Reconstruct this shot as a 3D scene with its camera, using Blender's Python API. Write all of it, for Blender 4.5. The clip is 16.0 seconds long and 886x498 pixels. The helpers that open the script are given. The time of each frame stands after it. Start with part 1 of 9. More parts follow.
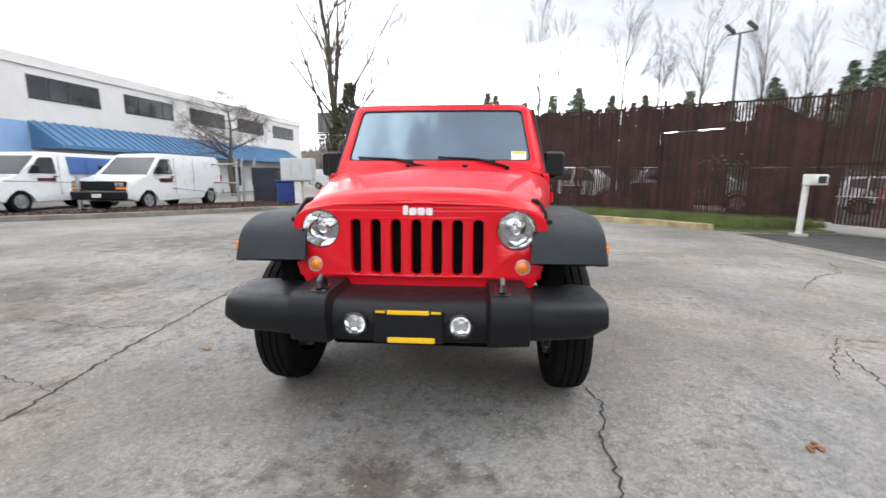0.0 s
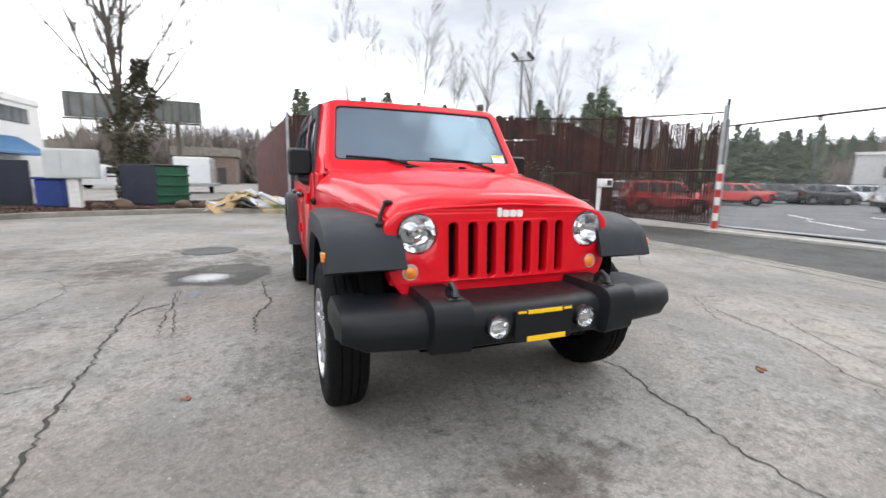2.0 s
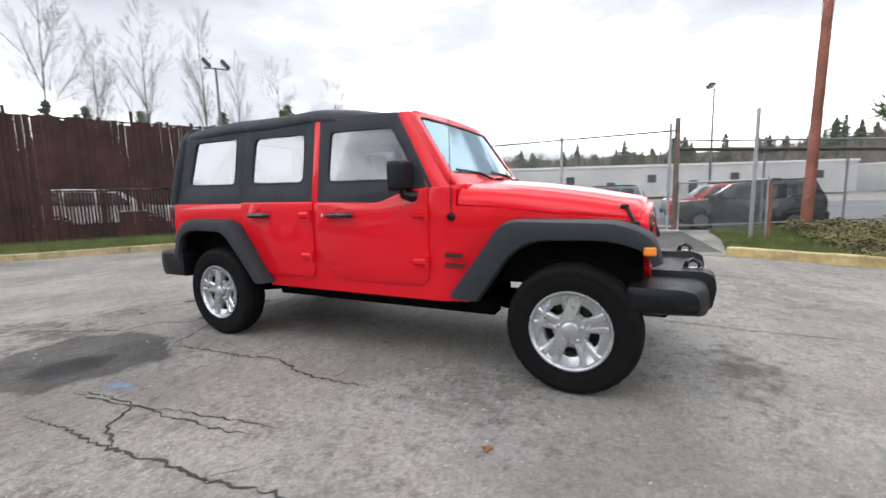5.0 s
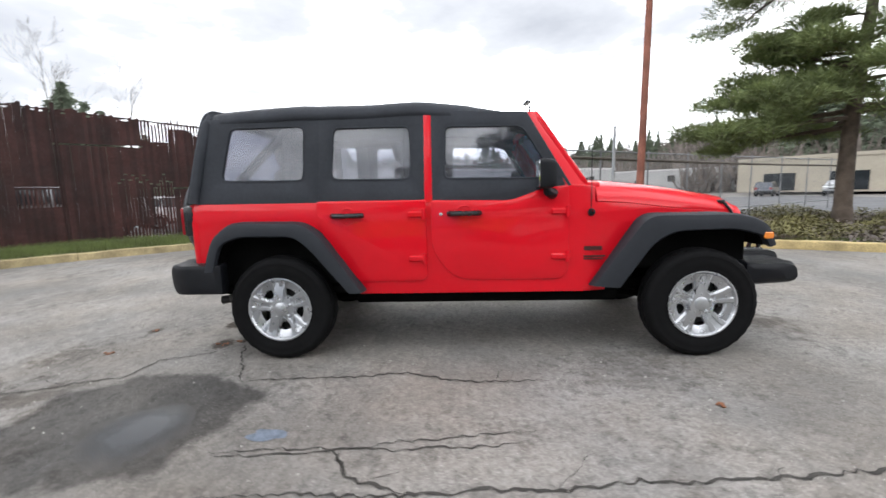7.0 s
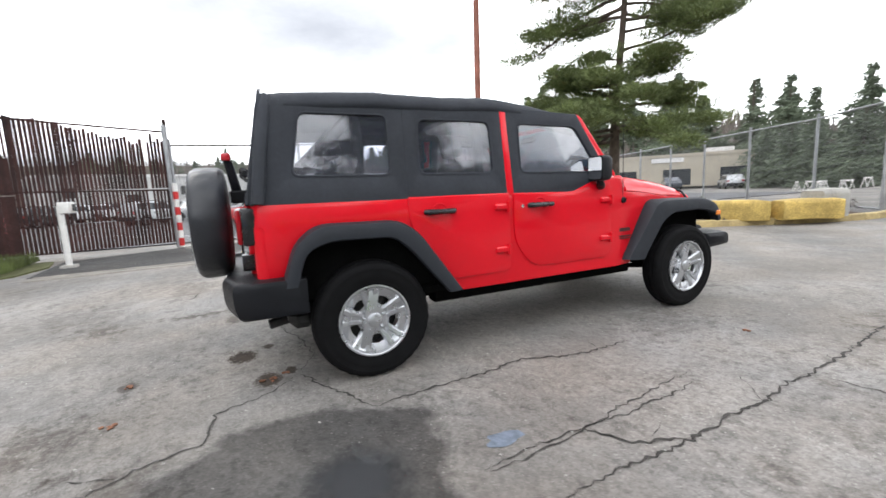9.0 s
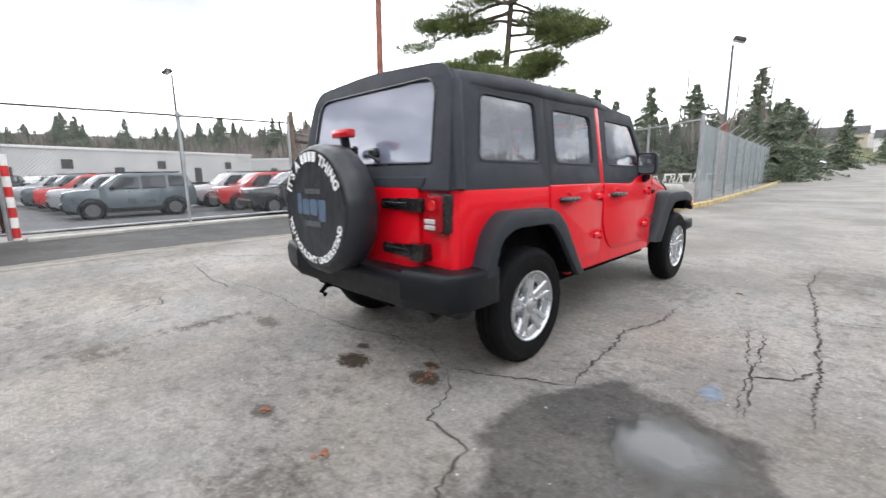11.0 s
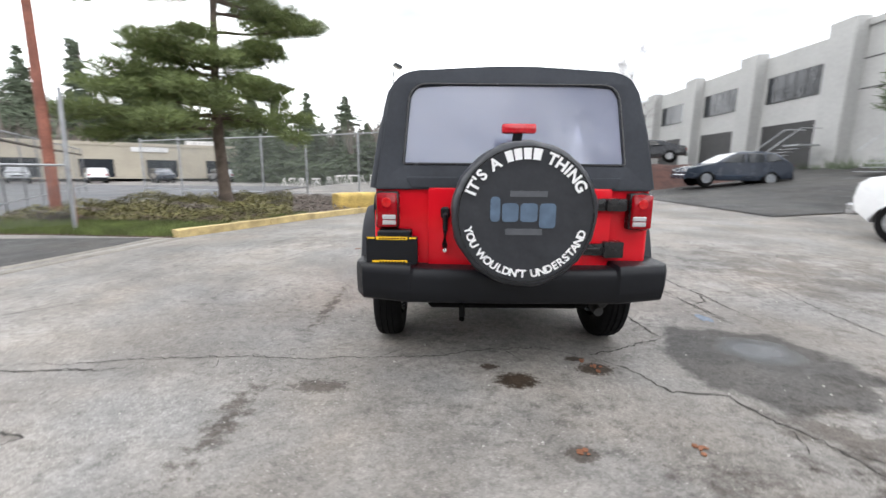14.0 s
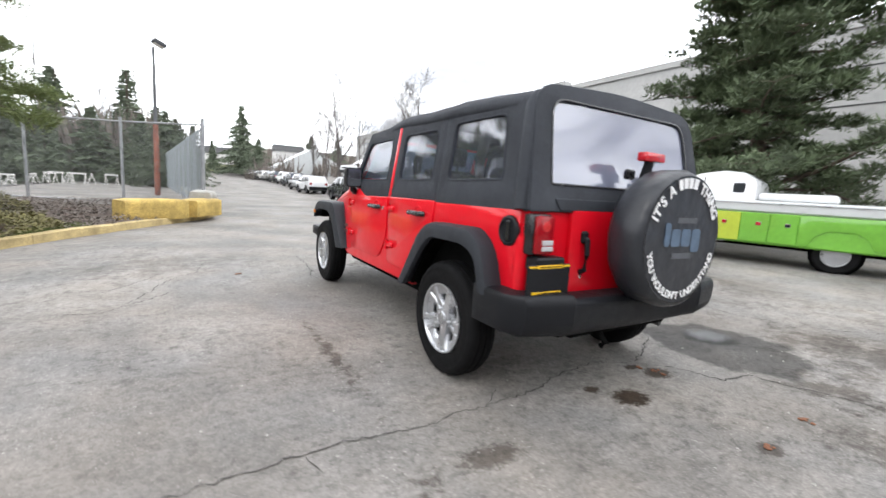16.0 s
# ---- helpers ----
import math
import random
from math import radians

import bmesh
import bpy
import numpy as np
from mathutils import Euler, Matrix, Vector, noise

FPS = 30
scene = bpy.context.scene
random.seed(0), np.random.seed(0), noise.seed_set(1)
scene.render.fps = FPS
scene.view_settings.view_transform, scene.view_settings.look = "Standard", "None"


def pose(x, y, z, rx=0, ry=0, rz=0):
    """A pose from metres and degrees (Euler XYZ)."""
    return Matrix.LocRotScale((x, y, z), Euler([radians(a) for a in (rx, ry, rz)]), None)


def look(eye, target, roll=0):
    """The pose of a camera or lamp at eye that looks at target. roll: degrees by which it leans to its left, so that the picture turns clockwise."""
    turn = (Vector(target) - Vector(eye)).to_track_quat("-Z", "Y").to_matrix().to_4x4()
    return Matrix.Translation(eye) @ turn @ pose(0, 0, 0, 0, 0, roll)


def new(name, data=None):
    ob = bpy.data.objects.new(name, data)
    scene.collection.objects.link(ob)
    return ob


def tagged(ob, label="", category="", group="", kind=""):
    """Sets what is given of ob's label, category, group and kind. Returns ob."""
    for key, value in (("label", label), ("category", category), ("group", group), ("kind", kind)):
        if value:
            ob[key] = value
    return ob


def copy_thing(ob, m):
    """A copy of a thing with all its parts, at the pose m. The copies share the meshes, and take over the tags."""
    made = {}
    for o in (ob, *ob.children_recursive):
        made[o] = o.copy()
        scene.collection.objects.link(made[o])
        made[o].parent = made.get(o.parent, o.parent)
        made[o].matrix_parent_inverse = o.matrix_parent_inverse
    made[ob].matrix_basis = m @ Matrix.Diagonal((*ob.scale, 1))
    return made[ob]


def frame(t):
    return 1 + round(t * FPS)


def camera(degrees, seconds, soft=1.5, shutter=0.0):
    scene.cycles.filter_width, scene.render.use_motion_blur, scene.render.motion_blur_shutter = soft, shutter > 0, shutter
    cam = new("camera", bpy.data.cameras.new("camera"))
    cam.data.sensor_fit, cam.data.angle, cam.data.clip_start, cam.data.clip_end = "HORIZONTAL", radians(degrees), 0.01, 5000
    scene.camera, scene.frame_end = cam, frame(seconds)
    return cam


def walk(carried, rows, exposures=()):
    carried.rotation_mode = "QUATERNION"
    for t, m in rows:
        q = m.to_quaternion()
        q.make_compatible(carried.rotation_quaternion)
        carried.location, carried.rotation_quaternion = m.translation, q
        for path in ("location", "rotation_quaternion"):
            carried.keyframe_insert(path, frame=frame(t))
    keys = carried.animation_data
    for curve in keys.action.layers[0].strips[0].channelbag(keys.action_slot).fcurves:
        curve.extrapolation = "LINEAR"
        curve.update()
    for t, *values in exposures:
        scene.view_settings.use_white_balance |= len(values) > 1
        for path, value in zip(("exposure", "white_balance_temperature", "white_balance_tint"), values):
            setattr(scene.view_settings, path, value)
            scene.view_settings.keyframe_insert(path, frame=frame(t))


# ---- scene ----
cam = camera(92.6, 16.0, 1.5, 0.5)
PATH = [
    (0, (0.273, -2.392, 1.171), (0.127, -0.425, 0.842), 0.2),
    (0.5, (-0.091, -2.415, 1.145), (-0.006, -0.443, 0.822), 0.4),
    (1, (-0.422, -2.42, 1.152), (-0.057, -0.477, 0.852), -1.0),
    (1.5, (-0.734, -2.347, 1.155), (-0.207, -0.443, 0.846), -0.1),
    (2, (-1.066, -2.197, 1.169), (-0.336, -0.363, 0.849), 0.9),
    (2.5, (-1.503, -2.049, 1.177), (-0.5, -0.346, 0.871), 0.2),
    (3, (-1.853, -1.787, 1.168), (-0.685, -0.189, 0.884), -1.3),
    (3.2, (-1.995, -1.678, 1.195), (-0.757, -0.135, 0.904), 1.3),
    (5.3, (-3.358, -0.155, 1.152), (-1.545, 0.637, 0.861), -0.4),
    (5.5, (-3.426, 0.018, 1.188), (-1.601, 0.756, 0.838), 1.9),
    (6, (-3.625, 0.506, 1.184), (-1.716, 1.013, 0.874), -1.6),
    (6.5, (-3.694, 1.044, 1.18), (-1.74, 1.359, 0.892), -0.7),
    (7, (-3.781, 1.594, 1.184), (-1.803, 1.711, 0.916), -1.5),
    (7.5, (-3.774, 2.124, 1.149), (-1.786, 2.086, 0.931), -1.3),
    (8, (-3.703, 2.633, 1.168), (-1.733, 2.387, 0.931), 0.1),
    (8.2, (-3.677, 2.842, 1.152), (-1.736, 2.433, 0.895), -1.6),
    (10.3, (-2.845, 4.693, 1.248), (-1.277, 3.488, 0.951), 0.2),
    (10.5, (-2.741, 4.867, 1.251), (-1.251, 3.573, 0.929), -0.5),
    (11, (-2.359, 5.204, 1.236), (-0.963, 3.818, 0.877), -0.7),
    (11.5, (-1.959, 5.493, 1.235), (-0.703, 3.976, 0.885), 0.5),
    (12, (-1.535, 5.707, 1.243), (-0.49, 4.034, 0.91), 0.4),
    (12.5, (-1.035, 5.903, 1.228), (-0.214, 4.113, 0.879), 2.2),
    (13, (-0.582, 6.05, 1.223), (-0.072, 4.146, 0.881), 2.0),
    (13.5, (-0.085, 6.091, 1.194), (0.215, 4.146, 0.838), 1.3),
    (14, (0.413, 6.14, 1.24), (0.414, 4.172, 0.88), 0.5),
    (14.5, (0.945, 6.024, 1.223), (0.632, 4.086, 0.84), -0.2),
    (15, (1.428, 5.847, 1.231), (0.851, 3.958, 0.916), 2.8),
    (15.5, (1.873, 5.581, 1.203), (1.034, 3.796, 0.876), 2.6),
    (16, (2.324, 5.263, 1.218), (1.293, 3.572, 0.941), 3.5),
]
walk(cam, [(t, look(eye, at, roll)) for t, eye, at, roll in PATH],
     [(0.0, -0.03), (2.5, -0.06), (5.0, -0.14), (7.5, -0.12), (10.5, 0.07), (13.0, 0.07), (14.5, 0.14), (16.0, 0.14)])

# ---- world and light: a bright overcast sky ----
SUN_AZ, SUN_EL = radians(58), radians(46)
world = bpy.data.worlds.new("overcast_sky")
scene.world = world
world.use_nodes = True
wt = world.node_tree
wt.nodes.clear()
w_out = wt.nodes.new("ShaderNodeOutputWorld")
w_bg = wt.nodes.new("ShaderNodeBackground")
w_sky = wt.nodes.new("ShaderNodeTexSky")
w_sky.sky_type = "NISHITA"
w_sky.sun_disc = False
w_sky.sun_elevation, w_sky.sun_rotation = SUN_EL, SUN_AZ
w_co = wt.nodes.new("ShaderNodeTexCoord")
w_map = wt.nodes.new("ShaderNodeMapping")
w_map.inputs["Scale"].default_value = (1.0, 1.0, 2.6)
w_map.inputs["Location"].default_value = (0.35, 0.1, 0.0)
w_noise = wt.nodes.new("ShaderNodeTexNoise")
w_noise.inputs["Scale"].default_value = 1.7
w_noise.inputs["Detail"].default_value = 7
w_noise.inputs["Roughness"].default_value = 0.55
w_ramp = wt.nodes.new("ShaderNodeValToRGB")
w_ramp.color_ramp.elements[0].position, w_ramp.color_ramp.elements[0].color = 0.32, (0.80, 0.84, 0.93, 1)
w_ramp.color_ramp.elements[1].position, w_ramp.color_ramp.elements[1].color = 0.55, (3.92, 4.0, 4.16, 1)
w_mid = w_ramp.color_ramp.elements.new(0.44)
w_mid.color = (1.08, 1.12, 1.20, 1)
w_skyx = wt.nodes.new("ShaderNodeMix")
w_skyx.data_type, w_skyx.blend_type = "RGBA", "MULTIPLY"
w_skyx.inputs[0].default_value = 1.0
w_skyx.inputs[7].default_value = (0.09, 0.09, 0.09, 1)
w_mix = wt.nodes.new("ShaderNodeMix")
w_mix.data_type = "RGBA"
w_mix.inputs[0].default_value = 0.93
wt.links.new(w_co.outputs["Generated"], w_map.inputs["Vector"])
wt.links.new(w_map.outputs["Vector"], w_noise.inputs["Vector"])
wt.links.new(w_noise.outputs["Fac"], w_ramp.inputs["Fac"])
wt.links.new(w_sky.outputs["Color"], w_skyx.inputs[6])
wt.links.new(w_skyx.outputs[2], w_mix.inputs[6])
wt.links.new(w_ramp.outputs["Color"], w_mix.inputs[7])
wt.links.new(w_mix.outputs[2], w_bg.inputs["Color"])
w_bg.inputs["Strength"].default_value = 1.0
wt.links.new(w_bg.outputs["Background"], w_out.inputs["Surface"])

sun_data = bpy.data.lights.new("sun", "SUN")
sun_data.energy, sun_data.angle, sun_data.color = 0.85, radians(25), (1.0, 0.97, 0.93)
sun = new("sun", sun_data)
sun.matrix_world = look((0, 0, 30), (-math.sin(SUN_AZ) * math.cos(SUN_EL), -math.cos(SUN_AZ) * math.cos(SUN_EL), 30 - math.sin(SUN_EL)))


# ---- materials ----
def nodes_of(name):
    m = bpy.data.materials.new(name)
    m.use_nodes = True
    nt = m.node_tree
    return m, nt, nt.nodes["Principled BSDF"]


def link(nt, a, b):
    nt.links.new(a, b)


def position(nt, scale=1.0, local=False):
    if local:
        c = nt.nodes.new("ShaderNodeTexCoord").outputs["Object"]
    else:
        c = nt.nodes.new("ShaderNodeNewGeometry").outputs["Position"]
    mp = nt.nodes.new("ShaderNodeMapping")
    mp.inputs["Scale"].default_value = (scale, scale, scale) if not isinstance(scale, tuple) else scale
    link(nt, c, mp.inputs["Vector"])
    return mp.outputs["Vector"]


def noise_tex(nt, vec, scale, detail=4, rough=0.55):
    n = nt.nodes.new("ShaderNodeTexNoise")
    n.inputs["Scale"].default_value, n.inputs["Detail"].default_value, n.inputs["Roughness"].default_value = scale, detail, rough
    link(nt, vec, n.inputs["Vector"])
    return n.outputs["Fac"]


def ramp(nt, fac, p0, c0, p1, c1):
    r = nt.nodes.new("ShaderNodeValToRGB")
    e = r.color_ramp.elements
    e[0].position, e[1].position = p0, p1
    e[0].color = (*c0, 1) if isinstance(c0, tuple) else (c0, c0, c0, 1)
    e[1].color = (*c1, 1) if isinstance(c1, tuple) else (c1, c1, c1, 1)
    link(nt, fac, r.inputs["Fac"])
    return r.outputs["Color"]


def blend(nt, kind, fac, a, b):
    n = nt.nodes.new("ShaderNodeMix")
    n.data_type, n.blend_type = "RGBA", kind
    for k, v in ((0, fac), (6, a), (7, b)):
        sock = n.inputs[k]
        if isinstance(v, (int, float)):
            sock.default_value = v if k == 0 else (v, v, v, 1)
        elif isinstance(v, tuple):
            sock.default_value = (*v, 1)
        else:
            link(nt, v, sock)
    return n.outputs[2]


def bump(nt, bsdf, height, strength=0.3, distance=0.01):
    b = nt.nodes.new("ShaderNodeBump")
    b.inputs["Strength"].default_value, b.inputs["Distance"].default_value = strength, distance
    link(nt, height, b.inputs["Height"])
    link(nt, b.outputs["Normal"], bsdf.inputs["Normal"])


def plain(name, color, rough=0.5, metal=0.0, vary=0.12, scale=6.0, grain=0.0, grain_scale=300.0, coat=0.0, rand=0.0, local=False, spec=0.5, deep=0.002):
    """A surface with two scales of colour variation, and a fine grain in relief where asked."""
    m, nt, b = nodes_of(name)
    v = position(nt, 1.0, local)
    big = ramp(nt, noise_tex(nt, v, scale, 5), 0.3, 1.0 - vary, 0.7, 1.0 + vary)
    fine = ramp(nt, noise_tex(nt, v, scale * 14, 3), 0.3, 1.0 - vary * 0.6, 0.7, 1.0 + vary * 0.6)
    c = blend(nt, "MULTIPLY", 1.0, blend(nt, "MULTIPLY", 1.0, tuple(color), big), fine)
    if rand:
        info = nt.nodes.new("ShaderNodeObjectInfo")
        c = blend(nt, "MULTIPLY", 1.0, c, ramp(nt, info.outputs["Random"], 0.0, 1.0 - rand, 1.0, 1.0 + rand))
    link(nt, c, b.inputs["Base Color"])
    link(nt, ramp(nt, noise_tex(nt, v, scale * 3, 4), 0.3, max(rough - 0.06, 0.02), 0.7, min(rough + 0.06, 1.0)), b.inputs["Roughness"])
    b.inputs["Metallic"].default_value = metal
    b.inputs["Specular IOR Level"].default_value = spec
    if coat:
        b.inputs["Coat Weight"].default_value, b.inputs["Coat Roughness"].default_value = coat, 0.03
    if grain:
        bump(nt, b, noise_tex(nt, v, grain_scale, 2), grain, deep)
    return m


def glass(name, tint, rough=0.02, gloss=0.06, edge=0.75, wave=0.02, haze=0.0, sheen=(0.8, 0.8, 0.8)):
    """A thin clear pane: see-through, with gloss that grows at grazing angles. haze paints cloudiness and sky
    reflection as a pale veil.
    """
    m = bpy.data.materials.new(name)
    m.use_nodes = True
    nt = m.node_tree
    nt.nodes.clear()
    out = nt.nodes.new("ShaderNodeOutputMaterial")
    clear = nt.nodes.new("ShaderNodeBsdfTransparent")
    clear.inputs["Color"].default_value = (*tint, 1)
    shiny = nt.nodes.new("ShaderNodeBsdfGlossy")
    shiny.inputs["Roughness"].default_value = rough
    shiny.inputs["Color"].default_value = (*sheen, 1)
    fr = nt.nodes.new("ShaderNodeFresnel")
    fr.inputs["IOR"].default_value = 1.5
    fac = nt.nodes.new("ShaderNodeMapRange")
    fac.inputs[1].default_value, fac.inputs[2].default_value = 0.04, 1.0
    fac.inputs[3].default_value, fac.inputs[4].default_value = gloss, edge
    link(nt, fr.outputs["Fac"], fac.inputs[0])
    mix = nt.nodes.new("ShaderNodeMixShader")
    link(nt, fac.outputs[0], mix.inputs["Fac"])
    base = clear.outputs[0]
    if haze:
        veil_back = nt.nodes.new("ShaderNodeBsdfTranslucent")
        veil_back.inputs["Color"].default_value = (0.63, 0.665, 0.83, 1)
        veil_front = nt.nodes.new("ShaderNodeBsdfDiffuse")
        veil_front.inputs["Color"].default_value = (0.63, 0.665, 0.83, 1)
        both = nt.nodes.new("ShaderNodeMixShader")
        link(nt, veil_back.outputs[0], both.inputs[1])
        link(nt, veil_front.outputs[0], both.inputs[2])
        veiled = nt.nodes.new("ShaderNodeMixShader")
        veiled.inputs["Fac"].default_value = haze
        link(nt, clear.outputs[0], veiled.inputs[1])
        link(nt, both.outputs[0], veiled.inputs[2])
        base = veiled.outputs[0]
    link(nt, base, mix.inputs[1])
    link(nt, shiny.outputs[0], mix.inputs[2])
    link(nt, mix.outputs[0], out.inputs["Surface"])
    v = position(nt, 1.0)
    bm = nt.nodes.new("ShaderNodeBump")
    bm.inputs["Strength"].default_value, bm.inputs["Distance"].default_value = wave, 0.01
    link(nt, noise_tex(nt, v, 5.0, 3), bm.inputs["Height"])
    link(nt, bm.outputs["Normal"], shiny.inputs["Normal"])
    return m


def asphalt(name, base, worn, wet=True, spots=()):
    """Aged asphalt: pale aggregate in dark binder, broad worn patches, fine crazing, a damp hollow."""
    m, nt, b = nodes_of(name)
    v = position(nt, 1.0)
    vor = nt.nodes.new("ShaderNodeTexVoronoi")
    vor.inputs["Scale"].default_value = 95.0
    link(nt, v, vor.inputs["Vector"])
    stones = ramp(nt, vor.outputs["Color"], 0.15, 0.84, 0.95, 1.15)
    patch = ramp(nt, noise_tex(nt, v, 0.5, 6, 0.6), 0.38, base, 0.62, worn)
    blotch = ramp(nt, noise_tex(nt, v, 3.2, 5, 0.65), 0.34, 0.84, 0.6, 1.06)
    fleck = ramp(nt, noise_tex(nt, v, 24.0, 6, 0.78), 0.37, 0.72, 0.58, 1.08)
    c = blend(nt, "MULTIPLY", 0.75, blend(nt, "MULTIPLY", 1.0, blend(nt, "MULTIPLY", 1.0, patch, blotch), stones), fleck)
    c = blend(nt, "MULTIPLY", 1.0, c, ramp(nt, noise_tex(nt, v, 0.75, 5, 0.6), 0.36, (1.05, 1.0, 0.95), 0.64, (0.985, 1.0, 1.02)))
    pits = ramp(nt, noise_tex(nt, v, 11.0, 8, 0.76), 0.39, 0.66, 0.46, 1.0)
    c = blend(nt, "MULTIPLY", ramp(nt, noise_tex(nt, v, 0.9, 4, 0.55), 0.36, 0.25, 0.60, 1.0), c, pits)
    grime = ramp(nt, noise_tex(nt, v, 6.5, 9, 0.80), 0.50, 1.0, 0.62, 0.58)
    where = ramp(nt, noise_tex(nt, v, 0.42, 3, 0.5), 0.38, 0.20, 0.56, 1.0)
    c = blend(nt, "MULTIPLY", where, c, grime)
    pale = nt.nodes.new("ShaderNodeTexVoronoi")
    pale.inputs["Scale"].default_value = 120.0
    link(nt, v, pale.inputs["Vector"])
    chips = ramp(nt, pale.outputs["Distance"], 0.13, 1.0, 0.2, 0.0)
    few = ramp(nt, pale.outputs["Color"], 0.76, 0.0, 0.84, 0.85)
    c = blend(nt, "MIX", blend(nt, "MULTIPLY", 1.0, chips, few), c, (0.46, 0.45, 0.43))
    flint = nt.nodes.new("ShaderNodeTexVoronoi")
    flint.inputs["Scale"].default_value = 62.0
    link(nt, v, flint.inputs["Vector"])
    worn_edge = ramp(nt, noise_tex(nt, v, 1.1, 4), 0.42, 0.0, 0.6, 0.75)
    big = blend(nt, "MULTIPLY", 1.0, ramp(nt, flint.outputs["Distance"], 0.22, 1.0, 0.36, 0.0), ramp(nt, flint.outputs["Color"], 0.74, 0.0, 0.80, 1.0))
    c = blend(nt, "MIX", blend(nt, "MULTIPLY", 1.0, big, worn_edge), c, (0.44, 0.42, 0.39))
    rough = ramp(nt, noise_tex(nt, v, 2.0, 4), 0.3, 0.62, 0.7, 0.85)
    for (sx, sy, rx, ry, depth, gloss) in spots:
        mp = nt.nodes.new("ShaderNodeMapping")
        mp.vector_type = "TEXTURE"
        mp.inputs["Location"].default_value = (sx, sy, 0)
        mp.inputs["Scale"].default_value = (rx, ry, 1)
        link(nt, nt.nodes["Geometry"].outputs["Position"] if "Geometry" in nt.nodes else v, mp.inputs["Vector"])
        gr = nt.nodes.new("ShaderNodeTexGradient")
        gr.gradient_type = "SPHERICAL"
        link(nt, mp.outputs["Vector"], gr.inputs["Vector"])
        wob = nt.nodes.new("ShaderNodeMath")
        wob.operation = "MULTIPLY_ADD"
        if gloss:
            link(nt, noise_tex(nt, v, 2.2 / max(rx, 0.25), 5, 0.6), wob.inputs[0])
            wob.inputs[1].default_value = 0.75
        else:
            link(nt, noise_tex(nt, v, 30.0 if rx * ry < 0.1 else 5.0 / max(min(rx, ry), 0.14) ** 0.5, 9, 0.78), wob.inputs[0])
            wob.inputs[1].default_value = 0.85
        half = nt.nodes.new("ShaderNodeMath")
        half.operation = "MULTIPLY"
        small = rx * ry < 0.1
        half.inputs[1].default_value = 1.0 if gloss else 0.47 if small else 0.32
        link(nt, gr.outputs["Fac"], half.inputs[0])
        link(nt, half.outputs[0], wob.inputs[2])
        mask = ramp(nt, wob.outputs[0], 0.52, 0.0, 0.64, 1.0) if gloss else ramp(nt, wob.outputs[0], 0.58 if small else 0.62, 0.0, 0.68 if small else 0.72, 1.0)
        c = blend(nt, "MIX", mask, c, blend(nt, "MULTIPLY", 1.0, c, (1 - depth, 1 - depth, 1 - depth) if gloss else (1 - depth * 0.95, 1 - depth, 1 - depth * 1.04)))
        if gloss:
            rough = blend(nt, "MIX", mask, rough, gloss)
    link(nt, c, b.inputs["Base Color"])
    link(nt, rough, b.inputs["Roughness"])
    b.inputs["Specular IOR Level"].default_value = 0.2
    hh = blend(nt, "ADD", 0.6, vor.outputs["Distance"], noise_tex(nt, v, 28.0, 3, 0.7))
    bump(nt, b, hh, 0.22, 0.006)
    return m


def water_film(name, centre, rx, ry):
    """Shallow water that thins out to a ragged shore."""
    m, nt, b = nodes_of(name)
    b.inputs["Base Color"].default_value = (0.05, 0.052, 0.055, 1)
    b.inputs["Roughness"].default_value = 0.07
    mp = nt.nodes.new("ShaderNodeMapping")
    mp.vector_type = "TEXTURE"
    mp.inputs["Location"].default_value = (*centre, 0)
    mp.inputs["Scale"].default_value = (rx, ry, 1)
    link(nt, nt.nodes.new("ShaderNodeNewGeometry").outputs["Position"], mp.inputs["Vector"])
    gr = nt.nodes.new("ShaderNodeTexGradient")
    gr.gradient_type = "SPHERICAL"
    link(nt, mp.outputs["Vector"], gr.inputs["Vector"])
    wob = nt.nodes.new("ShaderNodeMath")
    wob.operation = "MULTIPLY_ADD"
    link(nt, noise_tex(nt, position(nt), 9.0, 6, 0.65), wob.inputs[0])
    wob.inputs[1].default_value = 0.8
    link(nt, gr.outputs["Fac"], wob.inputs[2])
    link(nt, ramp(nt, wob.outputs[0], 0.44, 0.0, 1.05, 0.85), b.inputs["Alpha"])
    return m


M = {}
M["red"] = plain("red_paint", (0.65, 0.0036, 0.0140), 0.45, 0.0, 0.03, 2.0, coat=0.55, spec=0.12)
M["flare"] = plain("grained_grey_plastic", (0.018, 0.021, 0.027), 0.6, 0.0, 0.08, 5.0, 0.25, 700.0, spec=0.35)
M["black_plastic"] = plain("black_textured_plastic", (0.0065, 0.0072, 0.0095), 0.46, 0.0, 0.1, 6.0, 0.25, 600.0, spec=0.26)
M["black_gloss"] = plain("gloss_black_plastic", (0.012, 0.012, 0.013), 0.25, 0.0, 0.05, 6.0)
M["dark"] = plain("underbody_black", (0.005, 0.005, 0.005), 0.85, 0.0, 0.3, 8.0, spec=0.02)
M["rubber"] = plain("tyre_rubber", (0.0065, 0.0065, 0.007), 0.7, 0.0, 0.18, 9.0, 0.3, 220.0, spec=0.10)
M["alloy"] = plain("silver_painted_alloy", (0.50, 0.51, 0.53), 0.30, 0.75, 0.03, 6.0)
M["alloy_dark"] = plain("shaded_brake_parts", (0.05, 0.05, 0.05), 0.6, 0.6, 0.2, 12.0)
M["chrome"] = plain("chrome", (0.82, 0.83, 0.85), 0.08, 1.0, 0.02, 8.0)
M["canvas"] = plain("black_vinyl_twill", (0.028, 0.0315, 0.039), 0.7, 0.0, 0.14, 3.0, 0.5, 420.0, spec=0.3)
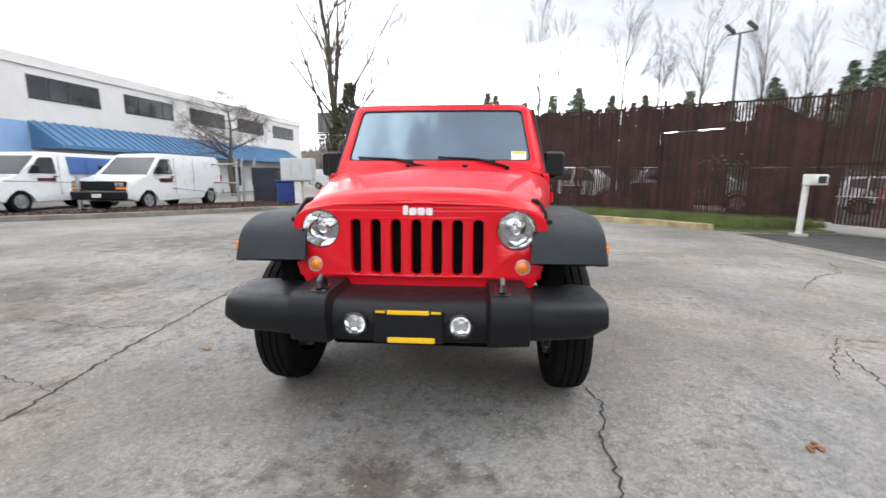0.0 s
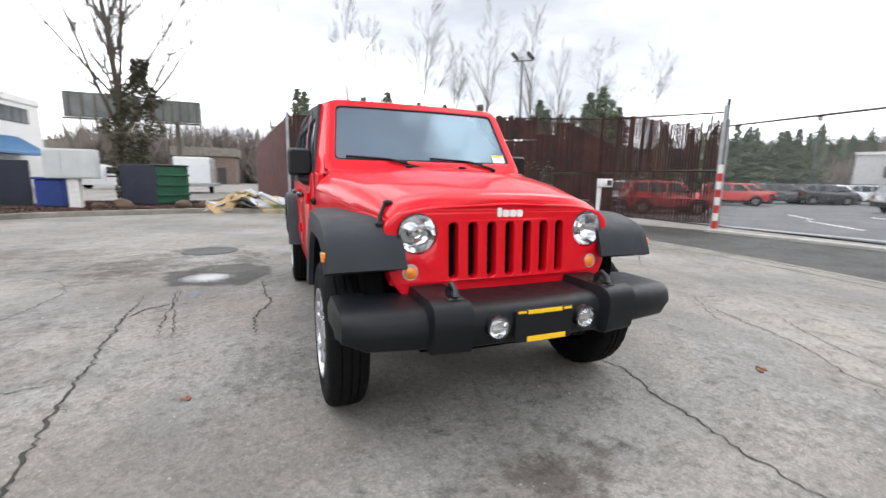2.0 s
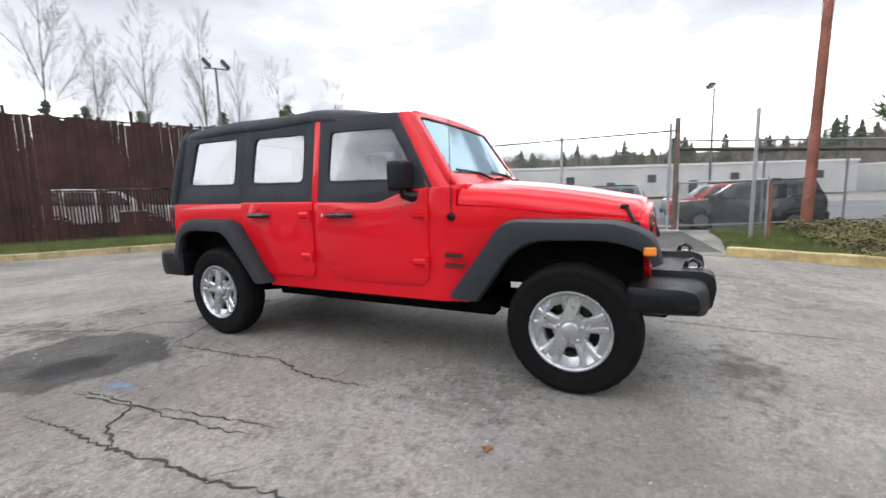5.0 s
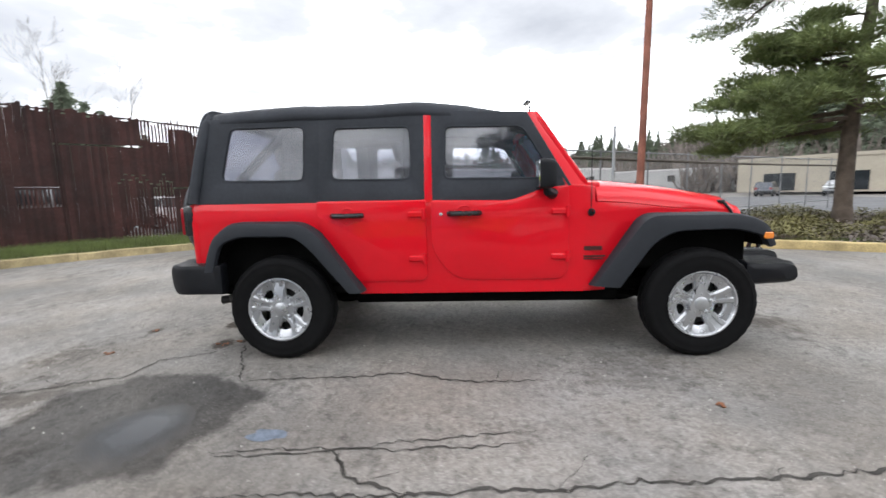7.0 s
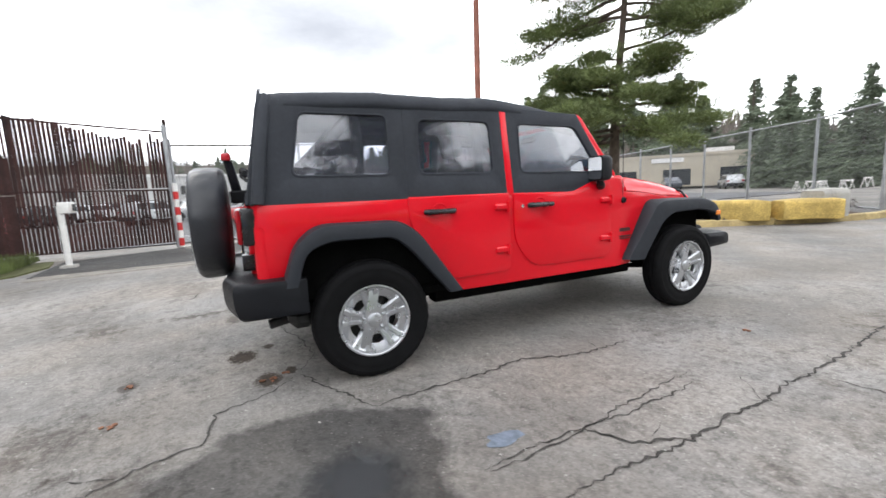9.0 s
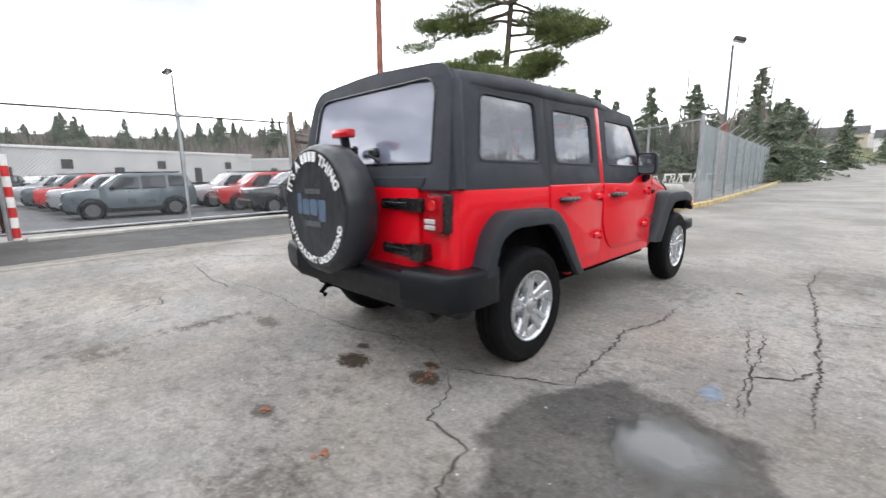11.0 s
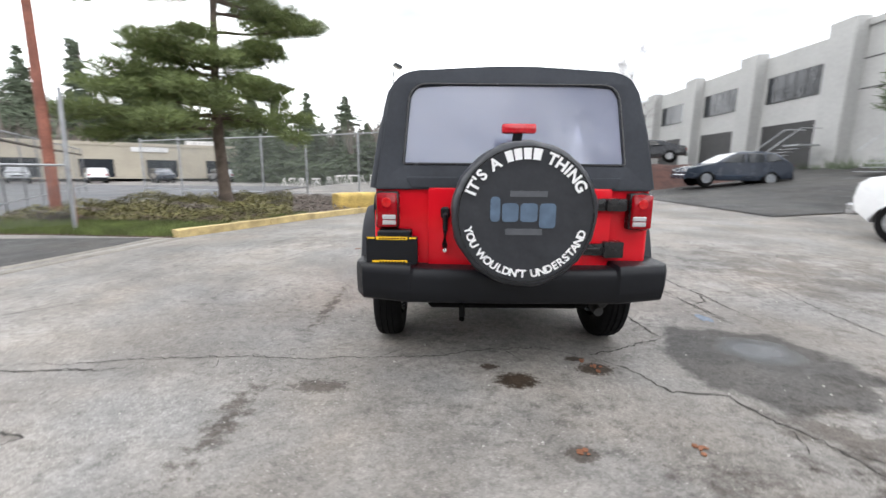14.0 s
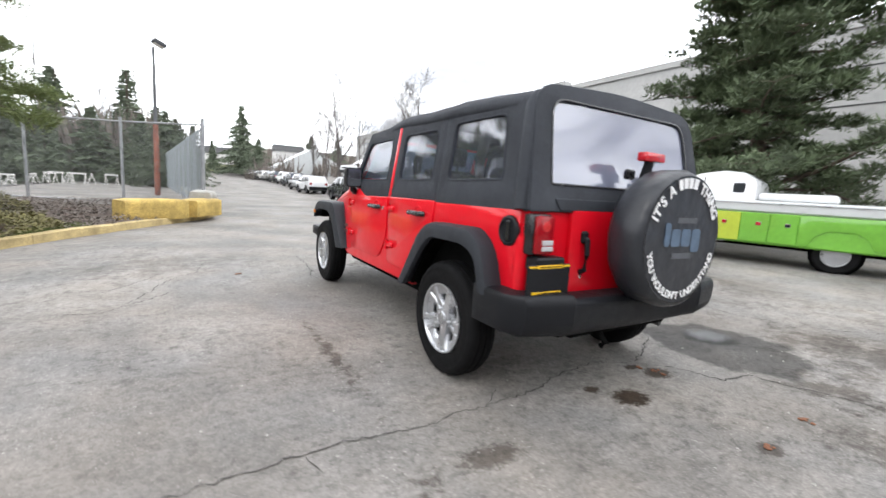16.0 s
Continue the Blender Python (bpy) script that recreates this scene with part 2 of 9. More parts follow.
M["cover"] = plain("black_vinyl_cover", (0.025, 0.027, 0.032), 0.36, 0.0, 0.12, 4.0, 0.5, 9.0, spec=0.4, deep=0.014)
M["vinyl_window"] = glass("clear_vinyl", (0.84, 0.85, 0.88), 0.05, 0.08, 0.24, 0.20, 0.055)
# cloudy vinyl, with the sky's bluish reflection put into its haze
M["back_vinyl"] = glass("cloudy_sheen_vinyl", (0.70, 0.71, 0.78), 0.05, 0.08, 0.16, 0.18, 0.42)
# haze and blue sheen put pale sky reflection into the glass colour
M["windscreen"] = glass("windscreen_glass", (0.42, 0.53, 0.57), 0.01, 0.18, 0.9, 0.02, 0.26, (0.58, 0.77, 0.86))
M["lens"] = glass("clear_lens", (0.93, 0.94, 0.95), 0.02, 0.10, 0.6)
M["amber"] = plain("amber_lens", (0.85, 0.25, 0.03), 0.15, 0.0, 0.1, 40.0, coat=0.6)
M["red_lens"] = plain("red_lens", (0.27, 0.003, 0.008), 0.15, 0.0, 0.15, 60.0, coat=0.3, spec=0.25)
M["clear_red"] = plain("bright_red_lens", (0.52, 0.010, 0.018), 0.15, 0.0, 0.15, 60.0, coat=0.6)
M["glow_lens"] = plain("orange_red_lens_spot", (0.52, 0.012, 0.014), 0.15, 0.0, 0.15, 60.0, coat=0.3)
M["white_lens"] = plain("white_lens", (0.46, 0.45, 0.46), 0.15, 0.1, 0.1, 60.0, coat=0.5)
M["yellow"] = plain("yellow_printed_plastic", (0.85, 0.52, 0.01), 0.4, 0.0, 0.05, 10.0)
M["seat"] = plain("dark_seat_cloth", (0.022, 0.022, 0.024), 0.85, 0.0, 0.1, 8.0, 0.4, 300.0)
M["white_print"] = plain("white_print", (0.78, 0.78, 0.78), 0.5, 0.0, 0.06, 20.0)
M["blue_print"] = plain("faded_blue_print", (0.075, 0.115, 0.17), 0.5, 0.0, 0.15, 20.0)
M["grey_print"] = plain("faded_grey_print", (0.075, 0.08, 0.09), 0.5, 0.0, 0.15, 20.0)
M["dark_print"] = plain("dark_red_decal", (0.055, 0.010, 0.010), 0.4, 0.0, 0.05, 10.0)
M["paper"] = plain("white_sticker", (0.75, 0.75, 0.72), 0.6, 0.0, 0.05, 30.0)

SPOTS = (
    (-1.72, 3.47, 0.74, 0.80, 0.62, 0.74),
    (-0.04, 3.76, 0.22, 0.17, 0.88, 0.0),
    (0.11, 3.58, 0.10, 0.07, 0.85, 0.0),
    (-0.57, 3.60, 0.20, 0.14, 0.80, 0.0),
    (-0.48, 3.45, 0.12, 0.06, 0.80, 0.0),
    (1.13, 3.85, 0.28, 0.13, 0.55, 0.0),
    (1.46, 2.4, 0.16, 1.9, 0.60, 0.0),
    (1.50, 4.2, 0.24, 1.1, 0.62, 0.0),
    (1.42, 5.0, 0.55, 0.75, 0.50, 0.0),
    (-0.80, 4.70, 0.75, 0.55, 0.50, 0.0),
    (-0.22, 4.44, 0.13, 0.10, 0.60, 0.0),
    (-0.05, -0.95, 1.10, 0.70, 0.55, 0.0),
    (-1.0, 0.5, 0.9, 1.2, 0.36, 0.0),
    (3.0, 4.4, 1.6, 0.8, 0.35, 0.0),
    (-4.2, 0.8, 4.5, 5.0, 0.42, 0.0),
    (-2.8, 4.5, 2.2, 2.2, 0.48, 0.0),
    (-5.0, 5.0, 3.6, 4.2, 0.42, 0.0),
    (2.2, 5.4, 1.5, 1.2, 0.30, 0.0),
    (-1.5, 4.9, 0.8, 1.0, 0.55, 0.0),
    (2.6, -1.5, 2.6, 2.0, 0.28, 0.0),
    (-2.3, -1.2, 1.5, 2.4, 0.40, 0.0),
    (-2.8, 3.9, 1.7, 1.4, 0.50, 0.0),
    (-1.5, 4.3, 1.0, 0.8, 0.50, 0.0),
    (-2.2, 5.4, 1.5, 1.2, 0.50, 0.0),
)
M["asphalt"] = asphalt("aged_asphalt", (0.180, 0.172, 0.161), (0.292, 0.278, 0.260), True, SPOTS)
M["asphalt_new"] = asphalt("dark_asphalt", (0.050, 0.050, 0.050), (0.080, 0.079, 0.077), False, ())
M["asphalt_lot"] = asphalt("blue_grey_lot_asphalt", (0.105, 0.109, 0.117), (0.150, 0.154, 0.162), False, ())
M["kerb_stain"] = plain("stained_concrete_kerb", (0.20, 0.185, 0.16), 0.9, 0.0, 0.3, 2.5, 0.5, 90.0, rand=0.12)
M["lamp_black"] = plain("black_floodlight_housing", (0.022, 0.024, 0.028), 0.5, 0.0, 0.15, 4.0)
M["needle_dark"] = plain("dark_cedar_needles", (0.100, 0.132, 0.070), 0.75, 0.0, 0.45, 1.1)
M["lamp_grey"] = plain("dull_grey_pole_paint", (0.10, 0.105, 0.11), 0.6, 0.0, 0.15, 2.0)
M["crack"] = plain("open_crack_dirt", (0.040, 0.037, 0.033), 0.95, 0.0, 0.4, 12.0)
M["concrete"] = plain("weathered_concrete", (0.36, 0.35, 0.32), 0.85, 0.0, 0.2, 1.5, 0.5, 90.0, rand=0.08)
M["yellow_kerb"] = plain("worn_yellow_paint", (0.44, 0.34, 0.16), 0.75, 0.0, 0.35, 3.0, 0.5, 90.0, rand=0.1)
M["kerb_worn"] = plain("faded_kerb_paint", (0.34, 0.275, 0.15), 0.85, 0.0, 0.4, 3.5, 0.5, 90.0, rand=0.15)
M["soil"] = plain("leaf_litter_soil", (0.085, 0.055, 0.038), 0.95, 0.0, 0.45, 2.5, 0.8, 60.0)
M["yellow_block"] = plain("chipped_yellow_block_paint", (0.46, 0.325, 0.095), 0.8, 0.0, 0.45, 2.2, 0.5, 70.0)
M["mesh_grey"] = plain("blue_grey_fence_slat", (0.25, 0.285, 0.30), 0.7, 0.0, 0.15, 0.8)
M["lawn"] = plain("green_lawn_turf", (0.125, 0.150, 0.040), 0.95, 0.0, 0.3, 1.2, 0.8, 90.0)
M["turf"] = plain("winter_turf", (0.095, 0.100, 0.040), 0.95, 0.0, 0.4, 1.2, 0.8, 90.0)
M["grass"] = plain("grass_blades", (0.108, 0.138, 0.038), 0.8, 0.0, 0.5, 1.6)
M["ivy"] = plain("ground_cover_leaves", (0.130, 0.118, 0.042), 0.8, 0.0, 0.6, 1.3)
M["needle"] = plain("pine_needles", (0.150, 0.188, 0.066), 0.7, 0.0, 0.45, 1.1)
M["needle_far"] = plain("conifer_needles", (0.118, 0.145, 0.096), 0.8, 0.0, 0.4, 0.4)
M["bark"] = plain("grey_brown_bark", (0.105, 0.080, 0.062), 0.9, 0.0, 0.35, 5.0, 0.9, 45.0)
M["bark_pale"] = plain("pale_bare_bark", (0.105, 0.092, 0.085), 0.9, 0.0, 0.3, 3.0)
M["bark_dark"] = plain("lichened_bark", (0.085, 0.070, 0.055), 0.9, 0.0, 0.35, 6.0, 0.8, 60.0)
M["thicket"] = plain("bare_brown_thicket", (0.165, 0.142, 0.125), 0.95, 0.0, 0.4, 0.2)
M["slat"] = plain("brown_privacy_slat", (0.0330, 0.0112, 0.0092), 0.85, 0.0, 0.45, 1.4, 0.2, 60.0, rand=0.34)
M["slat_red"] = plain("reddish_privacy_slat", (0.088, 0.024, 0.021), 0.85, 0.0, 0.4, 1.2)
M["ivy_dark"] = plain("dark_ivy_leaves", (0.085, 0.080, 0.048), 0.85, 0.0, 0.5, 1.5)
M["steel"] = plain("galvanised_steel", (0.36, 0.37, 0.38), 0.5, 0.6, 0.2, 4.0)
M["wire"] = plain("fence_wire", (0.20, 0.205, 0.21), 0.6, 0.3, 0.2, 4.0)
M["grey_wood"] = plain("weathered_brown_post", (0.17, 0.125, 0.10), 0.9, 0.0, 0.35, 4.0, 0.4, 60.0)
M["rust_pole"] = plain("rusty_painted_pole", (0.25, 0.095, 0.065), 0.8, 0.0, 0.35, 1.6, 0.3, 60.0)
M["white_wall"] = plain("white_painted_wall", (0.62, 0.61, 0.60), 0.8, 0.0, 0.06, 0.5, 0.2, 60.0)
M["blue_wall"] = plain("blue_painted_wall", (0.22, 0.36, 0.58), 0.75, 0.0, 0.06, 0.6)
M["blue_metal"] = plain("blue_standing_seam_metal", (0.080, 0.19, 0.345), 0.45, 0.2, 0.08, 0.6)
M["grey_wall"] = plain("cast_concrete_wall", (0.385, 0.385, 0.375), 0.85, 0.0, 0.10, 0.35, 0.3, 50.0)
M["beige_wall"] = plain("beige_block_wall", (0.40, 0.36, 0.29), 0.85, 0.0, 0.1, 0.4)
M["lot_wall"] = plain("pale_warehouse_wall", (0.43, 0.43, 0.425), 0.8, 0.0, 0.1, 0.3)
M["window_dark"] = plain("dark_window_glass", (0.022, 0.026, 0.030), 0.08, 0.0, 0.3, 0.4, coat=0.15, spec=0.4)
M["alloy_mid"] = plain("grey_alloy_rim", (0.16, 0.165, 0.17), 0.4, 0.5, 0.05, 6.0)
M["door_dark"] = plain("dark_doorway", (0.03, 0.03, 0.03), 0.6, 0.0, 0.1, 1.0)
M["white_paint"] = plain("white_vehicle_paint", (0.72, 0.73, 0.74), 0.3, 0.0, 0.04, 1.0, coat=0.8)
M["gunmetal"] = plain("gunmetal_vehicle_paint", (0.085, 0.11, 0.125), 0.3, 0.3, 0.04, 1.0, coat=0.9)
M["silver"] = plain("silver_vehicle_paint", (0.36, 0.37, 0.38), 0.3, 0.5, 0.04, 1.0, coat=0.9)
M["black_paint"] = plain("black_vehicle_paint", (0.015, 0.016, 0.019), 0.25, 0.0, 0.04, 1.0, coat=0.9)
M["navy_paint"] = plain("dark_blue_vehicle_paint", (0.03, 0.04, 0.06), 0.25, 0.2, 0.04, 1.0, coat=0.9)
M["red_car"] = plain("red_vehicle_paint", (0.45, 0.02, 0.02), 0.3, 0.0, 0.04, 1.0, coat=0.9)
M["cream_paint"] = plain("cream_vehicle_paint", (0.55, 0.50, 0.38), 0.35, 0.0, 0.05, 1.0, coat=0.6)
M["lime_paint"] = plain("lime_green_wrap", (0.145, 0.40, 0.035), 0.35, 0.0, 0.12, 0.8, coat=0.6)
M["yellow_green"] = plain("yellow_green_wrap", (0.42, 0.52, 0.04), 0.35, 0.0, 0.10, 0.8, coat=0.6)
M["blue_panel"] = plain("blue_van_panel", (0.04, 0.11, 0.32), 0.35, 0.0, 0.1, 2.0)
M["bin_green"] = plain("green_skip_paint", (0.012, 0.075, 0.042), 0.6, 0.0, 0.25, 1.5)
M["bin_blue"] = plain("blue_bin_plastic", (0.02, 0.05, 0.22), 0.5, 0.0, 0.15, 1.5)
M["navy"] = plain("dark_navy_screen", (0.02, 0.024, 0.04), 0.7, 0.0, 0.2, 1.5)
M["box_grey"] = plain("pale_grey_cabinet_paint", (0.50, 0.52, 0.52), 0.5, 0.0, 0.06, 3.0)
M["red_stripe"] = plain("red_reflective_tape", (0.50, 0.03, 0.03), 0.4, 0.0, 0.2, 6.0)
M["white_stripe"] = plain("white_reflective_tape", (0.70, 0.69, 0.66), 0.4, 0.0, 0.15, 6.0)
M["card"] = plain("scrap_cardboard", (0.38, 0.26, 0.14), 0.9, 0.0, 0.2, 4.0, rand=0.3)
M["sheet"] = plain("scrap_plastic_sheet", (0.55, 0.55, 0.58), 0.4, 0.0, 0.2, 4.0, rand=0.2)
M["brick_red"] = plain("reddish_bark_mulch", (0.058, 0.026, 0.020), 0.95, 0.0, 0.4, 2.0, 0.8, 40.0)
M["leaf_litter"] = plain("orange_dead_leaf", (0.185, 0.075, 0.036), 0.8, 0.0, 0.3, 20.0)
M["blue_mark"] = plain("faint_blue_spray_paint", (0.14, 0.17, 0.215), 0.85, 0.0, 0.3, 30.0)
M["water"] = water_film("standing_water", (-1.84, 3.30), 0.31, 0.27)
M["lit_lamp"] = plain("lamp_glass", (0.75, 0.72, 0.65), 0.3, 0.0, 0.1, 6.0)
M["billboard"] = plain("weathered_signboard_back", (0.115, 0.120, 0.115), 0.8, 0.0, 0.25, 0.6)
M["hill"] = plain("wooded_hill_ground", (0.075, 0.070, 0.045), 0.95, 0.0, 0.35, 0.05)


# ---- mesh helpers ----
def finish(bm, smooth=None):
    bmesh.ops.recalc_face_normals(bm, faces=bm.faces)
    me = bpy.data.meshes.new("mesh")
    bm.to_mesh(me)
    bm.free()
    if smooth is not None:
        shade(me, smooth)
    return me


def shade(me, angle=35):
    """Smooth faces, with edges sharper than the angle kept hard."""
    for p in me.polygons:
        p.use_smooth = True
    me.set_sharp_from_angle(angle=radians(angle))


def part(name, geo, material, parent=None, label="", smooth=35):
    me = geo if isinstance(geo, bpy.types.Mesh) else finish(geo, smooth)
    if not me.materials:
        me.materials.append(M[material] if isinstance(material, str) else material)
    ob = new(name, me)
    if parent is not None:
        ob.parent = parent
        ob.matrix_parent_inverse = parent.matrix_basis.inverted()
    return tagged(ob, label)


def thing(name, label, category, group="", kind="", at=(0, 0, 0), turn=0.0):
    ob = new(name)
    ob.empty_display_size = 0.1
    ob.matrix_basis = pose(*at, 0, 0, turn)
    return tagged(ob, label, category, group, kind)


def local(ob, parent):
    """Puts a part built round its thing's own origin under it."""
    ob.parent = parent
    ob.matrix_parent_inverse = Matrix.Identity(4)
    return ob


def lpart(name, geo, material, parent, label="", smooth=35):
    me = geo if isinstance(geo, bpy.types.Mesh) else finish(geo, smooth)
    if not me.materials:
        me.materials.append(M[material] if isinstance(material, str) else material)
    return tagged(local(new(name, me), parent), label)


def structure(name, geo, material, label="", smooth=None, kind="structure"):
    me = geo if isinstance(geo, bpy.types.Mesh) else finish(geo, smooth)
    me.materials.append(M[material])
    return tagged(new(name, me), label, "", "", kind)


def box(bm, x0, x1, y0, y1, z0, z1, bevel=0.0, m=None, seg=1):
    r = bmesh.ops.create_cube(bm, size=1.0)
    vs = r["verts"]
    for v in vs:
        v.co = Vector(((x0 + x1) / 2 + v.co.x * (x1 - x0), (y0 + y1) / 2 + v.co.y * (y1 - y0), (z0 + z1) / 2 + v.co.z * (z1 - z0)))
    if bevel:
        es = {e for v in vs for e in v.link_edges}
        out = bmesh.ops.bevel(bm, geom=list(es), offset=bevel, segments=seg, profile=0.5, affect="EDGES")
        vs = list({v for f in out["faces"] for v in f.verts} | {v for v in vs if v.is_valid})
    if m is not None:
        bmesh.ops.transform(bm, matrix=m, verts=[v for v in vs if v.is_valid])
    return bm


def boxed(*a, **k):
    return box(bmesh.new(), *a, **k)


def loft(bm, rings, close=True, cap=True):
    """Bridges rings of equal count; close: each ring is a loop."""
    vr = [[bm.verts.new(p) for p in r] for r in rings]
    n = len(vr[0])
    for a, b in zip(vr, vr[1:]):
        for i in range(n if close else n - 1):
            j = (i + 1) % n
            bm.faces.new((a[i], a[j], b[j], b[i]))
    if cap and close:
        bm.faces.new(vr[0][::-1])
        bm.faces.new(vr[-1])
    return bm


def tube(bm, pts, radius, sides=8, cap=True):
    """A round bar along points; radius one number or one for each point."""
    pts = [Vector(p) for p in pts]
    rings = []
    up = Vector((0, 0, 1))
    for i, p in enumerate(pts):
        d = (pts[min(i + 1, len(pts) - 1)] - pts[max(i - 1, 0)]).normalized()
        a = d.cross(up)
        if a.length < 0.05:
            a = d.cross(Vector((0, 1, 0)))
        a.normalize()
        b = d.cross(a).normalized()
        r = radius[i] if isinstance(radius, (list, tuple)) else radius
        rings.append([p + a * r * math.cos(k * 2 * math.pi / sides) + b * r * math.sin(k * 2 * math.pi / sides) for k in range(sides)])
    return loft(bm, rings, True, cap)


def lathe(bm, profile, seg=32, m=None):
    """Turns (radius, height) pairs round the local z axis."""
    rings = []
    for r, h in profile:
        rings.append([Vector((r * math.cos(k * 2 * math.pi / seg), r * math.sin(k * 2 * math.pi / seg), h)) for k in range(seg)])
    if m is not None:
        rings = [[m @ p for p in r] for r in rings]
    return loft(bm, rings, True, False)


def prism(bm, poly, axis, a, b, bevel=0.0):
    """A flat outline pulled along an axis from a to b: outline in (y,z), (x,z) or (x,y)."""
    def at(p, w):
        return {"x": (w, p[0], p[1]), "y": (p[0], w, p[1]), "z": (p[0], p[1], w)}[axis]
    lo = [bm.verts.new(at(p, a)) for p in poly]
    hi = [bm.verts.new(at(p, b)) for p in poly]
    n = len(poly)
    faces = [bm.faces.new(lo[::-1]), bm.faces.new(hi)]
    for i in range(n):
        faces.append(bm.faces.new((lo[i], lo[(i + 1) % n], hi[(i + 1) % n], hi[i])))
    if bevel:
        es = [e for e in faces[0].edges] + [e for e in faces[1].edges]
        bmesh.ops.bevel(bm, geom=es, offset=bevel, segments=2, profile=0.5, affect="EDGES", clamp_overlap=True)
    return bm


def rrect(x0, x1, y0, y1, r, n=4):
    pts = []
    for cx, cy, a0 in ((x1 - r, y1 - r, 0), (x0 + r, y1 - r, 90), (x0 + r, y0 + r, 180), (x1 - r, y0 + r, 270)):
        for k in range(n + 1):
            a = radians(a0 + 90 * k / n)
            pts.append((cx + r * math.cos(a), cy + r * math.sin(a)))
    return pts


def rounded(poly, r, n=4):
    """The outline with its corners rounded; r one radius or one for each corner."""
    out = []
    k = len(poly)
    for i, p in enumerate(poly):
        rad = r[i] if isinstance(r, (list, tuple)) else r
        p, a, b = Vector(p), Vector(poly[i - 1]), Vector(poly[(i + 1) % k])
        u, v = (a - p), (b - p)
        d = min(rad, u.length * 0.45, v.length * 0.45)
        if d < 1e-4:
            out.append(tuple(p))
            continue
        s, e = p + u.normalized() * d, p + v.normalized() * d
        for j in range(n + 1):
            t = j / n
            q = s * (1 - t) ** 2 + p * 2 * t * (1 - t) + e * t * t
            out.append((q.x, q.y))
    return out


def circle(cx, cy, r, n=24):
    return [(cx + r * math.cos(2 * math.pi * k / n), cy + r * math.sin(2 * math.pi * k / n)) for k in range(n)]


def plate(outline, holes, thick, bevel=0.0, place=None, smooth=35, cuts=()):
    """A flat sheet with holes through it; place maps (u, v, w) to the world."""
    cu = bpy.data.curves.new("outline", "CURVE")
    cu.dimensions, cu.fill_mode = "2D", "BOTH"
    cu.extrude, cu.bevel_depth, cu.bevel_resolution = max(thick / 2 - bevel, 0.0005), bevel, 1
    for loop in (outline, *holes):
        sp = cu.splines.new("POLY")
        sp.points.add(len(loop) - 1)
        for q, p in zip(sp.points, loop):
            q.co = (p[0], p[1], 0, 1)
        sp.use_cyclic_u = True
    ob = bpy.data.objects.new("outline", cu)
    me = bpy.data.meshes.new_from_object(ob)
    bpy.data.objects.remove(ob)
    bpy.data.curves.remove(cu)
    bm = bmesh.new()
    bm.from_mesh(me)
    bmesh.ops.remove_doubles(bm, verts=bm.verts, dist=1e-5)
    for axis, value in cuts:
        co, no = [0.0, 0.0, 0.0], [0.0, 0.0, 0.0]
        co[axis], no[axis] = value, 1.0
        bmesh.ops.bisect_plane(bm, geom=bm.verts[:] + bm.edges[:] + bm.faces[:], plane_co=co, plane_no=no)
    if place is not None:
        for v in bm.verts:
            v.co = place(*v.co)
    bpy.data.meshes.remove(me)
    return finish(bm, smooth)


def lettering(text, size, depth, place):
    """Raised words in the built-in font; place maps (u, v, w) to the world."""
    cu = bpy.data.curves.new("words", "FONT")
    cu.body, cu.size, cu.extrude, cu.align_x, cu.offset = text, size, depth, "CENTER", size * 0.034
    ob = bpy.data.objects.new("words", cu)
    me = bpy.data.meshes.new_from_object(ob)
    bpy.data.objects.remove(ob)
    bpy.data.curves.remove(cu)
    for v in me.vertices:
        v.co = place(v.co.x, v.co.y, v.co.z)
    me.materials.clear()
    return me


def from_arrays(verts, faces):
    me = bpy.data.meshes.new("mesh")
    me.from_pydata([tuple(v) for v in verts], [], [tuple(f) for f in faces])
    return me


def smoothstep(a, b, x):
    t = min(max((x - a) / (b - a), 0.0), 1.0)
    return t * t * (3 - 2 * t)


# ---- ground: one sheet to the horizon ----
def height(x, y):
    h = min(max(0.0, -x - 8.5) * 0.12, 1.85) * smoothstep(0.0, -12.0, y)
    h += 7.0 * smoothstep(85.0, 260.0, -y) + 0.8 * smoothstep(25.0, 80.0, -y) * smoothstep(12.0, -2.0, x)
    r = math.hypot(x, y)
    h -= 0.35 * smoothstep(10.4, 13.0, x) * smoothstep(110.0, 75.0, r)
    h += 14.0 * smoothstep(110.0, 420.0, r) * smoothstep(-0.5, 0.4, (y + 0.4 * x) / max(r, 1.0))
    h += 9.0 * smoothstep(90.0, 300.0, r)
    h += 13.0 * smoothstep(92.0, 185.0, r) * smoothstep(0.25, 0.65, x / max(r, 1.0)) * (0.30 + 0.70 * smoothstep(0.1, 0.7, -y / max(r, 1.0)))
    return h


def spread(limit, near, step):
    a, v, s = [0.0], 0.0, step
    while v < limit:
        if v > near:
            s *= 1.25
        v += s
        a.append(v)
    return [-k for k in a[:0:-1]] + a


gx, gy = spread(900.0, 48.0, 1.5), spread(900.0, 60.0, 1.5)
verts = [(x, y, height(x, y)) for y in gy for x in gx]
nx = len(gx)
faces = [(j * nx + i, j * nx + i + 1, (j + 1) * nx + i + 1, (j + 1) * nx + i) for j in range(len(gy) - 1) for i in range(nx - 1)]
ground = structure("ground", from_arrays(verts, faces), "asphalt", "worn grey asphalt yard and road")
shade(ground.data, 60)


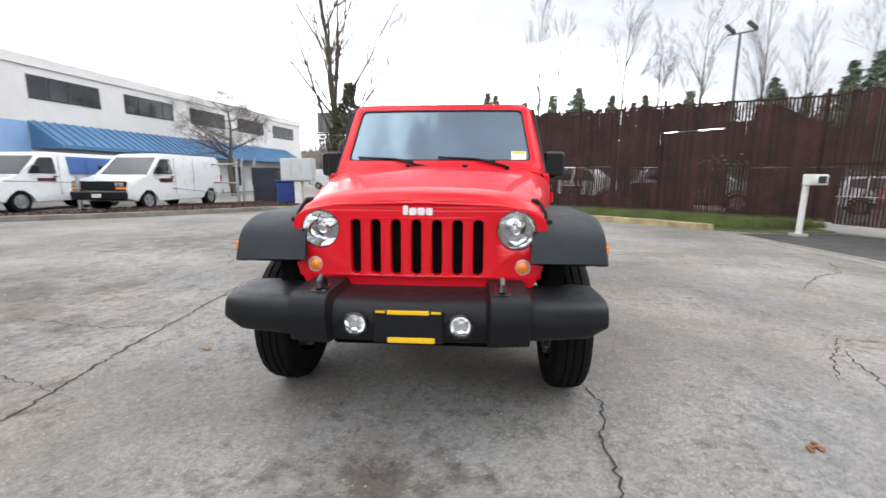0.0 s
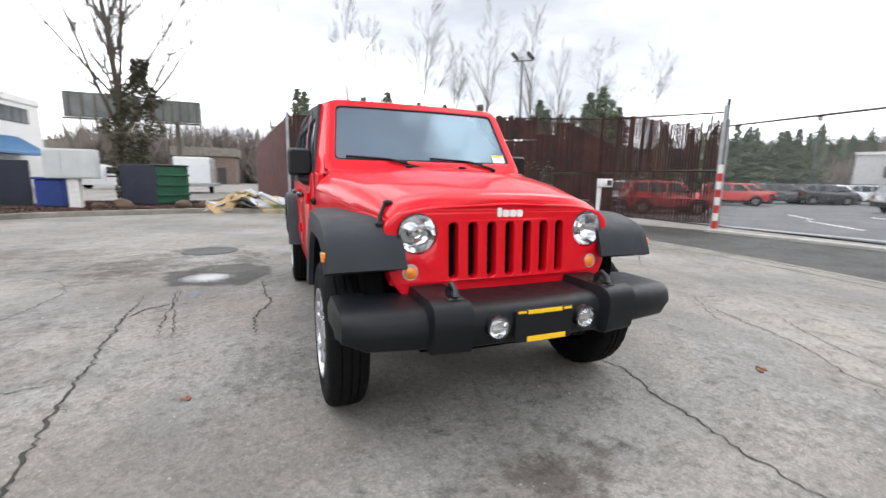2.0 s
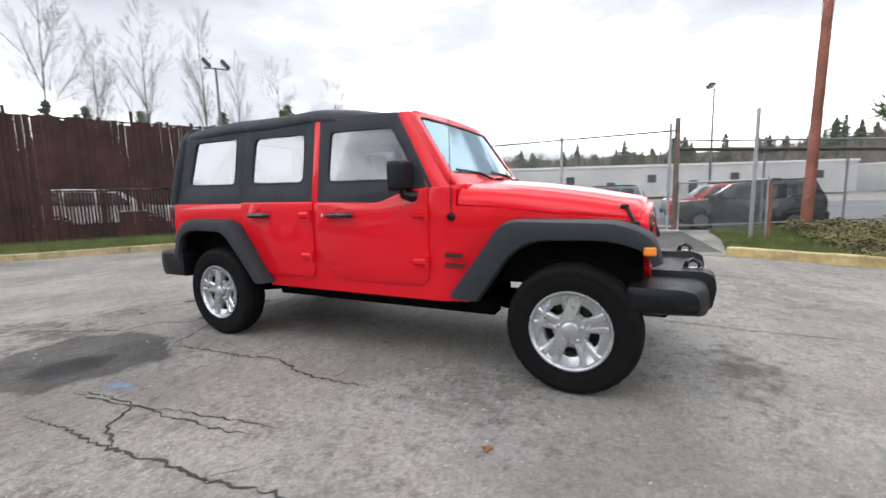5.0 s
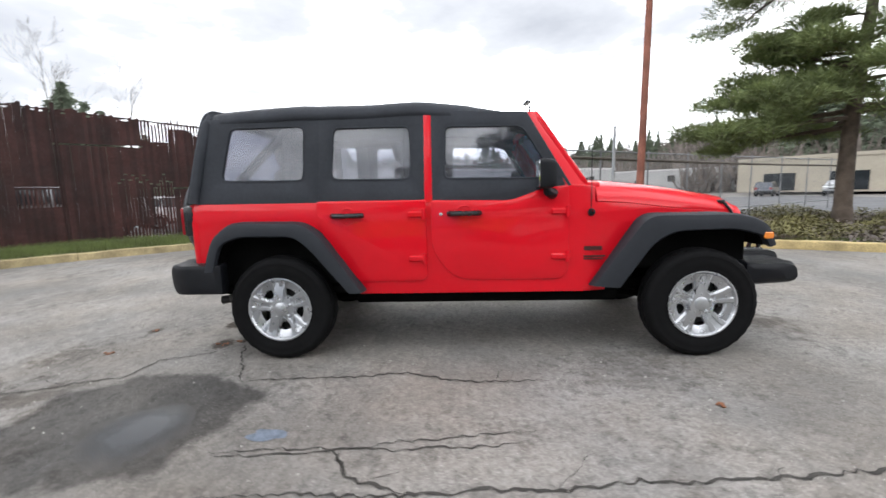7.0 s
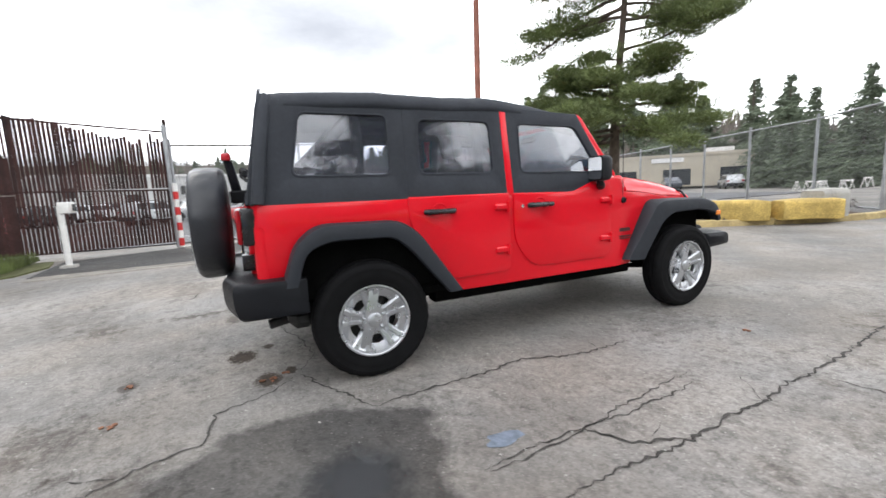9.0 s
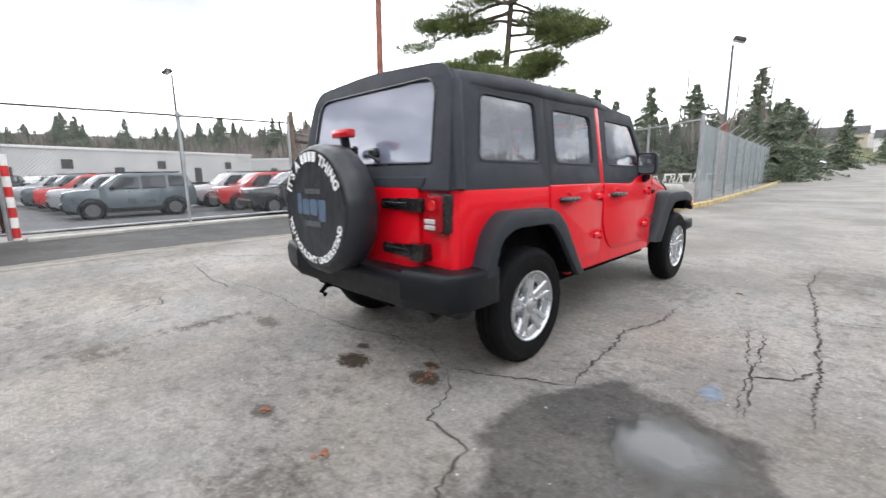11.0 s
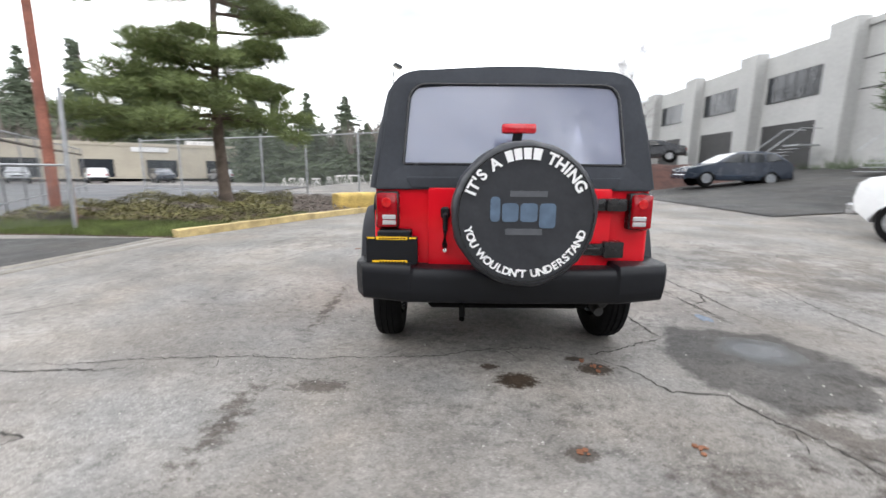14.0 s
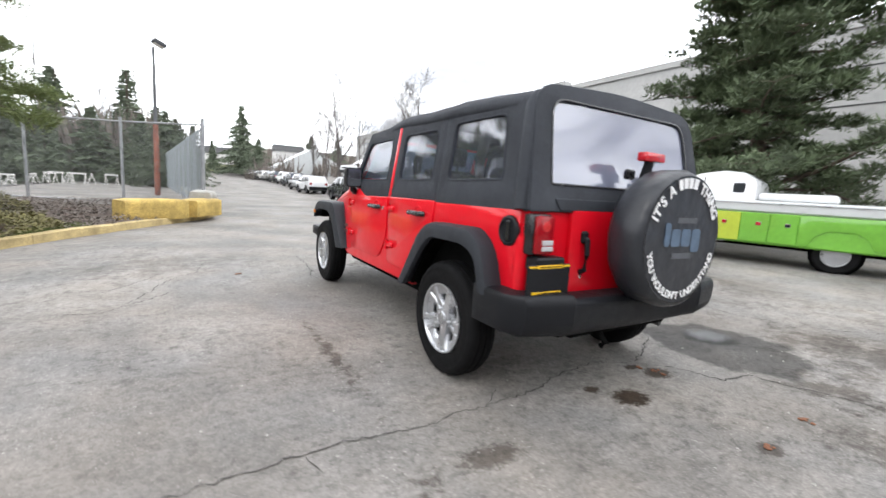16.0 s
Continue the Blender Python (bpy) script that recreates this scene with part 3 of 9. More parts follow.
def draped(name, x0, x1, y0, y1, step, lift, material, label):
    xs, ys = np.arange(x0, x1 + 0.01, step), np.arange(y0, y1 + 0.01, step)
    vs = [(x, y, height(x, y) + lift) for y in ys for x in xs]
    k = len(xs)
    fs = [(j * k + i, j * k + i + 1, (j + 1) * k + i + 1, (j + 1) * k + i) for j in range(len(ys) - 1) for i in range(k - 1)]
    ob = structure(name, from_arrays(vs, fs), material, label)
    shade(ob.data, 60)
    return ob


def sheet(name, outline, z, material, label, sink=0.0):
    bm = bmesh.new()
    prism(bm, outline, "z", -0.05, z)
    return structure(name, bm, material, label)


draped("pavement_upper_lot", -22.5, -9.0, -42.0, -6.0, 1.5, 0.03, "asphalt_new", "dark asphalt of the upper car park")
draped("pavement_sales_lot", 10.5, 48.0, -36.0, 36.0, 1.5, 0.03, "asphalt_lot", "blue-grey asphalt of the sales lot")
draped("hillside", -260.0, 260.0, 118.0, 420.0, 20.0, 0.4, "hill", "brown wooded hillside")
draped("hillside_east", 110.0, 420.0, -260.0, 118.0, 20.0, 0.4, "hill", "brown wooded hillside")
draped("hillside_south", 12.0, 108.0, -260.0, -90.0, 16.0, 0.4, "hill", "brown wooded hillside")
draped("hillside_southwest", -260.0, -16.0, -300.0, -92.0, 16.0, 0.4, "hill", "brown wooded hillside")
draped("grass_bank", -14.0, 8.0, -160.0, -118.0, 4.0, 0.3, "turf", "green grass bank at the head of the road")
prism_road = [(5.95, 7.2), (6.15, 3.0), (5.72, -1.5), (9.7, -1.1), (9.7, 2.2), (9.3, 5.3), (8.2, 7.4)]
sheet("pavement_gateway", prism_road, 0.006, "asphalt_new", "dark newer asphalt before the gate")


def ribbon(path, w, z0, z1, bm=None, wob=0.0):
    """A low band along a path: kerbs and strips."""
    bm = bm or bmesh.new()
    pts = [Vector((*p, 0)) for p in path]
    rings = []
    for i, p in enumerate(pts):
        d = (pts[min(i + 1, len(pts) - 1)] - pts[max(i - 1, 0)]).normalized()
        n = Vector((-d.y, d.x, 0))
        j = wob * noise.noise(p * 1.7)
        a, b = p - n * (w / 2 + j), p + n * (w / 2 + j)
        h = height(p.x, p.y)
        rings.append([(a.x, a.y, h + z0), (a.x, a.y, h + z1 - 0.015), (a.x + n.x * 0.015, a.y + n.y * 0.015, h + z1), (b.x - n.x * 0.015, b.y - n.y * 0.015, h + z1), (b.x, b.y, h + z1 - 0.015), (b.x, b.y, h + z0)])
    return loft(bm, rings)


def fine_path(pts, step):
    path = open_path2(pts)
    out = []
    for a, b in zip(path, path[1:]):
        n = max(1, int((b - a).length / step))
        out += [a.lerp(b, k / n) for k in range(n)]
    return [(p.x, p.y) for p in out + [path[-1]]]


def open_path2(pts, r=0.8, n=6):
    out = [Vector(pts[0])]
    for a, p, b in zip(pts, pts[1:], pts[2:]):
        a, p, b = Vector(a), Vector(p), Vector(b)
        d = min(r, (a - p).length * 0.45, (b - p).length * 0.45)
        s, e = p + (a - p).normalized() * d, p + (b - p).normalized() * d
        out += [s * (1 - j / n) ** 2 + p * 2 * (j / n) * (1 - j / n) + e * (j / n) ** 2 for j in range(n + 1)]
    out.append(Vector(pts[-1]))
    return out


strip = structure("kerb_gate_track", ribbon(fine_path([(5.55, 7.1), (5.80, 4.0), (5.78, 2.0), (5.22, -1.5)], 0.5), 0.16, -0.03, 0.012, None, 0.03), "kerb_stain", "stained concrete gate track strip")
structure("kerb_gate_track_outer", ribbon(fine_path([(5.90, 7.1), (6.12, 4.0), (6.08, 2.0), (5.55, -1.5)], 0.5), 0.14, -0.03, 0.012, None, 0.03), "kerb_stain", "stained concrete gate track strip")
structure("kerb_gateway", ribbon(fine_path([(9.0, 5.2), (9.35, 2.2), (9.6, -1.0)], 0.5), 0.22, -0.03, 0.07, None, 0.02), "concrete", "worn concrete threshold under the fence")


def kerb_run(name, pts, material, label, length=2.4, w=0.17, h=0.15):
    """A kerb laid in cast lengths with open joints."""
    path = resample2(open_path2(pts), 0.2)
    run = new(name)
    tagged(run, label, "", "", "structure")
    per = max(2, int(length / 0.2))
    i = 0
    while i < len(path) - 2:
        seg = path[i:i + per + 1]
        if len(seg) > 1:
            d = (seg[-1] - seg[-2]).normalized()
            seg = seg[:-1] + [seg[-1] - d * 0.015]
            bm = ribbon([(p.x, p.y) for p in seg], w, -0.05, h, None, 0.012)
            for v in bm.verts:
                v.co.z += 0.012 * noise.noise(v.co * 2.3)
            part("kerbstone", bm, material, run)
        i += per
    return run


def resample2(path, step):
    d = sum((b - a).length for a, b in zip(path, path[1:]))
    return resample(path, max(3, int(d / step)))


def open_path(pts, r, n=5):
    return open_path2(pts, r, n)


def resample(path, n):
    d = [0.0]
    for a, b in zip(path, path[1:]):
        d.append(d[-1] + (b - a).length)
    out, i = [], 0
    for k in range(n):
        t = d[-1] * k / (n - 1)
        while i < len(d) - 2 and d[i + 1] < t:
            i += 1
        out.append(path[i].lerp(path[i + 1], min(1.0, (t - d[i]) / max(d[i + 1] - d[i], 1e-9))))
    return out


KERB_N = [(-1.4, 13.2), (1.05, 11.6), (3.6, 9.95), (4.5, 9.2), (5.7, 7.95), (5.95, 7.68)]
KERB_W = [(-16.0, 5.2), (-12.2, 7.8), (-9.6, 9.6), (-7.2, 12.4), (-3.4, 13.6), (-1.4, 13.2)]
KERB_S = [(5.35, -1.55), (4.94, -2.4), (4.23, -4.1), (3.2, -6.1), (2.2, -7.9), (1.6, -9.4), (1.5, -11.5), (1.9, -20.0), (2.6, -32.0), (3.2, -44.0)]
kerb_run("kerb_north", KERB_N, "kerb_worn", "worn yellow kerb along the grass strip")
kerb_run("kerb_west", KERB_W, "kerb_stain", "stained concrete kerb along the verge")
kerb_run("kerb_south", KERB_S, "yellow_kerb", "yellow painted kerb round the tree island")
FENCE_N = [(-0.5, 15.6), (5.9, 11.2), (8.5, 8.6), (9.55, 5.4)]
sheet("ground_grass_strip", KERB_N[:5] + [(7.3, 9.8), (5.9, 11.2), (-0.5, 15.6), (-1.6, 15.2)], 0.14, "turf", "winter grass strip below the fence")
sheet("ground_grass_edge", [(5.72, 7.96), (6.35, 7.5), (7.3, 7.35), (8.3, 7.6), (8.5, 8.6), (7.31, 9.81)], 0.03, "turf", "thin grass at the foot of the fence")
sheet("ground_lawn", [(-3.6, 14.6), (-1.5, 14.9), (-0.5, 15.6), (-1.2, 26.0), (-3.2, 26.0)], 0.13, "lawn", "green lawn behind the rubbish heap")
sheet("ground_verge", KERB_W + [(-1.5, 14.9), (-3.6, 14.6), (-3.4, 19.5), (-9.0, 19.5), (-9.7, 14.2), (-11.6, 10.4), (-16.5, 6.9)], 0.12, "soil", "brown leaf-strewn verge")
sheet("ground_island", KERB_S[:7] + [(2.2, -11.4), (4.3, -13.2), (7.0, -14.4), (11.0, -12.0), (12.4, -5.6), (9.9, -1.7), (8.0, -1.75)], 0.014, "soil", "leaf-littered tree island")

# white strips: bright sky reflection on lot puddles put into flat colour
for xa, ya, xb, yb in ((20.3, 9.0, 17.9, 6.0), (23.5, 11.5, 21.5, 9.4), (26.5, 9.5, 24.5, 7.6)):
    a, b = Vector((xa, ya, 0)), Vector((xb, yb, 0))
    n = Vector((-(b - a).y, (b - a).x, 0)).normalized() * 0.06
    bm = bmesh.new()
    loft(bm, [[(*(p - n).xy, -0.34), (*(p + n).xy, -0.34), (*(p + n).xy, -0.312), (*(p - n).xy, -0.312)] for p in (a, b)])
    structure("ground_bay_line", bm, "white_stripe", "white strip painted for the glint of a lot puddle")

# cracks: jagged open joints in the asphalt
CRACKS = (
    ((0.90, 0.00), (0.96, -0.29), (0.88, -0.50), (0.83, -0.96), (0.82, -1.9)),
    ((-2.30, 2.70), (-2.24, 1.42), (-2.18, 0.72), (-2.10, 0.10), (-2.00, -0.55), (-2.06, -1.6)),
    ((-2.18, 0.70), (-2.61, 0.58), (-3.6, 0.75)),
    ((2.85, 0.62), (2.66, 0.10), (2.54, -0.35), (2.24, -0.86), (2.1, -1.6)),
    ((-1.96, 2.23), (-2.16, 2.09), (-2.25, 1.87)),
    ((-2.0, 2.83), (-1.96, 2.20), (-1.89, 1.74), (-1.79, 1.27)),
    ((-1.26, 3.08), (-1.20, 2.61), (-1.15, 2.03), (-1.24, 1.60), (-1.25, 1.1)),
    ((3.22, 3.63), (1.96, 3.47), (1.30, 3.50), (0.63, 3.46), (0.0, 3.30), (-0.30, 3.28), (-0.62, 3.40)),
    ((-0.60, 3.41), (-1.26, 3.08)),
    ((-0.59, 3.42), (-0.78, 3.62), (-0.90, 3.88), (-1.22, 3.93), (-1.26, 4.18), (-1.40, 4.34), (-1.48, 4.60), (-1.9, 5.3)),
    ((2.4, 3.64), (2.9, 3.72), (4.2, 3.6)),
    ((-1.92, 1.35), (-1.95, 1.62), (-1.98, 2.05), (-2.01, 2.41), (-2.03, 2.79)),
    ((3.10, 0.05), (2.90, -0.20), (2.76, -0.44), (2.60, -0.85)),
    ((3.42, 0.73), (2.98, 0.82), (2.40, 0.11)),
    ((2.72, 4.30), (2.38, 4.36), (2.46, 4.46), (2.20, 4.70)),
)


def crack_mesh(paths, seed, w0, w1, rough=0.028, sub=0.035):
    rnd = random.Random(seed)
    vs, fs = [], []
    for path in paths:
        pts = resample2([Vector(p) for p in path], sub)
        wide = rnd.uniform(w0, w1)
        prev = None
        for i, p in enumerate(pts):
            d = (pts[min(i + 1, len(pts) - 1)] - pts[max(i - 1, 0)]).normalized()
            n = Vector((-d.y, d.x))
            q = p + n * (rnd.uniform(-1, 1) * rough * 0.6 + rough * 1.6 * noise.noise(Vector((p.x * 3, p.y * 3, seed))))
            end = min(i, len(pts) - 1 - i) / max(len(pts) * 0.15, 1)
            w = wide * min(1.0, 0.2 + end) * rnd.uniform(0.3, 1.25)
            z = height(q.x, q.y) + 0.0035
            vs += [(q.x - n.x * w, q.y - n.y * w, z), (q.x + n.x * w, q.y + n.y * w, z)]
            k = len(vs)
            if prev is not None:
                fs.append((prev - 2, prev - 1, k - 1, k - 2))
            prev = k
    return from_arrays(vs, fs)


branches = []
rnd = random.Random(5)
for path in CRACKS:
    for a, b in zip(path, path[1:]):
        a, b = Vector(a), Vector(b)
        for _ in range(2):
            if rnd.random() < 0.20:
                p = a.lerp(b, rnd.random())
                ang = math.atan2(b.y - a.y, b.x - a.x) + rnd.choice((-1, 1)) * rnd.uniform(0.6, 1.4)
                l = rnd.uniform(0.08, 0.35)
                q = p + Vector((math.cos(ang), math.sin(ang))) * l
                branches.append(((p.x, p.y), ((p.x + q.x) / 2 + rnd.uniform(-0.03, 0.03), (p.y + q.y) / 2), (q.x, q.y)))
far = []
for k in range(12):
    x, y, ang = rnd.uniform(-9, 5), rnd.uniform(-12, 12), rnd.uniform(0, math.pi)
    if -2.8 < x < 3.0 and -2 < y < 5:
        continue
    path = [(x, y)]
    for j in range(rnd.randint(3, 7)):
        ang += rnd.uniform(-0.5, 0.5)
        path.append((path[-1][0] + math.cos(ang) * 0.5, path[-1][1] + math.sin(ang) * 0.5))
    far.append(tuple(path))
tagged(structure("ground_cracks", crack_mesh(CRACKS, 3, 0.0045, 0.0100, 0.026, 0.030), "crack", "dark jagged cracks in the asphalt"), kind="stuff")
tagged(structure("ground_fine_cracks", crack_mesh(branches, 4, 0.002, 0.004, 0.02), "crack", "hairline cracks branching in the asphalt"), kind="stuff")
tagged(structure("ground_far_cracks", crack_mesh(far, 6, 0.004, 0.009), "crack", "cracks across the yard"), kind="stuff")


def blob(cx, cy, rx, ry, z, seed, n=40, rough=0.35):
    bm = bmesh.new()
    vs = []
    for k in range(n):
        a = 2 * math.pi * k / n
        r = 1 + rough * noise.noise(Vector((math.cos(a) * 1.5 + seed, math.sin(a) * 1.5, 0.3 * seed)))
        vs.append(bm.verts.new((cx + rx * r * math.cos(a), cy + ry * r * math.sin(a), z)))
    bm.faces.new(vs)
    return bm


structure("water_puddle", blob(-1.84, 3.30, 0.42, 0.38, 0.004, 2.0), "water", "shallow rain puddle on the asphalt")
bm = lathe(bmesh.new(), [(0.40, 0.0), (0.40, 0.008), (0.37, 0.010), (0.35, 0.006), (0.0, 0.007)], 40)
hole = thing("manhole_cover", "dull iron manhole cover set in the asphalt", "manhole", at=(-2.05, 5.35, 0))
lpart("lid", bm, "alloy_dark", hole)
for k, (x, y, r, mat) in enumerate(((-0.575, 3.60, 0.06, "leaf_litter"), (-0.21, 4.44, 0.05, "leaf_litter"), (-0.765, 4.40, 0.05, "leaf_litter"), (1.78, -0.56, 0.055, "leaf_litter"), (-1.55, 0.24, 0.035, "leaf_litter"), (-0.52, 3.48, 0.035, "leaf_litter"))):
    lf = thing("dead_leaf", "crumpled orange-brown leaf litter on the asphalt", "leaf", "fallen leaves", at=(x, y, 0))
    bm = bmesh.new()
    for j in range(8):
        a, d = random.uniform(0, 6.28), random.uniform(0, r * 0.8)
        bmesh.ops.create_icosphere(bm, subdivisions=1, radius=random.uniform(0.007, 0.017), matrix=Matrix.Translation((d * math.cos(a), d * math.sin(a), 0.006)) @ Matrix.Diagonal((1, 1, 0.4, 1)))
    lpart("leaf_clump", bm, mat, lf)
structure("ground_paint_mark", blob(-1.86, 2.61, 0.05, 0.11, 0.0035, 5.0, 24, 0.5), "blue_mark", "faint blue spray mark")
rnd = random.Random(12)
vs, fs = [], []
for k in range(900):
    x, y = rnd.uniform(-4.5, 4.5), rnd.uniform(-3.0, 7.0)
    r = rnd.uniform(0.004, 0.011)
    i = len(vs)
    for a in (0, 2.1, 4.2):
        vs.append((x + r * math.cos(a + k), y + r * math.sin(a + k), 0.001))
    vs.append((x, y, r * 0.9))
    fs += [(i, i + 1, i + 3), (i + 1, i + 2, i + 3), (i + 2, i, i + 3)]
tagged(structure("loose_grit", from_arrays(vs, fs), "concrete", "loose grit on the asphalt"), kind="stuff")


# ---- plants ----
def blades(name, region, count, h0, h1, w, z, material, label, seed, lean=0.35):
    """Many upright blades scattered in a region (a test of x and y)."""
    rnd = random.Random(seed)
    x0, x1, y0, y1, inside = region
    vs, fs, n = [], [], 0
    while n < count:
        x, y = rnd.uniform(x0, x1), rnd.uniform(y0, y1)
        if not inside(x, y):
            continue
        n += 1
        a, hh = rnd.uniform(0, 6.28), rnd.uniform(h0, h1)
        dx, dy = math.cos(a) * w, math.sin(a) * w
        lx, ly = rnd.uniform(-lean, lean) * hh, rnd.uniform(-lean, lean) * hh
        i = len(vs)
        zz = z + height(x, y)
        vs += [(x - dx, y - dy, zz), (x + dx, y + dy, zz), (x + lx, y + ly, zz + hh)]
        fs.append((i, i + 1, i + 2))
    return tagged(structure(name, from_arrays(vs, fs), material, label), kind="stuff")


def in_poly(poly):
    def test(x, y):
        c, j = False, len(poly) - 1
        for i in range(len(poly)):
            (xi, yi), (xj, yj) = poly[i], poly[j]
            if (yi > y) != (yj > y) and x < (xj - xi) * (y - yi) / (yj - yi) + xi:
                c = not c
            j = i
        return c
    return test


GRASS_POLY = KERB_N[:5] + [(6.4, 7.6), (8.3, 7.8), (8.5, 8.6), (5.9, 11.2), (-0.5, 15.6), (-1.6, 15.2)]
blades("grass_strip", (-2, 9, 7, 16, in_poly(GRASS_POLY)), 40000, 0.06, 0.24, 0.007, 0.08, "grass", "ragged green grass along the fence", 1)
blades("lawn_grass", (-4, 0, 14, 26, in_poly([(-3.6, 14.6), (-1.5, 14.9), (-0.5, 15.6), (-1.2, 26.0), (-3.2, 26.0)])), 14000, 0.05, 0.12, 0.008, 0.12, "grass", "green lawn grass", 2)
ISLE = KERB_S[:7] + [(2.2, -11.4), (4.3, -13.2), (7.0, -14.4), (11.0, -12.0), (12.4, -5.6), (9.9, -1.7), (8.0, -1.75)]
blades("island_grass", (4, 13, -6, -1.5, lambda x, y: in_poly(ISLE)(x, y) and (y > -3.6 or x - 4.2 < 0.7 + 0.4 * noise.noise(Vector((x, y, 3))))), 26000, 0.05, 0.17, 0.007, 0.0, "grass", "tufty grass on the tree island", 3)


def leafy(name, region, count, size, lo, hi, material, label, seed, base=0.02):
    """Low ground cover: small leaves on a lumpy surface."""
    rnd = random.Random(seed)
    x0, x1, y0, y1, inside = region
    vs, fs, n = [], [], 0
    while n < count:
        x, y = rnd.uniform(x0, x1), rnd.uniform(y0, y1)
        if not inside(x, y):
            continue
        n += 1
        top = lo + (hi - lo) * (0.5 + 0.9 * noise.noise(Vector((x * 0.8, y * 0.8, seed))) + 0.35 * noise.noise(Vector((x * 3, y * 3, seed))))
        z = max(0.04, top * rnd.uniform(0.55, 1.05)) + base
        a, tilt, s = rnd.uniform(0, 6.28), rnd.uniform(-0.9, 0.9), size * rnd.uniform(0.6, 1.3)
        u = Vector((math.cos(a), math.sin(a), tilt)).normalized() * s
        v = Vector((-math.sin(a), math.cos(a), rnd.uniform(-0.7, 0.7))).normalized() * s * 0.5
        p = Vector((x, y, z))
        i = len(vs)
        vs += [p - u, p + v, p + u, p - v]
        fs.append((i, i + 1, i + 2, i + 3))
    return tagged(structure(name, from_arrays(vs, fs), material, label), kind="stuff")


leafy("ground_ivy", (3.5, 11, -11.5, -3.0, lambda x, y: in_poly(ISLE)(x, y) and (x - 4.6 > 0.35 * (-3.6 - y) - 0.7) and y < -3.1), 36000, 0.036, 0.06, 0.40, "ivy", "low olive ground cover round the pine", 8)
leafy("dead_bramble", (2.5, 9, -12.5, -5.0, lambda x, y: in_poly(ISLE)(x, y)), 12000, 0.04, 0.06, 0.34, "thicket", "reddish dead bramble on the island", 9)
leafy("fallen_leaves_verge", (-13, -1, 8, 19, in_poly(KERB_W + [(-1.5, 14.9), (-3.4, 19.0), (-8.0, 19.0), (-13.0, 10.0)])), 9000, 0.05, 0.02, 0.06, "brick_red", "fallen leaves on the verge", 10, 0.10)


def tree_arrays(seed, height_m, r0, spread_a, depth, sides=5, first=0.25, up=0.25, shrink=0.72, kids=(2, 4), start=Vector((0, 0, 0)), wig=0.12, main=0.48, thin=1.0):
    """A bare tree: a tapered leader with limbs that fork again and again."""
    rnd = random.Random(seed)
    vs, fs = [], []

    def limb(p, d, length, r, level):
        n = max(3, int(5 - level * 0.5)) + (5 if level == 0 else 0)
        pts, rad, q, dd = [p.copy()], [r], p.copy(), d.copy()
        for k in range(n):
            dd = (dd + Vector((rnd.uniform(-wig, wig), rnd.uniform(-wig, wig), rnd.uniform(-wig, wig) + up * 0.12))).normalized()
            q = q + dd * length / n
            pts.append(q.copy())
            rad.append(max(r * (1 - 0.86 * (k + 1) / n), 0.004))
        base = len(vs)
        m = sides if level < 2 else 3
        for i, c in enumerate(pts):
            t = (pts[min(i + 1, n)] - pts[max(i - 1, 0)]).normalized()
            a = t.cross(Vector((0.3, 0.2, 1) if abs(t.z) < 0.9 else (1, 0, 0))).normalized()
            b = t.cross(a)
            for k in range(m):
                w = 2 * math.pi * k / m
                vs.append(c + (a * math.cos(w) + b * math.sin(w)) * rad[i])
        for i in range(n):
            for k in range(m):
                fs.append((base + i * m + k, base + i * m + (k + 1) % m, base + (i + 1) * m + (k + 1) % m, base + (i + 1) * m + k))
        if level >= depth:
            return
        for i in range(1, n + 1):
            f = i / n
            if level == 0 and f < first:
                continue
            for _ in range(rnd.randint(*kids) if level < 2 else rnd.randint(1, 2)):
                ang = rnd.uniform(0, 6.28)
                t = (pts[i] - pts[i - 1]).normalized()
                a = t.cross(Vector((0.3, 0.2, 1) if abs(t.z) < 0.9 else (1, 0, 0))).normalized()
                b = t.cross(a)
                side = a * math.cos(ang) + b * math.sin(ang)
                nd = (t * math.cos(spread_a) + side * math.sin(spread_a)).normalized()
                l = length * (shrink if level else main) * (1 - 0.62 * f) * rnd.uniform(0.7, 1.15)
                limb(pts[i], nd, max(l, 0.25), rad[i] * rnd.uniform(0.45, 0.65) * thin, level + 1)

    limb(start, Vector((0, 0, 1)), height_m, r0, 0)
    return vs, fs


def bare_tree(name, label, seed, at, h, r0, spread_a, depth, material, **k):
    t = thing(name, label, "tree", at=at)
    vs, fs = tree_arrays(seed, h, r0, spread_a, depth, **k)
    me = from_arrays(vs, fs)
    shade(me, 60)
    lpart("trunk", me, material, t)
    return t


def needle_arrays(rnd, vs, fs, centre, rx, rz, count, length, width):
    for _ in range(count):
        a, u = rnd.uniform(0, 6.28), rnd.random() ** 0.5
        p = centre + Vector((rx * u * math.cos(a), rx * u * math.sin(a), rz * rnd.uniform(-1, 1) * (1.1 - u)))
        d = Vector((math.cos(a + rnd.uniform(-0.9, 0.9)), math.sin(a + rnd.uniform(-0.9, 0.9)), rnd.uniform(-0.3, 1.1))).normalized()
        w = d.cross(Vector((rnd.uniform(-1, 1), rnd.uniform(-1, 1), 1))).normalized() * width
        i = len(vs)
        vs += [p - w, p + w, p + d * length * rnd.uniform(0.7, 1.2)]
        fs.append((i, i + 1, i + 2))


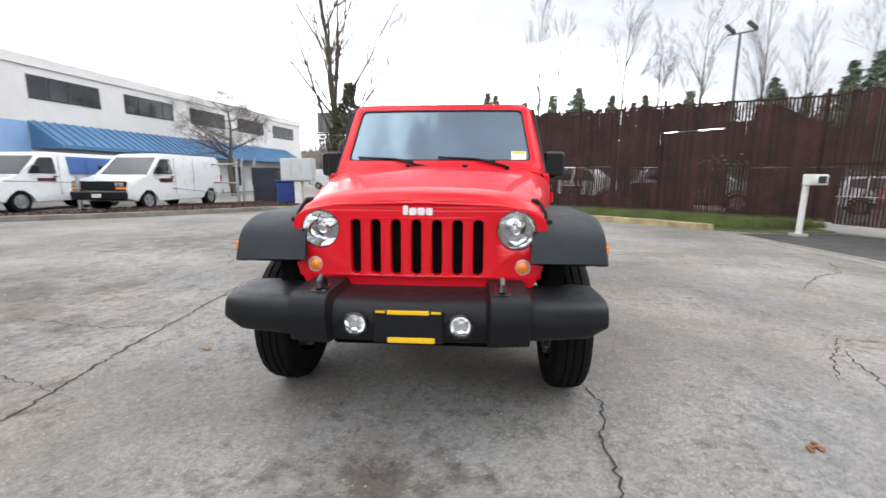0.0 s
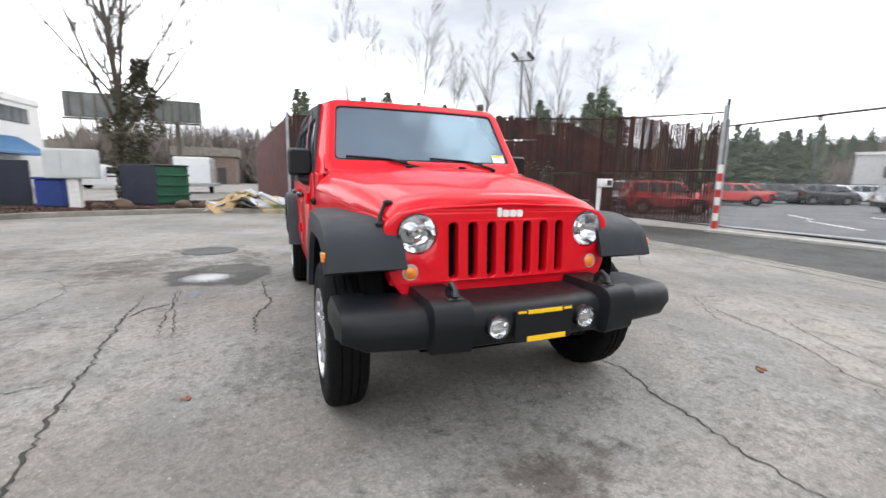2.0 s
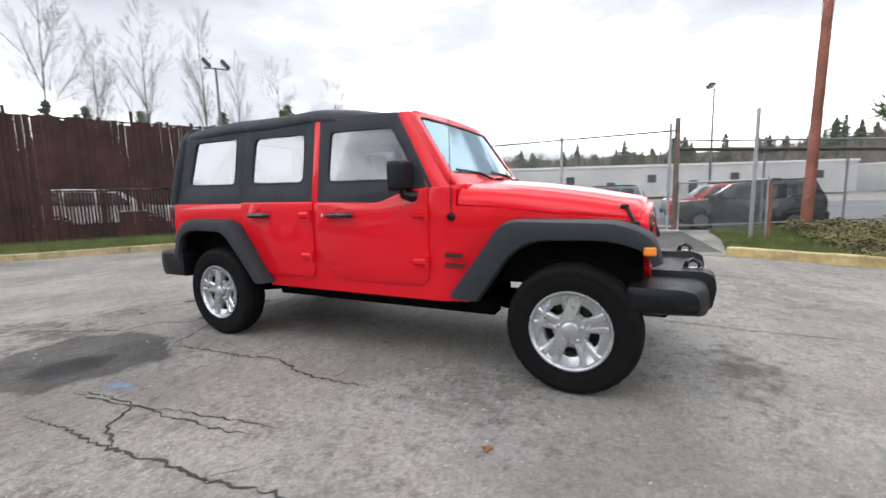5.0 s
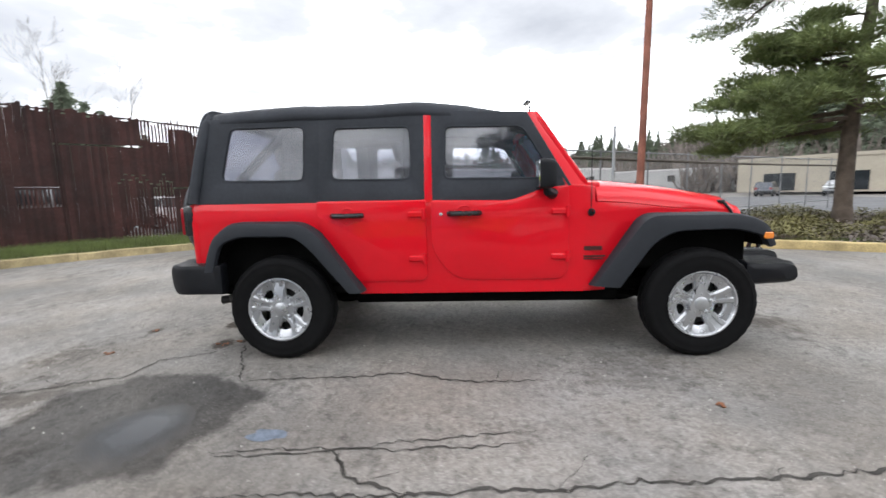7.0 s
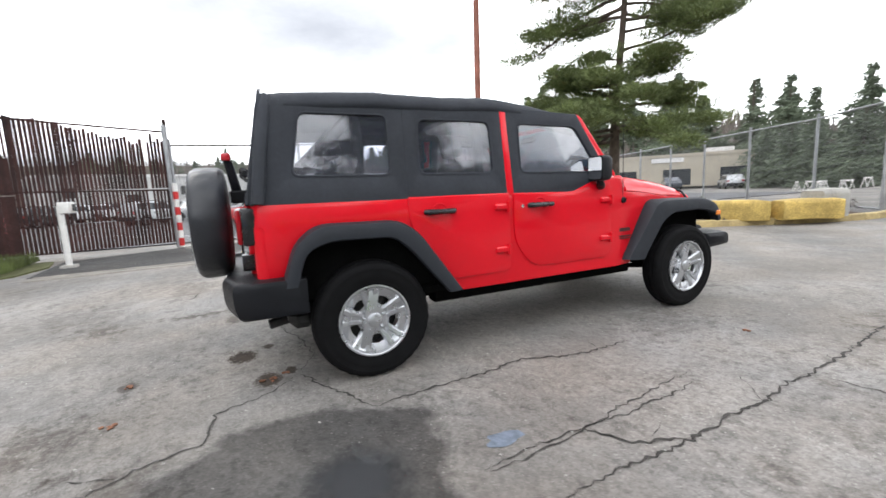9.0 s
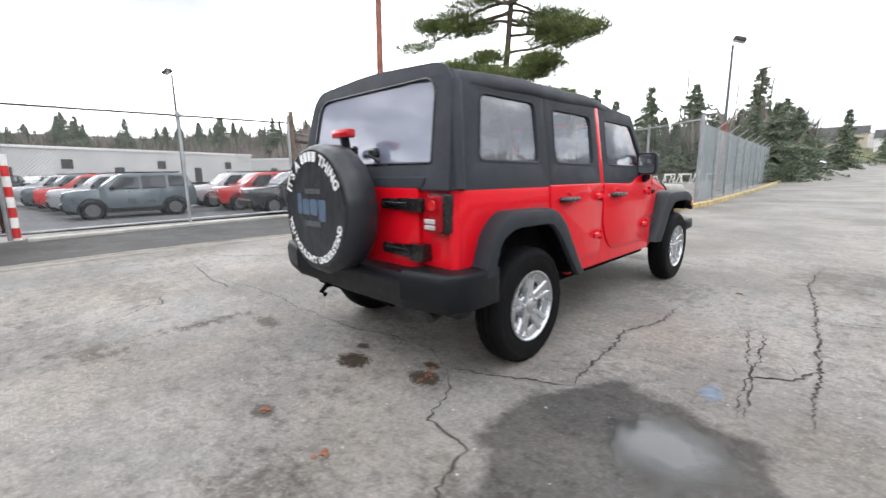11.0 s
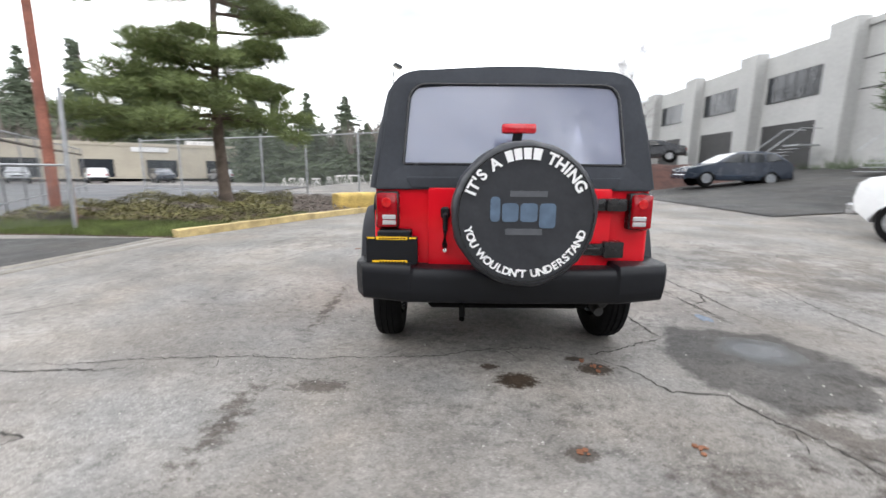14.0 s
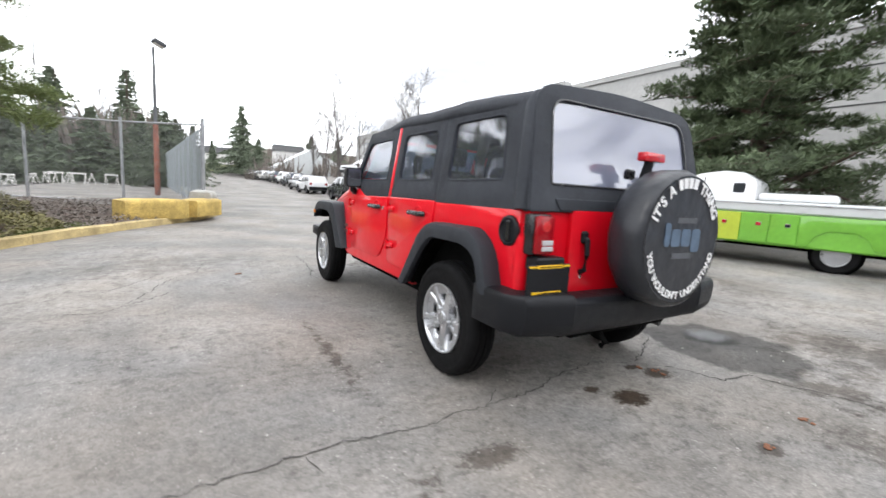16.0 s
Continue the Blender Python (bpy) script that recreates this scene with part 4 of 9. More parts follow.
def pine(name, label, at, tall, tiers, seed, r0=0.27, dens=150, lean=(0.0, 0.0), needle=(0.20, 0.022)):
    """A pine with flat tiers of boughs: tiers of (height, reach, boughs)."""
    rnd = random.Random(seed)
    t = thing(name, label, "tree", at=at)
    tv, tf, nv, nf = [], [], [], []

    def stem(pts, rads, m=8):
        base = len(tv)
        for i, c in enumerate(pts):
            d = (pts[min(i + 1, len(pts) - 1)] - pts[max(i - 1, 0)]).normalized()
            a = d.cross(Vector((0.2, 0.1, 1) if abs(d.z) < 0.9 else (1, 0, 0))).normalized()
            b = d.cross(a)
            for k in range(m):
                w = 2 * math.pi * k / m
                tv.append(c + (a * math.cos(w) + b * math.sin(w)) * rads[i] * (1 + (0.10 * rnd.uniform(-1, 1) if m > 6 else 0)))
        for i in range(len(pts) - 1):
            for k in range(m):
                tf.append((base + i * m + k, base + i * m + (k + 1) % m, base + (i + 1) * m + (k + 1) % m, base + (i + 1) * m + k))

    axis = [Vector((lean[0] * z + 0.12 * math.sin(z * 0.7), lean[1] * z + 0.10 * math.sin(z * 0.5 + 1), z)) for z in np.linspace(-0.1, tall, 16)]
    axis = [Vector((v.x, v.y, v.z)) for v in axis]
    stem(axis, [r0 * (1.25 if i == 0 else 1) * (1 - 0.88 * i / 15) for i in range(16)])
    for z, reach, boughs in tiers:
        a0 = rnd.uniform(0, 6.28)
        for b in range(boughs):
            a = a0 + 6.28 * b / boughs + rnd.uniform(-0.6, 0.6)
            l = reach * rnd.uniform(0.5, 1.15)
            zz = z + rnd.uniform(-1, 1) * (0.45 if z < 5 else 0.75)
            k = min(15, max(0, int((zz + 0.1) / (tall + 0.1) * 15)))
            p = axis[k].copy()
            p.z = zz
            d = Vector((math.cos(a), math.sin(a), rnd.uniform(-0.38, 0.25)))
            pts, q = [p], p.copy()
            for j in range(7):
                d = (d + Vector((rnd.uniform(-0.2, 0.2), rnd.uniform(-0.2, 0.2), rnd.uniform(-0.10, 0.20)))).normalized()
                q = q + d * l / 7
                pts.append(q.copy())
            rb = 0.016 + 0.018 * l
            stem(pts, [rb * (1 - 0.85 * j / 7) for j in range(8)], 5)
            for j in range(2, 8):
                for side in (-1, 0, 1):
                    if rnd.random() < (0.25 if j > 3 else 0.5):
                        continue
                    sd = Vector((-d.y, d.x, rnd.uniform(-0.05, 0.35))) * side * l * rnd.uniform(0.10, 0.30)
                    c = pts[j] + sd
                    if side:
                        stem([pts[j], pts[j].lerp(c, 0.5) + Vector((0, 0, 0.03)), c], [0.012, 0.009, 0.004], 3)
                    for _ in range(rnd.randint(2, 4)):
                        e = c + Vector((rnd.uniform(-0.3, 0.3), rnd.uniform(-0.3, 0.3), rnd.uniform(-0.08, 0.26)))
                        s = rnd.uniform(0.14, 0.30) * (0.8 + 0.06 * l)
                        needle_arrays(rnd, nv, nf, e, s, s * 0.75, int(dens * 0.42 * rnd.uniform(0.7, 1.2)), *needle)
    me = from_arrays(tv, tf)
    shade(me, 60)
    lpart("trunk", me, "bark", t, "grey-brown scaly trunk and boughs")
    lpart("crown", from_arrays(nv, nf), "needle_dark", t, "dark green needle sprays")
    return t


def padded_pine(name, label, at, tall, boughs, seed, r0=0.24, lean=(0.0, 0.0), dens=150):
    """An open-crowned pine: boughs of (height, bearing, reach, rise) that carry flat pads of needles."""
    rnd = random.Random(seed)
    t = thing(name, label, "tree", at=at)
    trunk = bmesh.new()
    axis = [Vector((lean[0] * z + 0.10 * math.sin(z * 0.55), lean[1] * z + 0.08 * math.sin(z * 0.45 + 1), z)) for z in np.linspace(-0.1, tall, 18)]
    tube(trunk, axis, [r0 * (1.3 if i == 0 else 1.0) * (1 - 0.9 * i / 17) for i in range(18)], 10)
    nv, nf = [], []

    def pad(c, rx, rz, count):
        for _ in range(count):
            a, u, w = rnd.uniform(0, 6.28), rnd.random() ** 0.5, rnd.uniform(-1, 1)
            p = c + Vector((rx * u * math.cos(a), rx * u * math.sin(a), rz * w * (1.05 - u * u)))
            d = Vector((math.cos(a) * u + rnd.uniform(-0.5, 0.5), math.sin(a) * u + rnd.uniform(-0.5, 0.5), rnd.uniform(-0.1, 1.0))).normalized()
            q = d.cross(Vector((rnd.uniform(-1, 1), rnd.uniform(-1, 1), rnd.uniform(-1, 1)))).normalized() * rnd.uniform(0.008, 0.016)
            i = len(nv)
            nv.extend((p - q, p + q, p + d * rnd.uniform(0.10, 0.22)))
            nf.append((i, i + 1, i + 2))

    for z, bearing, reach, rise in boughs:
        k = min(17, max(0, round((z + 0.1) / (tall + 0.1) * 17)))
        p = axis[k].copy()
        p.z = z
        a = radians(bearing + rnd.uniform(-6, 6))
        d = Vector((math.cos(a), math.sin(a), rise)).normalized()
        pts, q = [p], p.copy()
        for j in range(8):
            d = (d + Vector((rnd.uniform(-0.16, 0.16), rnd.uniform(-0.16, 0.16), rnd.uniform(-0.16, 0.14)))).normalized()
            q = q + d * reach / 8
            pts.append(q.copy())
        tube(trunk, pts, [(0.018 + 0.016 * reach) * (1 - 0.85 * j / 8) for j in range(9)], 5)
        for j in range(2, 9):
            f = j / 8
            for side in (-1, 1):
                if rnd.random() < 0.30:
                    continue
                l = reach * rnd.uniform(0.16, 0.34) * (1.25 - 0.75 * f)
                e = pts[j] + Vector((-d.y * side + d.x * 0.6, d.x * side + d.y * 0.6, rnd.uniform(-0.45, 0.40))).normalized() * l
                tube(trunk, [pts[j], pts[j].lerp(e, 0.5) + Vector((0, 0, 0.04)), e], [0.014, 0.010, 0.005], 3, False)
                for g in (0.45, 0.75, 1.0):
                    if f * 0.6 + g * 0.5 > 0.55 and rnd.random() < 0.9:
                        s = rnd.uniform(0.28, 0.52)
                        pad(pts[j].lerp(e, g) + Vector((rnd.uniform(-0.1, 0.1), rnd.uniform(-0.1, 0.1), rnd.uniform(0, 0.12))), s, s * 0.62, int(dens * s / 0.36))
            if j > 3:
                pad(pts[j] + Vector((0, 0, 0.04)), 0.42, 0.26, dens)
    me = finish(trunk, 60)
    lpart("trunk", me, "bark", t, "grey-brown scaly trunk and boughs")
    lpart("crown", from_arrays(nv, nf), "needle", t, "dark green needle pads")
    return t


LOW_BOUGHS = [(3.7, 40, 4.5, -0.10), (4.0, 18, 4.0, -0.06), (4.2, 62, 3.9, -0.05), (3.3, 34, 3.9, -0.14), (4.7, 44, 3.4, 0.02), (5.1, 28, 2.7, 0.08), (5.4, 66, 2.2, 0.15),
              (3.6, -12, 3.1, -0.10), (3.5, 92, 3.2, -0.10), (4.0, 214, 2.9, 0.0), (4.4, 244, 2.6, 0.05), (3.6, 190, 2.5, -0.06), (4.8, 226, 2.2, 0.12), (3.8, 282, 2.6, 0.0),
              (4.4, 322, 2.5, 0.05), (5.2, 180, 1.8, 0.18), (4.1, 130, 2.5, 0.0), (4.9, 110, 2.2, 0.1), (4.6, 5, 2.6, 0.05)]
LOW_BOUGHS = [(z, b, l * (0.78 if 10 < b < 80 else 1.0), e) for z, b, l, e in LOW_BOUGHS]
LOW_BOUGHS = [(z - 0.75, b, l, e) for z, b, l, e in LOW_BOUGHS] + [(z - 0.20, b + 17, l * 0.80, e + 0.08) for z, b, l, e in LOW_BOUGHS[::2]]
TOP_BOUGHS = [(6.9, 40, 4.0, 0.02), (6.5, 216, 3.0, -0.12), (7.3, 16, 3.3, 0.05), (6.7, 262, 2.8, -0.18), (7.2, 66, 3.0, 0.05), (6.6, 22, 3.0, 0.12), (7.0, 236, 2.8, 0.0)]
TOP_BOUGHS += [(7.0 + 0.16 * k, (k * 137.5) % 360, 2.5 * (1 - k / 42.0) + 0.55, 0.02 + 0.015 * k) for k in range(34)]
TOP_BOUGHS += [(5.5, 200, 2.9, 0.0), (6.1, 214, 2.8, 0.0), (4.9, 188, 2.1, -0.05)]
padded_pine("pine_tree", "tall dark green pine with open layered boughs on the island", (7.61, -8.05, 0.02), 12.6, LOW_BOUGHS + TOP_BOUGHS, 21, 0.20, (0.03, -0.05), 120)
pine("cedar_tree", "broad dark conifer behind the service truck", (-13.7, -1.7, 0.0), 13.0,
     [(1.6 + k * 0.62, 3.9 - k * 0.17, 7 if k < 7 else 5) for k in range(18)], 33, 0.3, dens=82, needle=(0.24, 0.032))


def conifer(seed, h, w, material="needle_far", levels=34):
    """A spire of drooping boughs; made once and copied."""
    rnd = random.Random(seed)
    t = thing("conifer_tree", "dark green conifer behind the fences", "tree", "background conifers")
    bm = bmesh.new()
    tube(bm, [(0, 0, -0.5), (0, 0, h * 0.5), (0, 0, h * 0.98)], [0.02 * h, 0.012 * h, 0.004 * h], 6)
    lpart("trunk", bm, "bark_dark", t)
    vs, fs = [], []
    bend = Vector((rnd.uniform(-0.3, 0.3), rnd.uniform(-0.3, 0.3), 0))
    for k in range(levels):
        f = (k + rnd.uniform(-0.3, 0.3)) / (levels - 1)
        z = h * (0.05 + 0.93 * min(max(f, 0.0), 1.0))
        reach = w * max(1 - f, 0.0) ** 0.85 * rnd.uniform(0.45, 1.3) + 0.12
        for b in range(rnd.randint(6, 9)):
            a, l = rnd.uniform(0, 6.28), reach * rnd.uniform(0.5, 1.2)
            zj = z + rnd.uniform(-0.5, 0.5) * h / levels
            d = Vector((math.cos(a), math.sin(a), 0))
            across = Vector((-d.y, d.x, 0))
            n = max(3, int(l * 9))
            for j in range(n):
                g = (j + rnd.random()) / n
                wide = 0.34 * l * (1.0 - 0.8 * g) + 0.12
                for _ in range(3):
                    p = bend * f + Vector((0, 0, zj)) + d * l * g + across * rnd.uniform(-wide, wide) + Vector((0, 0, -0.34 * l * g * g + 0.12 * l * g + rnd.uniform(-0.20, 0.10)))
                    e = (d * rnd.uniform(0.0, 0.9) + across * rnd.uniform(-0.8, 0.8) + Vector((0, 0, rnd.uniform(-0.7, 0.2)))).normalized()
                    q = e.cross(Vector((rnd.uniform(-1, 1), rnd.uniform(-1, 1), rnd.uniform(-0.4, 0.4)))).normalized() * rnd.uniform(0.04, 0.11)
                    i = len(vs)
                    vs += [p - q, p + q, p + e * rnd.uniform(0.18, 0.42)]
                    fs.append((i, i + 1, i + 2))
    lpart("crown", from_arrays(vs, fs), material, t)
    return t


def place_copies(proto, spots):
    first = True
    for x, y, z, k, a, *wide in spots:
        size = (k * (wide[0] if wide else 1.0), k * (wide[0] if wide else 1.0), k)
        if first:
            proto.matrix_basis = pose(x, y, z, 0, 0, a)
            proto.scale = size
            first = False
        else:
            c = copy_thing(proto, pose(x, y, z, 0, 0, a))
            c.scale = size


# conifers: behind the slatted fence, over the lot, along the south fence, on the far slope
SPIRES_NORTH = [(2.3, 47.6, 10.4), (8.7, 46.9, 10.2), (11.6, 46.5, 11.2), (19.4, 49.2, 11), (23.7, 47.4, 11), (27.2, 39.7, 10.6), (25.9, 30.3, 9.6), (22.4, 31.5, 8), (5.5, 43.5, 9),
                (14, 43, 9.8), (16.5, 45, 9.4), (18, 43.5, 8.8), (21.5, 44, 9.6), (25.2, 43, 9.2), (28.5, 41.5, 9.8), (30.5, 38.5, 9), (29, 34, 9.4),
                (31, 31.5, 9), (33, 35, 10.2), (1.5, 42.9, 9.8), (34.9, 39.2, 12.6), (38, 41, 10.5),
                (33, 44, 10), (14.5, 48, 7.5), (30, 46, 9)]
SPIRES_LOT = [(64, 34, 9), (60, 38, 9.5), (70, 36, 9), (56, 40, 9.5), (48, 41, 9.5), (58, 36, 9), (62, 35.5, 8.6), (66, 36.5, 9.2), (61, 40.5, 10),
              (53, 41, 9), (90, 24, 10)]
SPIRES_SOUTH = [(3.7, -39.4, 6.4), (4.6, -36, 4.8), (6, -42, 6.2), (9.5, -44, 6.6), (12, -41, 5.8), (15, -43.5, 6.8), (17.5, -46, 6.2), (20, -47, 7.2), (23, -49, 6.4),
                (26, -50, 7.0), (8, -50, 7.2), (5, -55, 8.4), (11, -54, 7.6), (17, -54, 8.0), (3.2, -47, 6.6)]
SPIRES_FAR = [(84.5, -60, 22), (82.5, -63, 24), (79.5, -66.5, 23), (84, -64, 21), (81, -61, 20), (78, -64, 19), (86, -84, 22), (63, -71, 23), (57, -75, 22), (-9.8, -114.1, 17), (-4, -128, 8), (-22, -96, 9),
              (-26, -88, 8), (8, -57, 12.5), (14, -56, 12), (20, -57, 12.5), (24, -56, 11), (28, -58, 12), (32, -66, 15), (38, -68, 16), (44, -66, 15),
              (50, -64, 16), (1.5, -84, 9), (-12, -104, 9)]
rnd = random.Random(77)
SPIRES_RIDGE = []
for k in range(74):
    clump = 52 + 76 * rnd.random()
    for j in range(2 if k % 3 else 1):
        a, r = radians(clump + rnd.uniform(-1.2, 1.2)), rnd.uniform(140, 195)
        SPIRES_RIDGE.append((r * math.sin(a), r * math.cos(a), rnd.uniform(4.5, 10.0) + (2.5 if k % 7 == 0 else 0.0)))
CON = [(*v, w) for group, w in ((SPIRES_NORTH, 1.1), (SPIRES_LOT, 1.2), (SPIRES_SOUTH, 1.45), (SPIRES_FAR, 1.3), (SPIRES_RIDGE, 1.25)) for v in group]
protos = [conifer(41, 10.0, 3.1), conifer(42, 10.0, 2.7), conifer(43, 10.0, 3.6)]
for k, p in enumerate(protos):
    rnd = random.Random(60 + k)
    place_copies(p, [(x, y, height(x, y), h / 10.0, rnd.uniform(0, 360), w) for x, y, h, w in CON[k::3]])

verge_tree = bare_tree("bare_tree", "tall leafless tree with ivy round its foot on the verge", 71, (-6.47, 18.0, 0.12), 13.0, 0.17, 0.62, 3, "bark_dark", first=0.14, kids=(3, 5), up=0.75, shrink=0.70, wig=0.09, main=0.56, thin=0.85)
rnd = random.Random(19)
vs, fs = [], []
for k in range(6800):
    z = 5.4 * rnd.random() ** 0.85
    a, d = rnd.uniform(0, 6.28), (0.22 + 0.72 * math.sin(min(z / 5.4, 1.0) * 3.0) ** 2) * rnd.uniform(0.2, 1.0) ** 0.6 * (1 + 0.3 * math.sin(z * 5.0))
    p = Vector((d * math.cos(a) + 0.16 * z * smoothstep(0.5, 2.5, z), d * math.sin(a), z))
    u = Vector((rnd.uniform(-1, 1), rnd.uniform(-1, 1), rnd.uniform(-0.6, 0.6))).normalized() * rnd.uniform(0.04, 0.09)
    w = u.cross(Vector((rnd.uniform(-1, 1), rnd.uniform(-1, 1), 1))).normalized() * u.length * 0.6
    i = len(vs)
    vs += [p - u, p + w, p + u, p - w]
    fs.append((i, i + 1, i + 2, i + 3))
lpart("ivy", from_arrays(vs, fs), "ivy_dark", verge_tree, "dull dark ivy round the trunk")
bare_tree("bare_tree", "low spreading leafless tree beside the white building", 72, (-15.6, 24.7, 0), 6.0, 0.19, 1.15, 4, "bark_dark", first=0.34, kids=(3, 3), up=0.35, shrink=0.62, main=0.85, thin=0.95)
bare_tree("birch_tree", "pale leafless birch on the mulch bank", 73, (-9.8, -19.4, 0.9), 6.4, 0.10, 0.7, 3, "bark_pale", first=0.3, kids=(2, 3))
BARE = [(8.7, 57.0, 20.5), (13.4, 57.5, 17.0), (18.1, 54.9, 22.0), (26.5, 51.6, 21.0), (31.7, 48.7, 20.0), (35.0, 47.0, 16.0), (-1.2, 58.0, 18.5), (4.4, 59.0, 15.0), (22.2, 53.5, 17.0), (10.8, 57.4, 19.0), (39.0, 44.0, 17.0), (43.0, 40.0, 15.0), (16.0, -58.0, 17.0), (11.0, -60.0, 16.0), (7.5, -62.0, 18.0), (2.0, -100.0, 12.0), (-30.0, -70.0, 10.0)]
BANK = [(-9.5, -28.0, 8.5), (-9.0, -31.5, 9.5), (-10.2, -34.8, 9.8), (-11.0, -39.0, 9.0), (-11.5, -44.0, 10.0), (-12.6, -50.0, 10.0), (-13.5, -57.0, 10.5), (-15.0, -64.0, 10.0), (-14.8, -29.0, 8.0), (-16.0, -36.0, 9.0), (-12.5, -24.0, 7.5)]
for k in range(3):
    t = bare_tree("birch_tree", "pale leafless tree on the bank above the road", 77 + k, (0, 0, 0), 10.0, 0.10, 0.62, 3, "bark_pale", first=0.22, kids=(2, 3), sides=4, wig=0.09)
    tagged(t, group="bare trees on the bank")
    rnd = random.Random(95 + k)
    place_copies(t, [(x, y, height(x, y) - 0.2, h / 10.0, rnd.uniform(0, 360)) for x, y, h in BANK[k::3]])
for k in range(4):
    t = bare_tree("bare_tree", "thin leafless tree in the distance", 81 + k, (0, 0, 0), 10.0, 0.085, 0.34 if k < 2 else 0.50, 3, "bark_pale", first=0.25, kids=(2, 2), sides=4, wig=0.05)
    tagged(t, group="background bare trees")
    rnd = random.Random(90 + k)
    place_copies(t, [(x, y, height(x, y) - 0.2, h / 10.0, rnd.uniform(0, 360)) for x, y, h in BARE[k::4]])


def thicket(name, label, seed, count, spot, hmin, hmax, material, twigs=9):
    """Far leafless woods: bundles of fine upright twigs."""
    rnd = random.Random(seed)
    vs, fs = [], []
    for _ in range(count):
        x, y = spot(rnd)
        h = rnd.uniform(hmin, hmax)
        z = height(x, y) - 0.3
        for _ in range(twigs):
            a, l = rnd.uniform(0, 6.28), h * rnd.uniform(0.45, 1.0)
            bx, by = x + rnd.uniform(-1, 1) * h * 0.16, y + rnd.uniform(-1, 1) * h * 0.16
            tx, ty = bx + math.cos(a) * h * rnd.uniform(0.05, 0.38), by + math.sin(a) * h * rnd.uniform(0.05, 0.38)
            w = h * rnd.uniform(0.012, 0.05)
            i = len(vs)
            b = a + rnd.uniform(1, 2)
            vs += [(bx - w * math.cos(b), by - w * math.sin(b), z + h * rnd.uniform(0, 0.25)), (bx + w * math.cos(b), by + w * math.sin(b), z + h * rnd.uniform(0, 0.25)), (tx, ty, z + l)]
            fs.append((i, i + 1, i + 2))
    return tagged(structure(name, from_arrays(vs, fs), material, label), kind="stuff")


def ring_spot(r0, r1, a0, a1):
    def go(rnd):
        a, r = radians(rnd.uniform(a0, a1)), rnd.uniform(r0, r1)
        return r * math.sin(a), r * math.cos(a)
    return go


thicket("far_woods_north", "brown leafless woods on the northern hill", 1, 900, ring_spot(85, 260, -30, 40), 4, 8, "thicket")
thicket("far_woods_east", "brown leafless woods beyond the warehouse", 2, 2000, ring_spot(100, 230, 35, 120), 4, 8.5, "thicket")
thicket("far_woods_southeast", "brown leafless woods behind the beige building", 3, 1700, ring_spot(84, 170, 115, 172), 6, 12.5, "thicket")
thicket("far_woods_southwest", "leafless woods along the far road", 4, 420, ring_spot(75, 200, 185, 215), 3, 7, "thicket")
thicket("woods_north_hill", "brown leafless woods on the rise beyond the lawn", 21, 620, ring_spot(88, 135, -20, 7), 8.0, 14.0, "thicket", 15)
thicket("woods_lot_corner", "dark evergreen wood at the corner of the sales lot", 22, 150, ring_spot(74, 92, 54, 62), 6.0, 10.5, "needle_far", 24)
thicket("woods_south_green", "dark evergreen wood edge behind the yard fence", 11, 260, lambda r: (r.uniform(3.6, 15.5), r.uniform(-62, -46)), 4.0, 7.5, "needle_far", 22)
thicket("woods_south_bare", "leafless trees along the wood edge behind the yard fence", 12, 90, lambda r: (r.uniform(3.6, 15.5), r.uniform(-60, -45)), 5.0, 9.5, "thicket", 14)
thicket("hedge_far", "low scrub under the far fence", 5, 160, lambda r: (r.uniform(2.6, 5.0), r.uniform(-52, -38)), 1.0, 2.6, "needle_far", 14)
thicket("shrubs_upper_lot", "clipped shrubs below the concrete building", 6, 60, lambda r: (r.uniform(-21.9, -21.0), r.uniform(-30, -6)), 0.7, 1.2, "needle_far", 22)


# ---- fences, posts and poles ----
def wires(a, b, z0, z1, gap=0.065, w=0.0023):
    """Woven wire between two points: crossing diagonal strands."""
    a, b = Vector((*a, 0)), Vector((*b, 0))
    d = (b - a)
    length, h = d.length, z1 - z0
    d.normalize()
    n = Vector((-d.y, d.x, 0))
    vs, fs = [], []
    for s in (-1, 1):
        k = -h
        while k < length:
            u0, u1 = (k, k + h) if s > 0 else (k + h, k)
            t0, t1 = 0.0, 1.0
            lo, hi = min(u0, u1), max(u0, u1)
            p, q = (u0, z0), (u1, z1)
            pts = []
            for (u, z), (uu, zz) in (((p[0], p[1]), (q[0], q[1])), ((q[0], q[1]), (p[0], p[1]))):
                if u < 0:
                    f = -u / (uu - u)
                    u, z = 0.0, z + (zz - z) * f
                elif u > length:
                    f = (u - length) / (u - uu)
                    u, z = length, z + (zz - z) * f
                pts.append((u, z))
            if lo < length and hi > 0:
                (ua, za), (ub, zb) = pts
                along = Vector((d.x * (ub - ua), d.y * (ub - ua), zb - za))
                if along.length > 0.05:
                    side = along.normalized().cross(n) * w
                    A, B = a + d * ua + Vector((0, 0, za)), a + d * ub + Vector((0, 0, zb))
                    i = len(vs)
                    vs += [A - side, A + side, B + side, B - side]
                    fs.append((i, i + 1, i + 2, i + 3))
            k += gap
    return vs, fs


def merge_arrays(sets):
    vs, fs = [], []
    for v, f in sets:
        o = len(vs)
        vs += v
        fs += [tuple(i + o for i in q) for q in f]
    return from_arrays(vs, fs)


